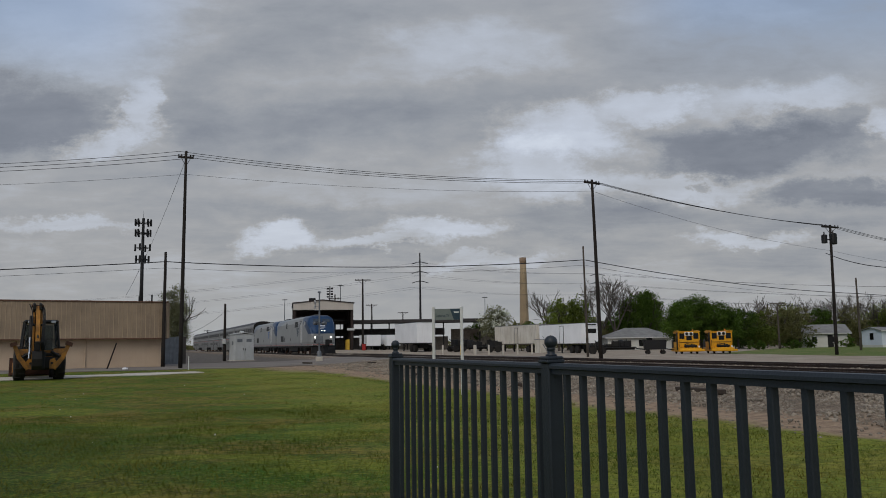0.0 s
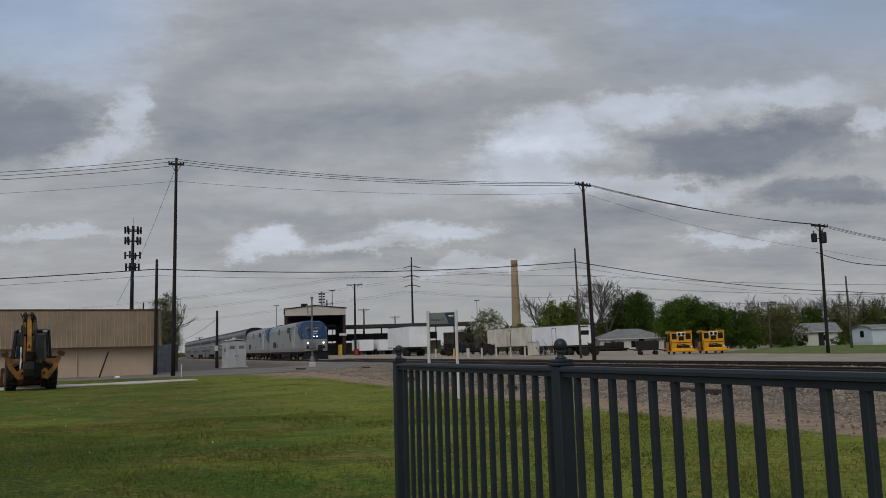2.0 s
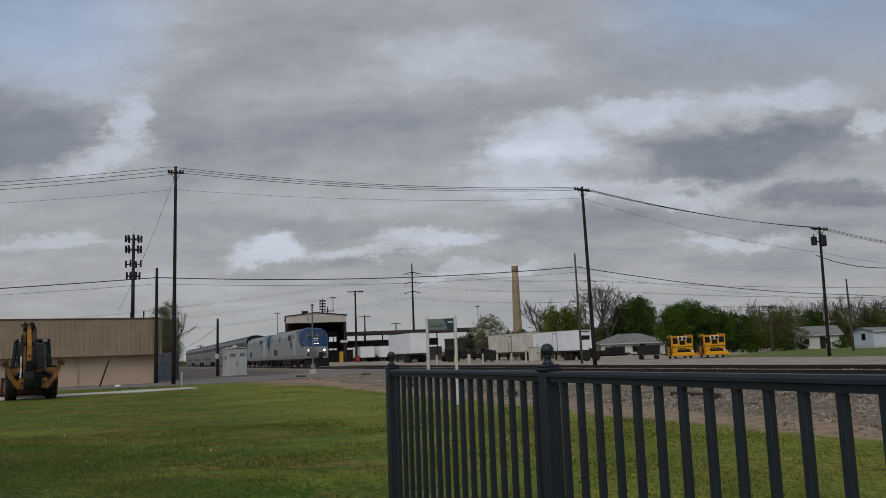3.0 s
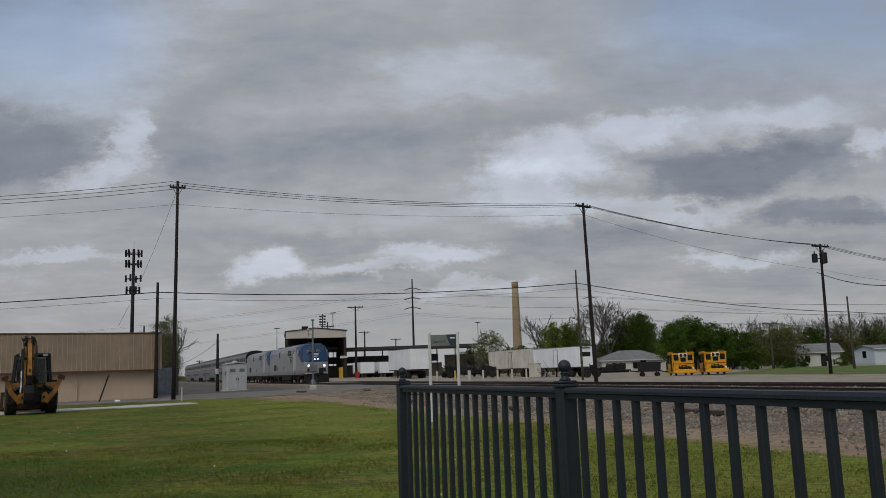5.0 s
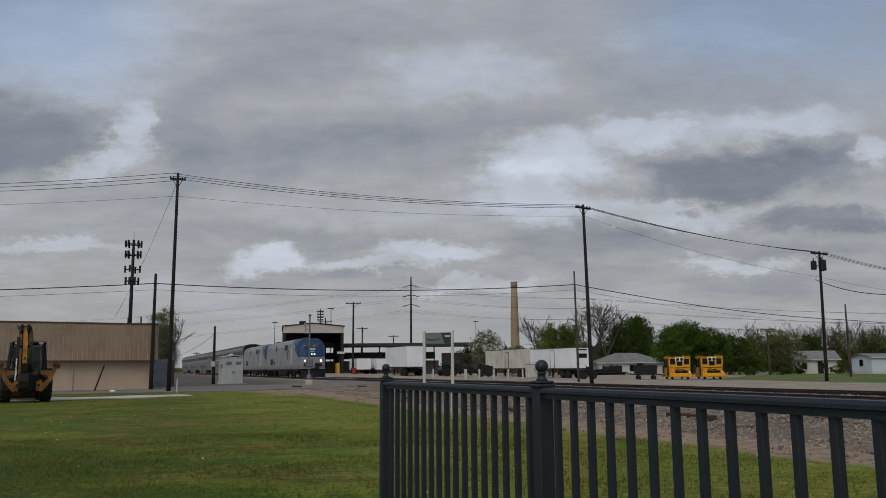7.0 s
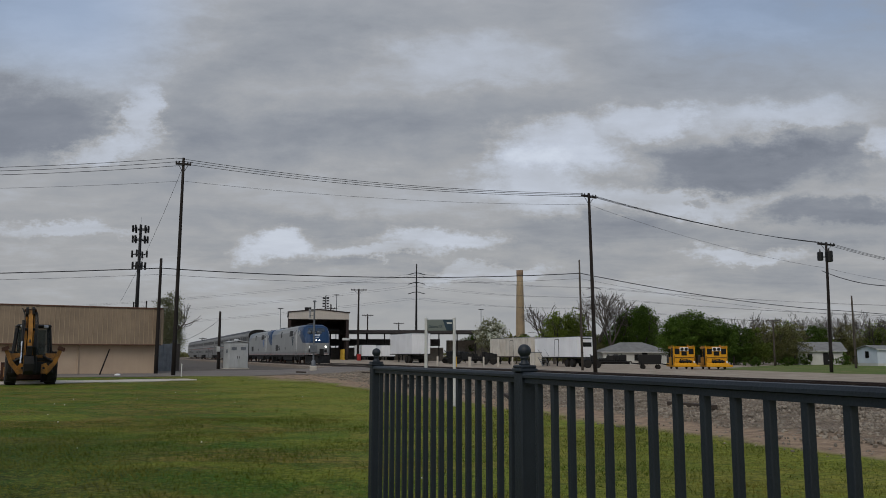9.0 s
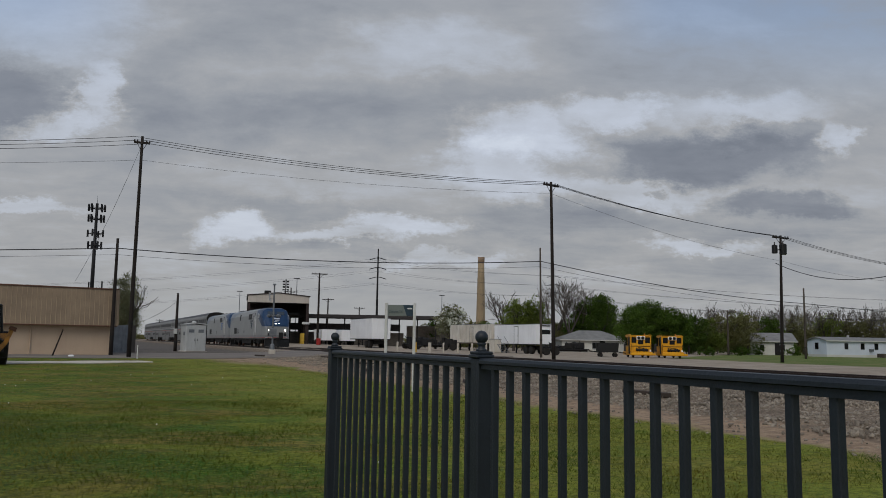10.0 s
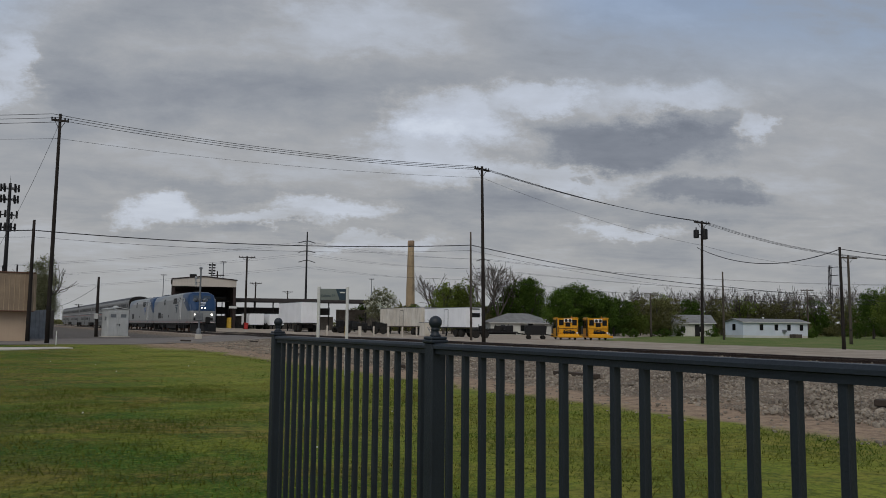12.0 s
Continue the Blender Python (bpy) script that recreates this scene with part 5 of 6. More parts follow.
def passenger_car(front_u, label, first, lounge):
    x, y = xy(front_u, 19.7)
    c = root("passenger_car", x, y, TRACK + 180, 0.58, label, "railway car", "double-deck passenger cars")
    LEN = 25.6
    sec = [(1.54, 0.95), (1.55, 4.05), (1.42, 4.42), (1.1, 4.72), (0.6, 4.88), (0, 4.93)]
    ring = [(-a, b) for a, b in sec] + [(a, b) for a, b in sec[-2::-1]]
    body = part("body", loft([[(-0.05, *p) for p in ring], [(-LEN, *p) for p in ring]]), M_STAINLESS, c, "fluted stainless double-deck body")
    rsec = [p for p in ring if p[1] > 4.3]
    rr = [(a * 1.004, b + 0.012) for a, b in rsec] + [(a, b - 0.03) for a, b in rsec[::-1]]
    part("roof", loft([[(-0.04, *p) for p in rr], [(-LEN - 0.01, *p) for p in rr]]), M_CARROOF, c)
    part("end_door", box((-0.02, 0, 3.2), (0.06, 0.9, 2.0), bevel=0.02), M_BLACK, c)
    part("end_diaphragm", box((0.06, 0, 3.1), (0.3, 1.5, 2.6), bevel=0.1), M_BLACK, c)
    if first:
        part("end_hood", loft([[(0.03, *p) for p in ring], [(-0.35, *p) for p in ring]]), M_UNDER, c, "dark grimy car end")
    part("skirt", box((-LEN / 2, 0, 0.66), (14.4, 3.0, 0.58), bevel=0.03), M_STAINLESS, c)
    for s in (-1, 1):
        up = 14 if lounge else 11
        for k in range(up):
            w = 1.35 if lounge else (1.7 if k % 3 else 1.2)
            px = -1.9 - k * (LEN - 3.8) / (up - 1)
            part("upper_window", box((px, s * 1.545, 3.55), (w, 0.03, 0.62), bevel=0.02), M_CARWIN, body)
        for k, px in enumerate((-6.5, -7.6, -9.4, -11.0, -15.5, -17.0, -18.6, -20.0)):
            part("lower_window", box((px, s * 1.542, 1.75), (0.8 if k % 3 else 1.1, 0.03, 0.55), bevel=0.02), M_CARWIN, body)
        part("door", box((-13.0, s * 1.545, 1.45), (0.85, 0.03, 1.9), bevel=0.02), M_CARROOF, body)
        for zz, hh, mt in ((2.62, 0.10, M_SIGNB), (2.46, 0.05, M_REDP), (2.78, 0.05, M_WPOST)):
            part("stripe", box((-LEN / 2, s * 1.552, zz), (LEN - 0.2, 0.012, hh)), mt, body)
        for zz in (1.05, 1.2, 4.0):
            part("flute", box((-LEN / 2, s * 1.55, zz), (LEN - 0.2, 0.03, 0.03)), M_STAINLESS, body)
        part("vent_grille", box((-3.4, s * 1.545, 1.6), (0.9, 0.03, 0.9)), M_DARKST, body)
    truck(c, -3.0, 2, 2.6, 0.46)
    truck(c, -LEN + 3.0, 2, 2.6, 0.46)
    part("underfloor_box", box((-LEN / 2, 0, 0.35), (9, 2.2, 0.25), bevel=0.03), M_UNDER, c)
    return c


NOSE_U = 87.2
locomotive(NOSE_U, "silver diesel locomotive with blue nose and lit headlights", M_SIGNB, "136")
locomotive(NOSE_U + 21.1, "second silver diesel locomotive with blue cab", mat("pale_blue_emblem", srgb(86, 118, 170), None, 0.5))
for k in range(5):
    passenger_car(NOSE_U + 42.3 + k * 25.9, "stainless double-deck passenger car with dark windows", k == 0, k == 2)


# ---- open servicing shed ----
def shed():
    sx, sy = -18.0, 120.3
    s = root("service_shed", sx, sy, 101, None, "open-ended dark steel locomotive servicing shed", "shed")
    W2, H, AP, DP = 4.45, 7.0, 7.45, 17.0
    part("roof", slab([(-W2 - 0.15, H), (0, AP), (W2 + 0.15, H), (W2 + 0.15, H + 0.12), (0, AP + 0.12), (-W2 - 0.15, H + 0.12)], -0.2, DP, "x"), M_SHEDW, s)
    part("fascia", slab([(-W2, H - 0.98), (W2, H - 0.98), (W2, H - 0.02), (0, AP - 0.03), (-W2, H - 0.02)], -0.08, 0.0, "x"), M_SHEDF, s, "pale gable panel")
    part("wall", box((DP / 2, -W2 + 0.06, H / 2 - 0.1), (DP, 0.12, H), bevel=0.0), M_SHEDW, s)
    part("back_panel", slab([(-W2, H - 2.3), (W2, H - 2.3), (W2, H - 0.02), (0, AP - 0.03), (-W2, H - 0.02)], DP - 0.1, DP, "x"), M_SHEDW, s)
    for px in (0.15, 4.2, 8.4, 12.6, 16.8):
        for py in (-W2 + 0.25, W2 - 0.2):
            part("column", box((px, py, H / 2 - 0.1), (0.28, 0.28, H)), M_SHEDW, s)
        tr = bmesh.new()
        rod((px, -W2, H - 0.9), (px, W2, H - 0.9), 0.09, seg=5, bm=tr)
        for k in range(6):
            y0 = -W2 + k * W2 / 3
            rod((px, y0, H - 0.9), (px, y0 + W2 / 6, H + 0.05), 0.05, seg=4, bm=tr)
        part("truss", tr, M_SHEDW, s)
    part("overhead_duct", rod((2, 1.5, 4.6), (14, 1.5, 4.6), 0.45, seg=10), M_DARKST, s)
    part("crossover_duct", rod((2.2, -3.2, 4.5), (2.2, 4.2, 4.5), 0.28, seg=10), M_DARKST, s)
    part("roof_fan", box((5, 1.5, AP + 0.3), (1.0, 1.0, 0.6), bevel=0.05), M_DARKST, s)
    mast = part("floodlight_mast", rod((3, -1.1, AP), (3, -1.1, AP + 2.3), 0.08, seg=6), M_DARKST, s)
    for k in range(4):
        for d in (-0.3, 0.3):
            part("floodlight", box((3 + 0.2 * d, -1.1 + d, AP + 0.7 + 0.42 * k), (0.25, 0.36, 0.2 + 0.06 * (k % 2)), (0, 0, 25 * d), 0.04), M_DARKST, mast)
    for px in (-0.4, 2.0):
        part("bollard", rod((px, W2 - 0.1, -0.1), (px, W2 - 0.1, 1.5), 0.16, seg=10), M_SAFETY, s)
    for k in range(5):
        part("bollard", rod((-0.3 + k * 1.3, -W2 + 0.7, -0.1), (-0.3 + k * 1.3, -W2 + 0.7, 1.6), 0.15, seg=10), M_SAFETY, s)
    part("sign_panel", box((-0.1, -W2 + 0.4, 3.1), (0.05, 1.1, 0.35)), M_WPOST, s)
    g = root("parked_switcher", *xy(126.5, 22.9 + 3.6), heading=TRACK + 180, label="small brown locomotive parked inside the shed", category="locomotive")
    part("hood", box((-3, 0, 1.9), (5.4, 1.7, 1.7), bevel=0.08), M_RUST, g)
    part("frame", box((-3, 0, 0.95), (6.6, 2.4, 0.3), bevel=0.03), M_DARKST, g)
    cabn = part("cab", box((-4.6, 0, 2.3), (1.8, 2.2, 2.6), bevel=0.06), M_RUST, g)
    for sy_ in (-0.6, 0.6):
        part("window", box((-3.69, sy_, 3.0), (0.03, 0.6, 0.6)), M_GLASS, cabn)
    part("warning_panel", box((-0.28, 0, 1.5), (0.03, 1.0, 0.5)), M_SAFETY, g)
    for k in range(4):
        for sy_ in (-0.75, 0.75):
            bm = lathe([(0.45, -0.06), (0.45, 0.06)], 14)
            bmesh.ops.transform(bm, matrix=Matrix.Translation((-1 - 1.3 * k, sy_, 0.45)) @ pose(0, 0, 0, 90), verts=bm.verts)
            part("wheel", bm, M_RUST, g)
    part("handrail", rod((0.25, -1.0, 2.0), (0.25, 1.0, 2.0), 0.03, seg=5), M_WPOST, g)
    part("deck_edge", box((0.3, 0, 1.0), (0.06, 2.4, 0.35)), M_WPOST, g)


shed()
rd = root("red_barrel", *xy(110.5, 30.8), label="red steel barrel beside the shed", category="barrel")
part("drum", lathe([(0.28, 0), (0.3, 0.03), (0.29, 0.42), (0.31, 0.45), (0.29, 0.48), (0.3, 0.88), (0.26, 0.9)], 14), M_REDP, rd)

# long dark platform canopy behind the yard
cn = root("yard_canopy", -6.5, 131.0, -1.5, 0.5, "long low dark platform canopy across the yard", "canopy")
part("roof", box((2.0, 0, 4.75), (28.0, 5.0, 0.55), bevel=0.05), M_DARKROOF, cn)
part("panel_wall", box((-3.0, 1.0, 3.1), (19.0, 0.2, 1.1)), M_DARKROOF, cn)
for k in range(10):
    part("post", box((-11 + k * 2.9, -1.5, 2.2), (0.18, 0.18, 4.8)), M_DARKST, cn)
part("back_wall", box((12.0, 3.0, 1.9), (9.0, 0.3, 3.2)), M_WALLG, cn)
part("low_wall", box((-3.0, 3.5, 1.2), (20.0, 0.3, 2.2)), M_WALLG, cn)
lw = root("yard_railing", -28.5, 150.0, 8, None, "low steel pipe railing along the yard", "railing")
for zz, rr in ((2.5, 0.10), (1.5, 0.07)):
    part("rail_pipe", rod((-6, 0, zz), (8, 0, zz), rr, seg=6), M_DARKST, lw)
for k in range(7):
    part("post", rod((-6 + k * 2.33, 0, -0.2), (-6 + k * 2.33, 0, 2.55), 0.09, seg=6), M_RUST, lw)


def yard_shed(x, y, w, h, material, label):
    s = root("yard_shed", x, y, 6, None, label, "shed", "low yard sheds")
    wl_ = part("wall", box((0, 0, h / 2 - 0.1), (w, 4, h + 0.2), bevel=0.03), material, s)
    part("roof", slab([(-w / 2 - 0.2, h), (w / 2 + 0.2, h), (w / 2 + 0.2, h + 0.14), (-w / 2 - 0.2, h + 0.14)], -2.2, 2.2, "y"), M_ROOF, s)
    part("door", box((w * 0.2, -2.01, 1.1), (1.6, 0.05, 2.2), bevel=0.01), M_DARKST, wl_)


yard_shed(-41.0, 186.0, 7.5, 4.3, M_CAB, "grey flat-roofed storage shed in the rail yard")
yard_shed(-33.5, 190.0, 5.0, 3.6, M_HOUSE, "pale storage shed in the rail yard")
yard_shed(-47.0, 205.0, 6.0, 3.0, M_STAIN, "stained pale storage shed in the rail yard")
cr_ = root("orange_loader", -31.0, 146.0, 10, None, "small orange yard machine behind the tracks", "machine")
part("body", box((0, 0, 0.8), (2.2, 1.2, 0.7), bevel=0.06), M_ORANGE, cr_)
part("hood", box((-0.6, 0, 1.35), (0.9, 1.1, 0.5), bevel=0.08), M_ORANGE, cr_)
for sx in (-0.7, 0.7):
    for sy in (-0.55, 0.55):
        wheel(cr_, (sx, sy, 0.38), 0.38, 0.25, tread=False, seg=12)


# ---- trailers and yard machines ----
def box_trailer(u0, n0, ln, ht, material, label, group, window=False, door=False, ribs=True, floor=1.15, wdt=2.5):
    """A van trailer along the track; its near end is at u0."""
    x, y = xy(u0, n0)
    t = root("box_trailer", x, y, TRACK, None, label, "trailer", group)
    b = part("body", box((ln / 2, 0, floor + (ht - floor) / 2), (ln, wdt, ht - floor), bevel=0.035), material, t)
    part("floor_rail", box((ln / 2, 0, floor - 0.04), (ln, wdt * 0.98, 0.1)), M_DARKST, t)
    part("roof_rail", box((ln / 2, 0, ht + 0.02), (ln + 0.03, wdt + 0.03, 0.05), bevel=0.01), M_STEELG, t)
    if ribs:
        for k in range(int(ln / 1.2)):
            part("rib", box((0.6 + k * 1.2, wdt / 2 + 0.012, floor + (ht - floor) / 2), (0.05, 0.03, ht - floor - 0.15)), material, b)
    if window:
        part("window", box((-0.012, -0.1, floor + (ht - floor) * 0.62), (0.03, 1.15, 0.5), bevel=0.01), M_GLASS, b)
        part("awning_bar", box((-0.03, -0.1, floor + (ht - floor) * 0.93), (0.06, 1.1, 0.12)), M_DARKST, b)
    if door:
        d = part("side_door", box((ln * 0.45, wdt / 2 + 0.015, floor + 1.05), (0.9, 0.04, 2.0), bevel=0.02), material, b)
        part("door_shadow_gap", box((ln * 0.45, wdt / 2 + 0.03, floor + 2.08), (0.9, 0.03, 0.06)), M_DARKST, d)
        part("door_trim", box((ln * 0.45 - 0.48, wdt / 2 + 0.03, floor + 1.05), (0.06, 0.03, 2.1)), M_DARKST, d)
        part("door_trim", box((ln * 0.45 + 0.48, wdt / 2 + 0.03, floor + 1.05), (0.04, 0.03, 2.0)), M_STEELG, d)
    for wx in (1.4, 2.6):
        for sy in (-0.95, 0.95):
            wheel(t, (wx, sy, 0.46), 0.46, 0.45, tread=False, rim_mat=M_STEELG, seg=14)
    part("axle_frame", box((2.0, 0, 0.75), (2.6, 1.2, 0.5)), M_UNDER, t)
    for sy in (-0.7, 0.7):
        part("landing_leg", box((ln - 2.2, sy, 0.5), (0.14, 0.14, 1.1)), M_DARKST, t)
        part("leg_brace", rod((ln - 2.2, sy, 0.3), (ln - 3.2, sy, 1.05), 0.04, seg=5), M_DARKST, t)
    return t


box_trailer(80.2, 49.2, 10.2, 3.45, M_WHITE, "white box trailer with a dark end window", "parked trailers", window=True, door=True, ribs=False)
box_trailer(90.9, 49.0, 12.4, 3.55, M_STAIN, "rust-streaked white box trailer", "parked trailers", door=True)
box_trailer(97.0, 35.2, 9.0, 3.75, M_WHITE, "clean white box trailer on its landing legs", "parked trailers", ribs=False)
box_trailer(113.0, 33.0, 4.2, 2.2, M_WHITE, "small white enclosed trailer", "parked trailers", ribs=False, floor=0.6, wdt=2.1)
box_trailer(112.5, 35.8, 4.2, 2.2, M_WHITE, "small white enclosed trailer", "parked trailers", ribs=False, floor=0.6, wdt=2.1)
stp = root("metal_steps", *xy(84.8, 46.5), heading=TRACK, label="steel steps to a trailer door", category="steps")
for k in range(5):
    part("tread", box((0.28 * k, 0, 0.2 + 0.2 * k), (0.3, 0.9, 0.04)), M_STEELG, stp)
for sy in (-0.45, 0.45):
    part("stringer", rod((-0.1, sy, 0.05), (1.2, sy, 1.05), 0.04, seg=5), M_STEELG, stp)
    part("handrail", rod((-0.1, sy, 1.0), (1.2, sy, 2.0), 0.025, seg=5), M_STEELG, stp)
ac = root("white_cabinet", *xy(87.6, 46.6), heading=TRACK, label="white utility cabinet beside a trailer", category="cabinet")
part("body", box((0, 0, 0.8), (1.4, 0.9, 1.6), bevel=0.03), M_STAIN, ac)
part("lid", box((0, 0, 1.62), (1.46, 0.96, 0.06), bevel=0.01), M_STEELG, ac)

rw = root("bumper_rail", 6.35, 88.0, 3, None, "low pale timber barrier rail on posts", "barrier")
part("beam", box((1.6, 0, 1.06), (3.5, 0.14, 0.09), bevel=0.01), M_POLE2, rw)
for k in range(5):
    part("post", box((-3.14 + k * 1.57, 0, 0.5), (0.17, 0.17, 1.15), bevel=0.01), M_CONC, rw)
for k, (px_, py_) in enumerate(((1.75, 86.5), (3.3, 86.5), (-0.2, 88.0))):
    yb_ = root("bollard", px_, py_, 0, None, "short cream bollard in the gravel", "bollard", "bollards")
    part("shaft", rod((0, 0, -0.1), (0, 0, 1.05), 0.11, seg=10), M_SAFETY if k == 0 else M_CONC, yb_)


def flatbed(x, y, heading, ln, label, load, spread=1.0):
    f = root("flatbed_trailer", x, y, heading, None, label, "trailer")
    part("deck", box((0, 0, 0.68), (ln, 2.2, 0.14), bevel=0.02), M_BLACK, f)
    part("chassis", box((0, 0, 0.54), (ln * 0.95, 0.9, 0.2)), M_UNDER, f)
    for wx in (-ln * 0.40, -ln * 0.40 + 0.98):
        for sy in (-0.98, 0.98):
            wheel(f, (wx, sy, 0.42), 0.42, 0.3, tread=False, rim_mat=M_DARKST, seg=14)
        part("mudguard", box((wx, -0.98, 0.88), (0.7, 0.28, 0.1), bevel=0.03), M_BLACK, f)
    part("tongue", rod((ln / 2, 0, 0.55), (ln / 2 + 1.4, 0, 0.42), 0.07, seg=6), M_BLACK, f)
    rs = random.Random(int(x * 7))
    for k in range(load):
        px = -ln / 2 + 0.4 + k * (ln - 0.8) * spread / max(1, load - 1)
        h = rs.uniform(0.25, 0.85)
        part("machine_part", box((px, rs.uniform(-0.5, 0.5), 0.75 + h / 2), (rs.uniform(0.4, 0.9), rs.uniform(0.5, 1.4), h), (0, 0, rs.uniform(-20, 20)), 0.05), rs.choice((M_BLACK, M_UNDER, M_DARKST)), f)
        part("pipe", rod((px, -0.6, 0.85), (px + rs.uniform(-0.4, 0.4), 0.6, 0.85 + h), 0.05, seg=6), M_DARKST, f)
    return f


flatbed(17.7, 86.0, -8, 5.0, "long black flatbed trailer loaded with machine parts", 7, 0.9)
flatbed(5.0, 101.0, 175, 4.2, "dark flatbed with rusty track machinery", 7)
flatbed(2.2, 104.0, 20, 3.0, "dark equipment trailer with machinery", 5)
ct = root("tipping_cart", 21.4, 82.6, 174, None, "black steel cart on small wheels", "cart")
part("tub", box((0, 0, 0.5), (2.0, 1.4, 0.06)), M_BLACK, ct)
for sy in (-0.69, 0.69):
    part("tub_side", slab([(-1.08, 1.42), (-0.98, 0.48), (0.98, 0.48), (1.08, 1.42)], sy - 0.03, sy + 0.03, "y"), M_BLACK, ct)
for sx in (-1.03, 1.03):
    part("tub_end", box((sx, 0, 0.95), (0.06, 1.32, 0.92), (0, 6 if sx > 0 else -6, 0)), M_BLACK, ct)
part("rim", box((0, -0.74, 1.42), (2.2, 0.06, 0.07), bevel=0.01), M_DARKST, ct)
for px in (-0.5, 0.0, 0.5):
    part("rib", box((px, -0.735, 0.95), (0.06, 0.04, 0.9)), M_DARKST, ct)
for sx in (-0.78, 0.72):
    for sy in (-0.55, 0.55):
        part("strut", box((sx, sy, 0.36), (0.09, 0.09, 0.3)), M_DARKST, ct)
        wheel(ct, (sx, sy, 0.21), 0.21, 0.12, tread=False, rim_mat=M_DARKST, seg=12)
part("tow_bar", rod((-1.0, 0, 0.55), (-1.9, 0, 0.4), 0.05, seg=6), M_BLACK, ct)


def track_machine(x, y, heading):
    m = root("track_machine", x, y, heading, None, "yellow rail maintenance machine with dark cab windows", "track machine", "yellow track machines")
    # local +x towards the viewer
    part("chassis", box((-1.4, 0, 0.42), (4.4, 2.1, 0.36), bevel=0.03), M_YEL, m)
    b = part("cab", box((-1.0, 0, 1.38), (2.4, 2.12, 1.58), bevel=0.06), M_YEL, m)
    part("roof", box((-1.0, 0, 2.20), (2.5, 2.2, 0.08), bevel=0.02), M_YEL, b)
    for sy in (-0.68, 0.68):
        part("window", box((0.212, sy, 1.77), (0.03, 0.48, 0.56), bevel=0.01), M_GLASS, b)
    part("window", box((0.212, 0, 1.56), (0.03, 0.52, 0.4), bevel=0.01), M_GLASS, b)
    lp = part("lamp_panel", box((0.235, 0, 1.98), (0.07, 0.84, 0.36), bevel=0.03), M_WHITE, b)
    for sy in (-0.2, 0.2):
        part("work_lamp", rod((0.26, sy, 1.98), (0.32, sy, 1.98), 0.155, seg=16), M_BLACK, lp)
    for px in (-0.2, -0.85, -1.5, -1.95):
        for sy in (-1.07, 1.07):
            part("side_window", box((px, sy, 1.62), (0.42, 0.03, 0.85), bevel=0.01), M_GLASS, b)
    part("door", box((-0.85, 1.075, 0.9), (0.7, 0.02, 0.5), bevel=0.01), M_YEL, b)
    part("work_head", box((0.36, 0.1, 0.78), (0.3, 1.25, 0.2), (0, 0, 4), 0.05), M_BLACK, m)
    for sy, h_ in ((-0.42, 0.32), (-0.2, 0.2), (0.22, 0.36), (0.5, 0.22)):
        part("ram", rod((0.36, sy, 0.8 + h_ * 0.6), (0.44, sy + 0.06, 0.55), 0.065, seg=8), M_DARKST, m)
    part("hose", rod((0.3, -0.3, 1.05), (0.4, 0.45, 0.9), 0.03, seg=6), M_BLACK, m)
    for sy in (-0.98, 0.98):
        part("front_post", box((0.225, sy, 1.55), (0.05, 0.10, 1.2), bevel=0.01), M_YEL, b)
        part("grab_rail", rod((0.30, sy, 0.75), (0.30, sy, 1.35), 0.02, seg=6), M_BLACK, b)
    part("sill_strip", box((0.225, 0, 1.16), (0.03, 1.9, 0.05)), M_BLACK, b)
    part("side_door_frame", box((-0.2, -1.09, 1.25), (0.55, 0.03, 1.7), bevel=0.01), M_BLACK, b)
    for sy in (-0.95, -0.35, 0.4, 0.95):
        part("tool_arm", rod((0.55, sy, 0.5), (0.8, sy + 0.1, 0.3), 0.05, seg=6), M_BLACK, m)
    part("lamp", box((0.35, 0.92, 0.72), (0.14, 0.16, 0.2), bevel=0.03), M_WHITE, m)
    part("bumper", box((0.62, 0.12, 0.36), (0.45, 2.5, 0.2), bevel=0.03), M_YEL, m)
    part("buffer_beam", box((0.45, 0, 0.55), (0.25, 1.9, 0.14), bevel=0.03), M_YEL, m)
    part("engine_deck", box((-2.9, 0, 1.0), (1.4, 2.0, 0.85), bevel=0.06), M_DARKST, m)
    for px in (0.1, -2.6):
        for sy in (-0.75, 0.75):
            bm = lathe([(0.3, -0.07), (0.33, -0.05), (0.33, 0.05), (0.3, 0.07)], 14)
            bmesh.ops.transform(bm, matrix=Matrix.Translation((px, sy, 0.33)) @ pose(0, 0, 0, 90), verts=bm.verts)
            part("wheel", bm, M_DARKST, m)
    for sy in (-1.0, 1.0):
        part("roof_rail", rod((0.15, sy, 2.3), (-2.1, sy, 2.3), 0.025, seg=5), M_YEL, b)
    part("beacon", lathe([(0.06, 2.24), (0.07, 2.28), (0.06, 2.4), (0.02, 2.43)], 10, at=(-0.4, 0.5, 0)), M_ORANGE, b)
    return m


track_machine(24.25, 80.5, -95)
track_machine(27.4, 80.3, -96)


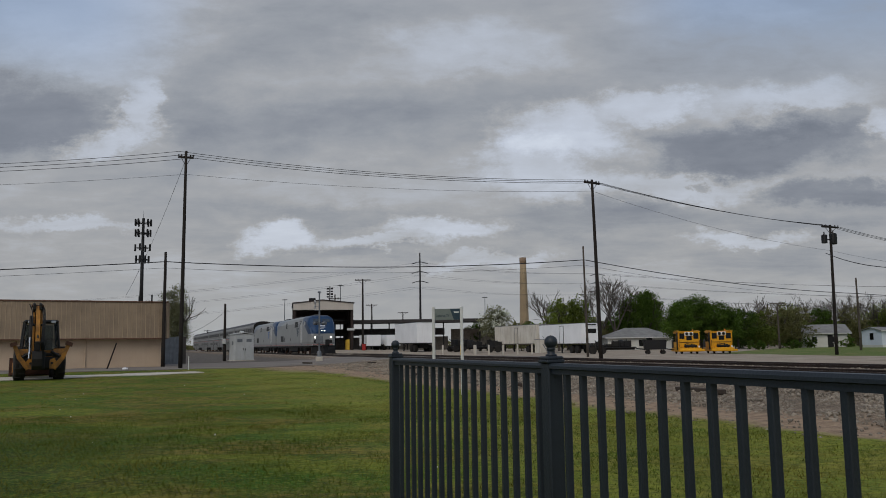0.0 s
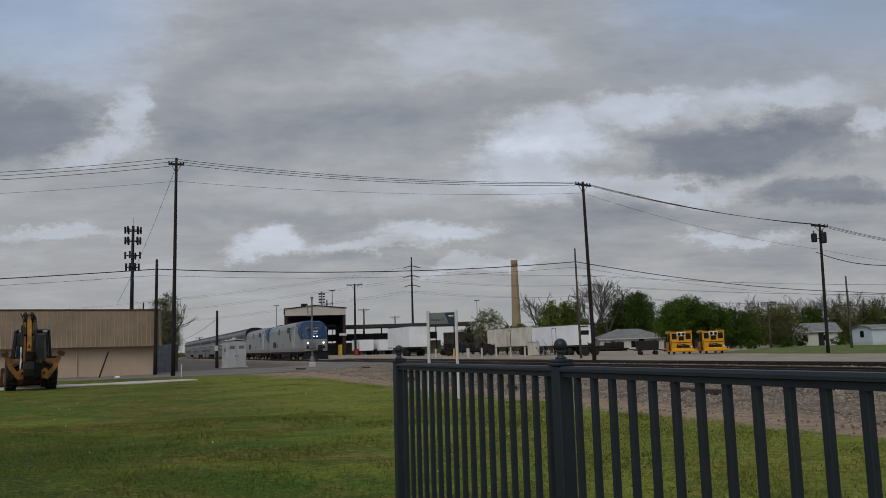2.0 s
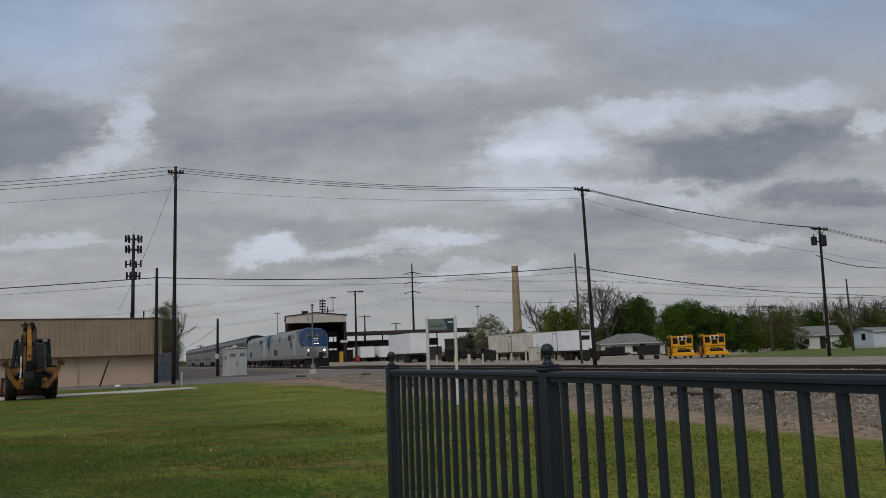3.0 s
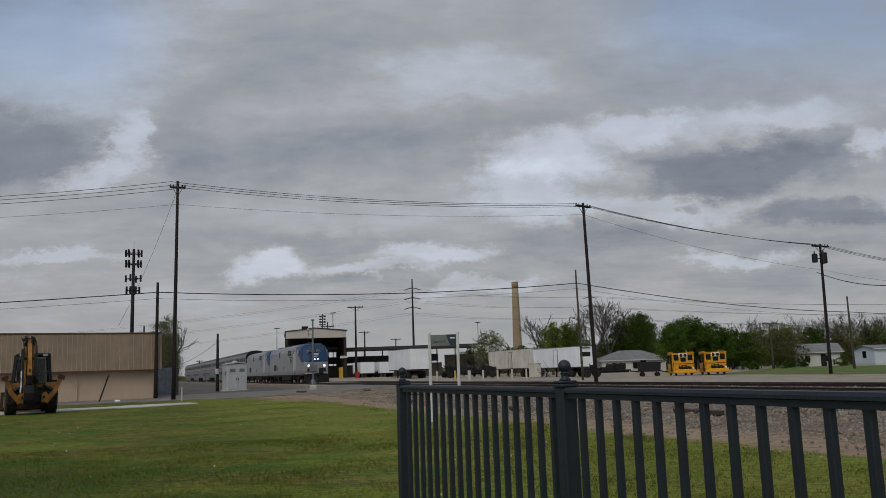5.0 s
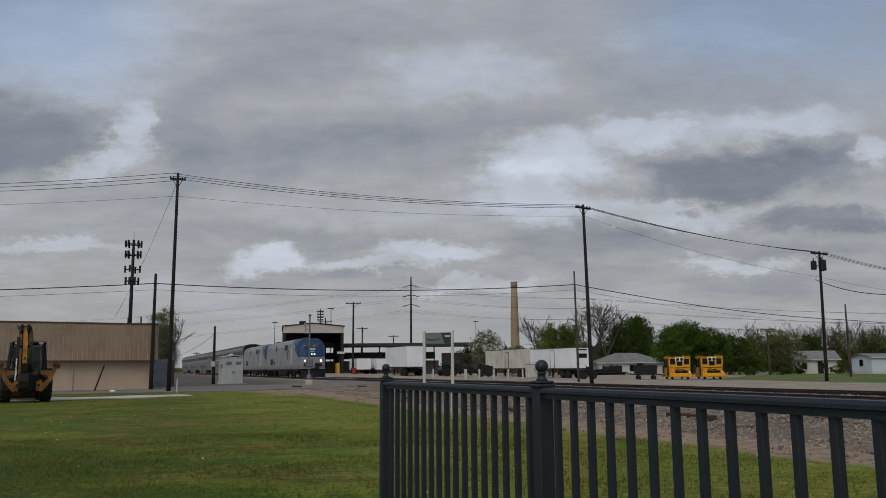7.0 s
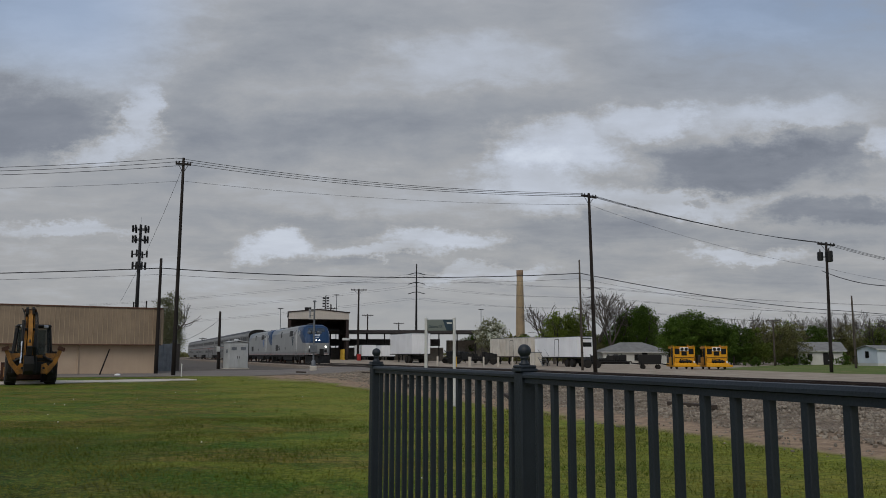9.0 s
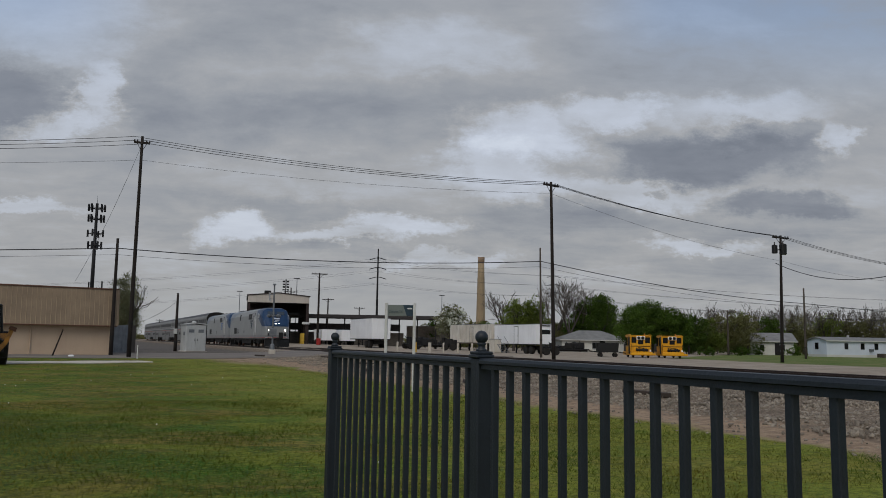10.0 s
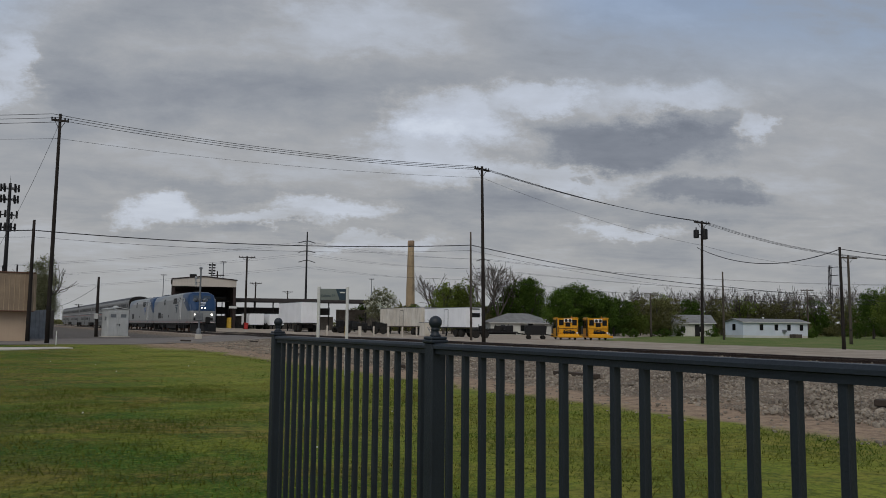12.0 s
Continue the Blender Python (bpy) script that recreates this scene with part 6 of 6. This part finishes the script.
# ---- houses beyond the yard ----
def house(x, y, heading, w, d, wall, roof, label, wall_mat, hip=True, wins=3, category="house"):
    h = root("house", x, y, heading, None, label, category, "houses beyond the yard")
    wl_ = part("wall", box((0, 0, wall / 2 - 0.15), (w, d, wall + 0.3)), wall_mat, h)
    e = 0.45
    bm = bmesh.new()
    hx, hy = w / 2 + e, d / 2 + e
    rx = w / 2 - (d / 2 if hip else -e)
    c = [bm.verts.new(p) for p in ((-hx, -hy, wall), (hx, -hy, wall), (hx, hy, wall), (-hx, hy, wall))]
    r0, r1 = bm.verts.new((-rx, 0, wall + roof)), bm.verts.new((rx, 0, wall + roof))
    for f in ((c[0], c[1], r1, r0), (c[2], c[3], r0, r1), (c[1], c[2], r1), (c[3], c[0], r0), (c[3], c[2], c[1], c[0])):
        bm.faces.new(f)
    part("roof", bm, M_ROOF, h)
    part("eave_trim", box((0, -hy + 0.02, wall - 0.06), (2 * hx, 0.05, 0.14)), M_WPOST, h)
    for k in range(wins):
        px = -w / 2 + (k + 0.6) * w / (wins + 0.2)
        wn_ = part("window", box((px, -d / 2 - 0.01, wall * 0.55), (0.75, 0.05, 1.0), bevel=0.01), M_GLASS, wl_)
        part("window_frame", box((px, -d / 2 - 0.012, wall * 0.55 + 0.53), (0.9, 0.07, 0.09)), M_WPOST, wn_)
        part("sill", box((px, -d / 2 - 0.03, wall * 0.55 - 0.54), (0.9, 0.12, 0.07)), M_WPOST, wn_)
    part("door", box((w * 0.12, -d / 2 - 0.01, 1.0), (0.9, 0.05, 2.0), bevel=0.01), M_DARKST, wl_)
    return h


house(31.2, 132.0, 0, 10.6, 7.0, 2.0, 1.55, "white bungalow with a grey hipped roof", M_HOUSE)
house(63.5, 137.0, -12, 7.2, 6.5, 2.3, 1.5, "small white house with a pale shingle roof", M_HOUSE, hip=False, wins=2)


def mobile_home():
    h = root("mobile_home", 64.8, 120.0, 8, None, "long pale blue mobile home on a skirt", "mobile home")
    ln, d = 12.2, 4.6
    wl_ = part("wall", box((ln / 2, d / 2, 1.4), (ln, d, 2.1)), M_MOBILE, h)
    part("skirting", box((ln / 2, d / 2, 0.15), (ln - 0.05, d - 0.05, 0.6)), M_HOUSE, h)
    part("roof", slab([(-0.3, 2.42), (d / 2, 2.95), (d + 0.3, 2.42), (d + 0.3, 2.52), (d / 2, 3.06), (-0.3, 2.52)], -0.3, ln + 0.3, "x"), M_ROOF, h)
    part("gable", slab([(0.0, 2.44), (d / 2, 2.93), (d, 2.44)], 0.0, 0.05, "x"), M_MOBILE, h)
    part("eave_trim", box((ln / 2, -0.3, 2.44), (ln + 0.6, 0.05, 0.16)), M_WPOST, h)
    for px in (3.4, 6.2, 8.6, 11.0):
        wn_ = part("window", box((px, -0.012, 1.65), (0.65, 0.05, 0.95), bevel=0.01), M_GLASS, wl_)
        part("window_frame", box((px, -0.02, 2.17), (0.85, 0.05, 0.09)), M_WPOST, wn_)
    part("end_window", box((-0.012, d / 2, 1.65), (0.05, 0.8, 1.0)), M_GLASS, wl_)
    part("air_conditioner", box((7.6, -0.15, 1.1), (0.6, 0.4, 0.4), bevel=0.02), M_STEELG, h)
    part("steps", box((9.2, -0.8, 0.3), (1.2, 1.4, 0.6)), M_POLE2, h)
    part("roof_vent", lathe([(0.15, 2.95), (0.15, 3.2), (0.25, 3.22), (0.05, 3.35)], 10, at=(5.5, d / 2, 0)), M_WPOST, h)


mobile_home()

# far lattice tower
lt = root("lattice_tower", 120.0, 180.0, 0, None, "thin far steel lattice transmission tower", "lattice tower")
bm = bmesh.new()
for k in range(10):
    z0_, z1_ = k * 1.7, (k + 1) * 1.7
    w0_, w1_ = 0.42 - 0.02 * k, 0.42 - 0.02 * (k + 1)
    for sx, sy in ((-1, -1), (1, -1), (1, 1), (-1, 1)):
        rod((sx * w0_, sy * w0_, z0_), (sx * w1_, sy * w1_, z1_), 0.07, seg=4, bm=bm)
    for sy in (-1, 1):
        rod((-w0_, sy * w0_, z0_), (w1_, sy * w1_, z1_), 0.05, seg=4, bm=bm)
part("lattice", bm, M_DARKST, lt)
for z_ in (9.5, 12.0, 14.5, 16.5):
    part("arm", rod((0, 0, z_), (2.2, 0, z_ + 0.2), 0.08, seg=4), M_DARKST, lt)


# ---- trees ----
def crown_mesh(name, rs, lobes, count, size, material, parent, flat=1.0):
    """Many small leaf blades in uneven clumps round the lobes (x, y, z, rx, ry, rz)."""
    m = max(8, count // 26)
    per = count // m
    C = np.array(lobes)[rs.integers(len(lobes), size=m)]
    d = rs.normal(size=(m, 3))
    d /= np.linalg.norm(d, axis=1)[:, None]
    p = C[:, :3] + d * (rs.uniform(0.55, 1.08, size=(m, 1)) ** 0.7) * C[:, 3:]
    cr = rs.uniform(0.35, 1.0, size=m) * 0.32 * C[:, 3:].min(axis=1)
    pts = (p[:, None, :] + rs.normal(size=(m, per, 3)) * cr[:, None, None] * np.array([1, 1, 0.7 * flat])).reshape(-1, 3)
    k = len(pts)
    a = rs.normal(size=(k, 3))
    a /= np.linalg.norm(a, axis=1)[:, None]
    b = np.cross(a, rs.normal(size=(k, 3)))
    b /= np.linalg.norm(b, axis=1)[:, None] + 1e-9
    s = size * rs.uniform(0.5, 1.3, size=(k, 1))
    a, b = a * s, b * s * 0.55
    V = np.stack([pts - a, pts + b, pts + a, pts - b], axis=1).reshape(-1, 3)
    F = np.arange(4 * k).reshape(-1, 4)
    return raw(name, V.tolist(), F.tolist(), material, parent)


def branches(bm, rs, p, d, ln, r, depth, spread, minr=0.012):
    q = p + d * ln
    rod(p, q, r, max(r * 0.68, minr), 6 if depth > 3 else (4 if depth > 1 else 3), bm, False)
    if depth == 0:
        return
    for k in range(2 if depth < 3 or rs.random() < 0.5 else 3):
        t = Vector(rs.normal(size=3)).normalized()
        nd = (d + t * spread + Vector((0, 0, 0.12))).normalized()
        start = p + d * ln * (1.0 if k == 0 else rs.uniform(0.55, 1.0))
        branches(bm, rs, start, nd, ln * rs.uniform(0.62, 0.88), max(r * 0.62, minr), depth - 1, spread, minr)


def leafy_tree(x, y, seed, ht, width, material, label, count=2600, low=0.12, leaf=0.14, lobes=10, twigs=True):
    rs = np.random.default_rng(seed)
    t = root("tree", x, y, float(rs.uniform(0, 360)), None, label, "tree", "trees beyond the yard")
    bm = bmesh.new()
    rod((0, 0, -0.3), (0, 0, ht * 0.3), ht * 0.028, ht * 0.022, 8, bm)
    for k in range(4):
        a = 2 * math.pi * k / 4 + rs.uniform(-0.4, 0.4)
        branches(bm, rs, Vector((0, 0, ht * 0.26)), Vector((math.cos(a) * 0.6, math.sin(a) * 0.6, 0.9)).normalized(), ht * 0.24, ht * 0.014, 3, 0.55, 0.02)
    part("trunk", bm, M_BARK, t, "grey-brown trunk and limbs")
    ls = []
    for k in range(lobes):
        a = rs.uniform(0, 2 * math.pi)
        rr = rs.uniform(0.1, 0.62) * width / 2
        zc = rs.uniform(low + 0.18, 0.80) * ht
        tap = 1.0 - 0.45 * max(0.0, zc / ht - 0.5)
        ls.append((rr * math.cos(a) * tap, rr * math.sin(a) * tap, zc, width * rs.uniform(0.2, 0.33), width * rs.uniform(0.2, 0.33), ht * rs.uniform(0.13, 0.22)))
    ls.append((0, 0, ht * 0.80, width * 0.26, width * 0.26, ht * 0.2))
    ls.append((0, 0, ht * 0.45, width * 0.42, width * 0.42, ht * 0.3))
    crown_mesh("crown", rs, ls, int(count * 4.2), leaf, material, t)
    return t


def bare_tree(x, y, seed, ht, label, depth=6, spread=0.5):
    rs = np.random.default_rng(seed)
    t = root("tree", x, y, float(rs.uniform(0, 360)), None, label, "tree", "trees beyond the yard")
    bm = bmesh.new()
    rod((0, 0, -0.3), (0, 0, ht * 0.22), ht * 0.024, ht * 0.019, 8, bm, False)
    for k in range(4):
        a = 2 * math.pi * k / 4 + rs.uniform(-0.5, 0.5)
        branches(bm, rs, Vector((0, 0, ht * rs.uniform(0.16, 0.23))), Vector((math.cos(a) * 0.45, math.sin(a) * 0.45, 0.95)).normalized(), ht * 0.24, ht * 0.013, depth - 1, spread, 0.022)
    part("branchwork", bm, M_BARK, t, "bare grey twigs")
    return t


def px_at(px, dist):
    """Place at a distance ahead for a bearing given in steps across the first view."""
    return (px - 784) / 1424 * dist, dist


T_D, T_L, T_B = "dense dark green tree beyond the yard", "spring-green tree just in leaf", "olive-brown half-leafed tree beyond the yard"
def wood(rows):
    """A stretch of trees: bearing, distance, height, width, leaf, label, leaves."""
    for px, dist, ht, wd, mt, lb, cnt in rows:
        leafy_tree(*px_at(px, dist), px, ht * 1.06, wd, mt, lb, int(cnt * (0.6 if mt is M_LEAF_B else 1.0)))


wood([(985, 128, 8.0, 4.6, M_LEAF_L, T_L, 2400), (1022, 128, 8.3, 5.2, M_LEAF_L, T_L, 2600), (1000, 140, 6.5, 6.0, M_LEAF_B, T_B, 2000), (1108, 140, 8.6, 5.4, M_LEAF_D, T_D, 3000), (1140, 138, 9.6, 6.0, M_LEAF_D, T_D, 3200), (1160, 150, 7.0, 5.0, M_LEAF_D, T_D, 2000), (1200, 118, 6.6, 6.6, M_LEAF_D, T_D, 3400), (1235, 120, 7.6, 7.4, M_LEAF_D, T_D, 4200), (1268, 118, 6.4, 6.2, M_LEAF_D, T_D, 3400), (1300, 124, 5.8, 6.4, M_LEAF_D, T_D, 2600)])
wood([(1335, 128, 5.4, 6.0, M_LEAF_L, T_L, 2200), (1372, 130, 6.6, 7.0, M_LEAF_B, T_B, 2600), (1408, 132, 6.4, 6.5, M_LEAF_B, T_B, 2400), (1392, 150, 7.2, 7.0, M_LEAF_L, T_L, 2200), (1448, 150, 6.8, 7.0, M_LEAF_D, T_D, 2200), (1500, 152, 7.2, 7.6, M_LEAF_B, T_B, 2200), (1525, 140, 4.4, 4.4, M_LEAF_B, T_B, 1500), (1550, 160, 7.6, 8.0, M_LEAF_L, T_L, 2200), (1600, 158, 6.8, 8.0, M_LEAF_B, T_B, 2200), (1650, 160, 7.6, 8.0, M_LEAF_B, T_B, 2200)])
wood([(1700, 158, 7.2, 8.5, M_LEAF_D, T_D, 2200), (1760, 150, 7.4, 8.0, M_LEAF_B, T_B, 2200), (1820, 120, 7.6, 8.0, M_LEAF_D, T_D, 3000), (1870, 110, 8.0, 8.0, M_LEAF_L, T_L, 3000), (1930, 120, 8.0, 9.0, M_LEAF_D, T_D, 2600), (845, 135, 4.8, 4.0, M_LEAF_D, T_D, 1500), (935, 140, 4.6, 5.0, M_LEAF_D, T_D, 1600), (905, 150, 4.8, 5.0, M_LEAF_B, T_B, 1500), (1052, 142, 5.0, 6.0, M_LEAF_B, T_B, 2000), (1085, 150, 5.6, 6.0, M_LEAF_D, T_D, 2000)])
blossom = leafy_tree(*px_at(872, 122), 77, 6.8, 5.6, M_LEAF_G, "grey-green tree flecked with white blossom", 900, 0.3, 0.15)
crown_mesh("blossom", np.random.default_rng(79), [(0.3, -0.8, 4.6, 2.0, 1.6, 1.5), (-1.2, -0.6, 3.6, 1.2, 1.2, 1.1), (1.4, 0.2, 3.8, 1.2, 1.2, 1.2), (0, 0.9, 5.2, 1.3, 1.2, 1.0)], 1500, 0.14, M_LEAF_W, blossom)
leafy_tree(*px_at(312, 84), 78, 8.0, 3.8, M_LEAF_G, "thin olive tree just coming into leaf", 5200, 0.1, 0.075, 14)
for px, dist, ht in ((968, 145, 9.8), (1060, 140, 10.5), (1085, 138, 11.6), (1112, 142, 10.4), (1318, 140, 7.8), (1440, 165, 9.0), (1480, 165, 9.6), (1530, 170, 9.4), (1580, 170, 9.2), (1640, 172, 9.6), (1700, 170, 9.0), (1755, 165, 10.4), (1800, 165, 10.0), (1345, 150, 8.4), (1400, 155, 8.8), (1465, 150, 8.6), (1510, 160, 9.2), (1555, 158, 8.8), (1610, 160, 9.4), (1670, 158, 9.0), (1725, 160, 9.4)):
    X_, Y_ = px_at(px, dist)
    bare_tree(X_, Y_, px + 5, ht * 1.12, "bare winter tree with fine grey twigs", 6 if px != 1085 else 7)
for k, (px, dist, ht, wd) in enumerate(((1425, 131, 1.6, 2.2), (1490, 131, 1.8, 2.4), (1330, 112, 1.3, 3.0), (1395, 118, 1.2, 2.6), (1690, 124, 1.6, 2.0), (1660, 126, 1.3, 1.6), (1785, 118, 2.6, 3.6))):
    rs = np.random.default_rng(900 + k)
    X_, Y_ = px_at(px, dist)
    sh = root("shrub", X_, Y_, 0, None, "low rounded evergreen shrub near the houses", "shrub", "shrubs")
    crown_mesh("leaves", rs, [(0, 0, ht * 0.5, wd / 2, wd / 2, ht * 0.5), (wd * 0.2, 0, ht * 0.4, wd * 0.3, wd * 0.3, ht * 0.4)], 700, 0.14, M_LEAF_D, sh)
    bm = bmesh.new()
    for a in range(4):
        rod((0, 0, -0.05), (0.3 * math.cos(a * 1.6), 0.3 * math.sin(a * 1.6), ht * 0.6), 0.03, 0.012, 5, bm)
    part("stems", bm, M_BARK, sh)

# undergrowth that closes the gaps between the trees
for k in range(50):
    rs = np.random.default_rng(1200 + k)
    px = 827 + k * 22 + rs.uniform(-10, 10)
    dist = (134 if px < 1060 else 126) + rs.uniform(0, 14) + (22 if px > 1410 or 1050 < px < 1200 else 0)
    ht, wd = rs.uniform(2.2, 3.6) * (1.45 if px < 1120 else 1.0), rs.uniform(3.4, 5.2)
    X_, Y_ = px_at(px, dist)
    mt = (M_LEAF_D, M_LEAF_B, M_LEAF_D, M_LEAF_L)[int(rs.integers(4))] if px > 1290 else (M_LEAF_D, M_LEAF_B, M_LEAF_L, M_LEAF_B)[int(rs.integers(4))]
    sh = root("shrub", X_, Y_, float(rs.uniform(0, 360)), None, "dense scrubby undergrowth between the trees", "shrub", "undergrowth")
    lb_ = [(rs.uniform(-0.3, 0.3) * wd, rs.uniform(-0.3, 0.3) * wd, ht * rs.uniform(0.3, 0.7), wd * 0.3, wd * 0.3, ht * 0.34) for _ in range(5)]
    crown_mesh("leaves", rs, lb_, 3200, 0.11, mt, sh)
    bm = bmesh.new()
    for a in range(5):
        rod((0, 0, -0.1), (0.5 * math.cos(a * 1.3), 0.5 * math.sin(a * 1.3), ht * 0.7), 0.04, 0.015, 5, bm)
    part("stems", bm, M_BARK, sh)

# far wood behind everything, closing the horizon
rs = np.random.default_rng(5)
V, F = [], []
for k in range(9000):
    a = rs.uniform(-0.95, 0.95)
    if -0.50 < a < 0.04:
        hh, dist = 3.2, rs.uniform(420, 470)
    else:
        hh, dist = 8.5, rs.uniform(200, 245)
    c = np.array([math.sin(a) * dist, math.cos(a) * dist, rs.uniform(0, 1) ** 1.4 * hh * (0.75 + 0.5 * noise.noise((a * 22, 0, 0)))])
    for j in range(3):
        p = c + rs.normal(size=3) * (1.1, 1.1, 0.6)
        e, g = rs.normal(size=3), rs.normal(size=3)
        e, g = e / np.linalg.norm(e) * rs.uniform(0.4, 1.0), g / np.linalg.norm(g) * rs.uniform(0.3, 0.7)
        i = len(V)
        V += [tuple(p - e), tuple(p + g), tuple(p + e), tuple(p - g)]
        F.append((i, i + 1, i + 2, i + 3))
tagged(raw("far_woods", V, F, M_LEAF_B), "distant olive-brown woods along the horizon", "woods", kind="stuff")


# ---- grass, flowers, ballast ----
def scatter_blades(name, rs, count, u_rng, n_rng, hgt, wid, material, label, tuft=1):
    u = rs.uniform(*u_rng, count)
    n = rs.uniform(*n_rng, count)
    V, F = np.zeros((count * 3, 3)), []
    keep = 0
    for i in range(count):
        X, Y = xy(u[i], n[i])
        if X * X + Y * Y < 2.2 or noise.noise((X * 0.5, Y * 0.5, 7)) < rs.uniform(-0.55, 0.1):
            continue
        z = height(X, Y) + 0.05 * noise.noise((X * 0.35, Y * 0.35, 0)) - 0.01
        a = rs.uniform(0, 2 * math.pi)
        h = hgt * rs.uniform(0.4, 1.3) * (1 + 0.6 * noise.noise((X * 0.8, Y * 0.8, 2)))
        w = wid * rs.uniform(0.6, 1.4)
        dx, dy = math.cos(a) * w, math.sin(a) * w
        lean = h * rs.uniform(0.8, 2.2) * (1 if rs.random() < 0.5 else -1)
        lx, ly = -math.sin(a) * lean, math.cos(a) * lean
        V[keep * 3:keep * 3 + 3] = ((X - dx, Y - dy, z), (X + dx, Y + dy, z), (X + lx, Y + ly, z + h))
        F.append((keep * 3, keep * 3 + 1, keep * 3 + 2))
        keep += 1
    return tagged(raw(name, V[:keep * 3].tolist(), F, material), label, "grass", kind="stuff")


rs = np.random.default_rng(11)
scatter_blades("lawn_grass", rs, 150000, (5, 20), (-7, 10.2), 0.05, 0.006, M_GRASS, "short patchy green and straw lawn grass")
scatter_blades("lawn_grass", rs, 70000, (20, 52), (-14, 10.2), 0.04, 0.011, M_GRASS, "short patchy green and straw lawn grass")
V, F = [], []
for k in range(900):
    u_, n_ = 3 + 42 * rs.uniform() ** 1.7, rs.uniform(-12, 10.1)
    X_, Y_ = xy(u_, n_)
    if noise.noise((X_ * 0.3, Y_ * 0.3, 9)) < rs.uniform(-0.4, 0.3):
        continue
    z_ = height(X_, Y_) - 0.01
    for s_ in range(11):
        a_, h_, w_ = rs.uniform(0, 6.28), rs.uniform(0.012, 0.03), rs.uniform(0.006, 0.012)
        ox, oy, r_ = rs.normal() * 0.05, rs.normal() * 0.05, rs.uniform(0.02, 0.08)
        i = len(V)
        V += [(X_ + ox - w_, Y_ + oy, z_), (X_ + ox + w_, Y_ + oy + w_, z_), (X_ + ox + r_ * math.cos(a_), Y_ + oy + r_ * math.sin(a_), z_ + h_)]
        F.append((i, i + 1, i + 2))
tagged(raw("grass_tufts", V, F, M_TUFT), "darker clumps of taller weedy grass in the lawn", "grass", kind="stuff")
V, F = [], []
for k in range(110):
    u_, n_ = rs.uniform(8, 45), rs.uniform(-12, 9)
    X_, Y_ = xy(u_, n_)
    if noise.noise((X_ * 0.25, Y_ * 0.25, 4)) < 0.05:
        continue
    z_ = height(X_, Y_) + 0.06
    for s_ in range(2):
        i = len(V)
        r_ = rs.uniform(0.006, 0.013)
        a_ = rs.uniform(0, 3.14)
        V += [(X_ - r_ * math.cos(a_), Y_ - r_ * math.sin(a_), z_ - r_), (X_ + r_ * math.cos(a_), Y_ + r_ * math.sin(a_), z_ - r_), (X_ + r_ * math.cos(a_), Y_ + r_ * math.sin(a_), z_ + r_), (X_ - r_ * math.cos(a_), Y_ - r_ * math.sin(a_), z_ + r_)]
        F.append((i, i + 1, i + 2, i + 3))
tagged(raw("clover_flowers", V, F, M_FLOWER), "scattered small white clover flowers in the lawn", "flowers", kind="stuff")

ico = bmesh.new()
bmesh.ops.create_icosphere(ico, subdivisions=1, radius=1.0)
ICO_V = np.array([v.co[:] for v in ico.verts])
ICO_F = np.array([[v.index for v in f.verts] for f in ico.faces])
ico.free()


def stones(name, rs, count, u_rng, n_rng, r_rng, material, label):
    V, F = [], []
    for k in range(count):
        u = u_rng[0] + (u_rng[1] - u_rng[0]) * rs.uniform() ** 1.4
        n = rs.uniform(*n_rng)
        if 18.9 < n < 20.5 and rs.uniform() < 0.5:
            continue
        X, Y = xy(u, n)
        r = rs.uniform(*r_rng)
        z = height(X, Y) + r * 0.15 + (0.07 * noise.noise((X * 0.9, Y * 0.9, 3)) if n < 16.5 else 0.0)
        vs = ICO_V * rs.uniform(0.6, 1.25, size=(12, 1)) * r * rs.uniform(0.6, 1.2, size=3)
        F.append(ICO_F + len(V) * 12)
        V.append(vs + (X, Y, z))
    return tagged(raw(name, np.concatenate(V).tolist(), np.concatenate(F).tolist(), material), label, "gravel", kind="stuff")


stones("ballast_stones", rs, 20000, (4, 58), (11.7, 18.4), (0.022, 0.058), M_STONE, "loose grey and brown ballast stones along the track")
stones("ballast_stones", rs, 2500, (4, 40), (20.9, 23.0), (0.03, 0.07), M_STONE, "loose grey and brown ballast stones along the track")
stones("dirt_pebbles", rs, 900, (6, 60), (9.8, 12.0), (0.015, 0.04), M_STONE, "scattered pebbles on the bare dirt strip")
for k in range(7):
    u_, n_ = 10 + 8 * k + float(rs.uniform(-2, 2)), float(rs.uniform(12.2, 15))
    X_, Y_ = xy(u_, n_)
    o = root("old_tie", X_, Y_, TRACK + float(rs.uniform(-25, 25)), height(X_, Y_) + 0.04, "broken dark timber lying in the ballast", "timber", "old ties")
    part("timber", box((0, 0, 0.02), (float(rs.uniform(0.7, 1.8)), 0.2, 0.12), (0, 0, 0), 0.015), M_DEBRIS, o)
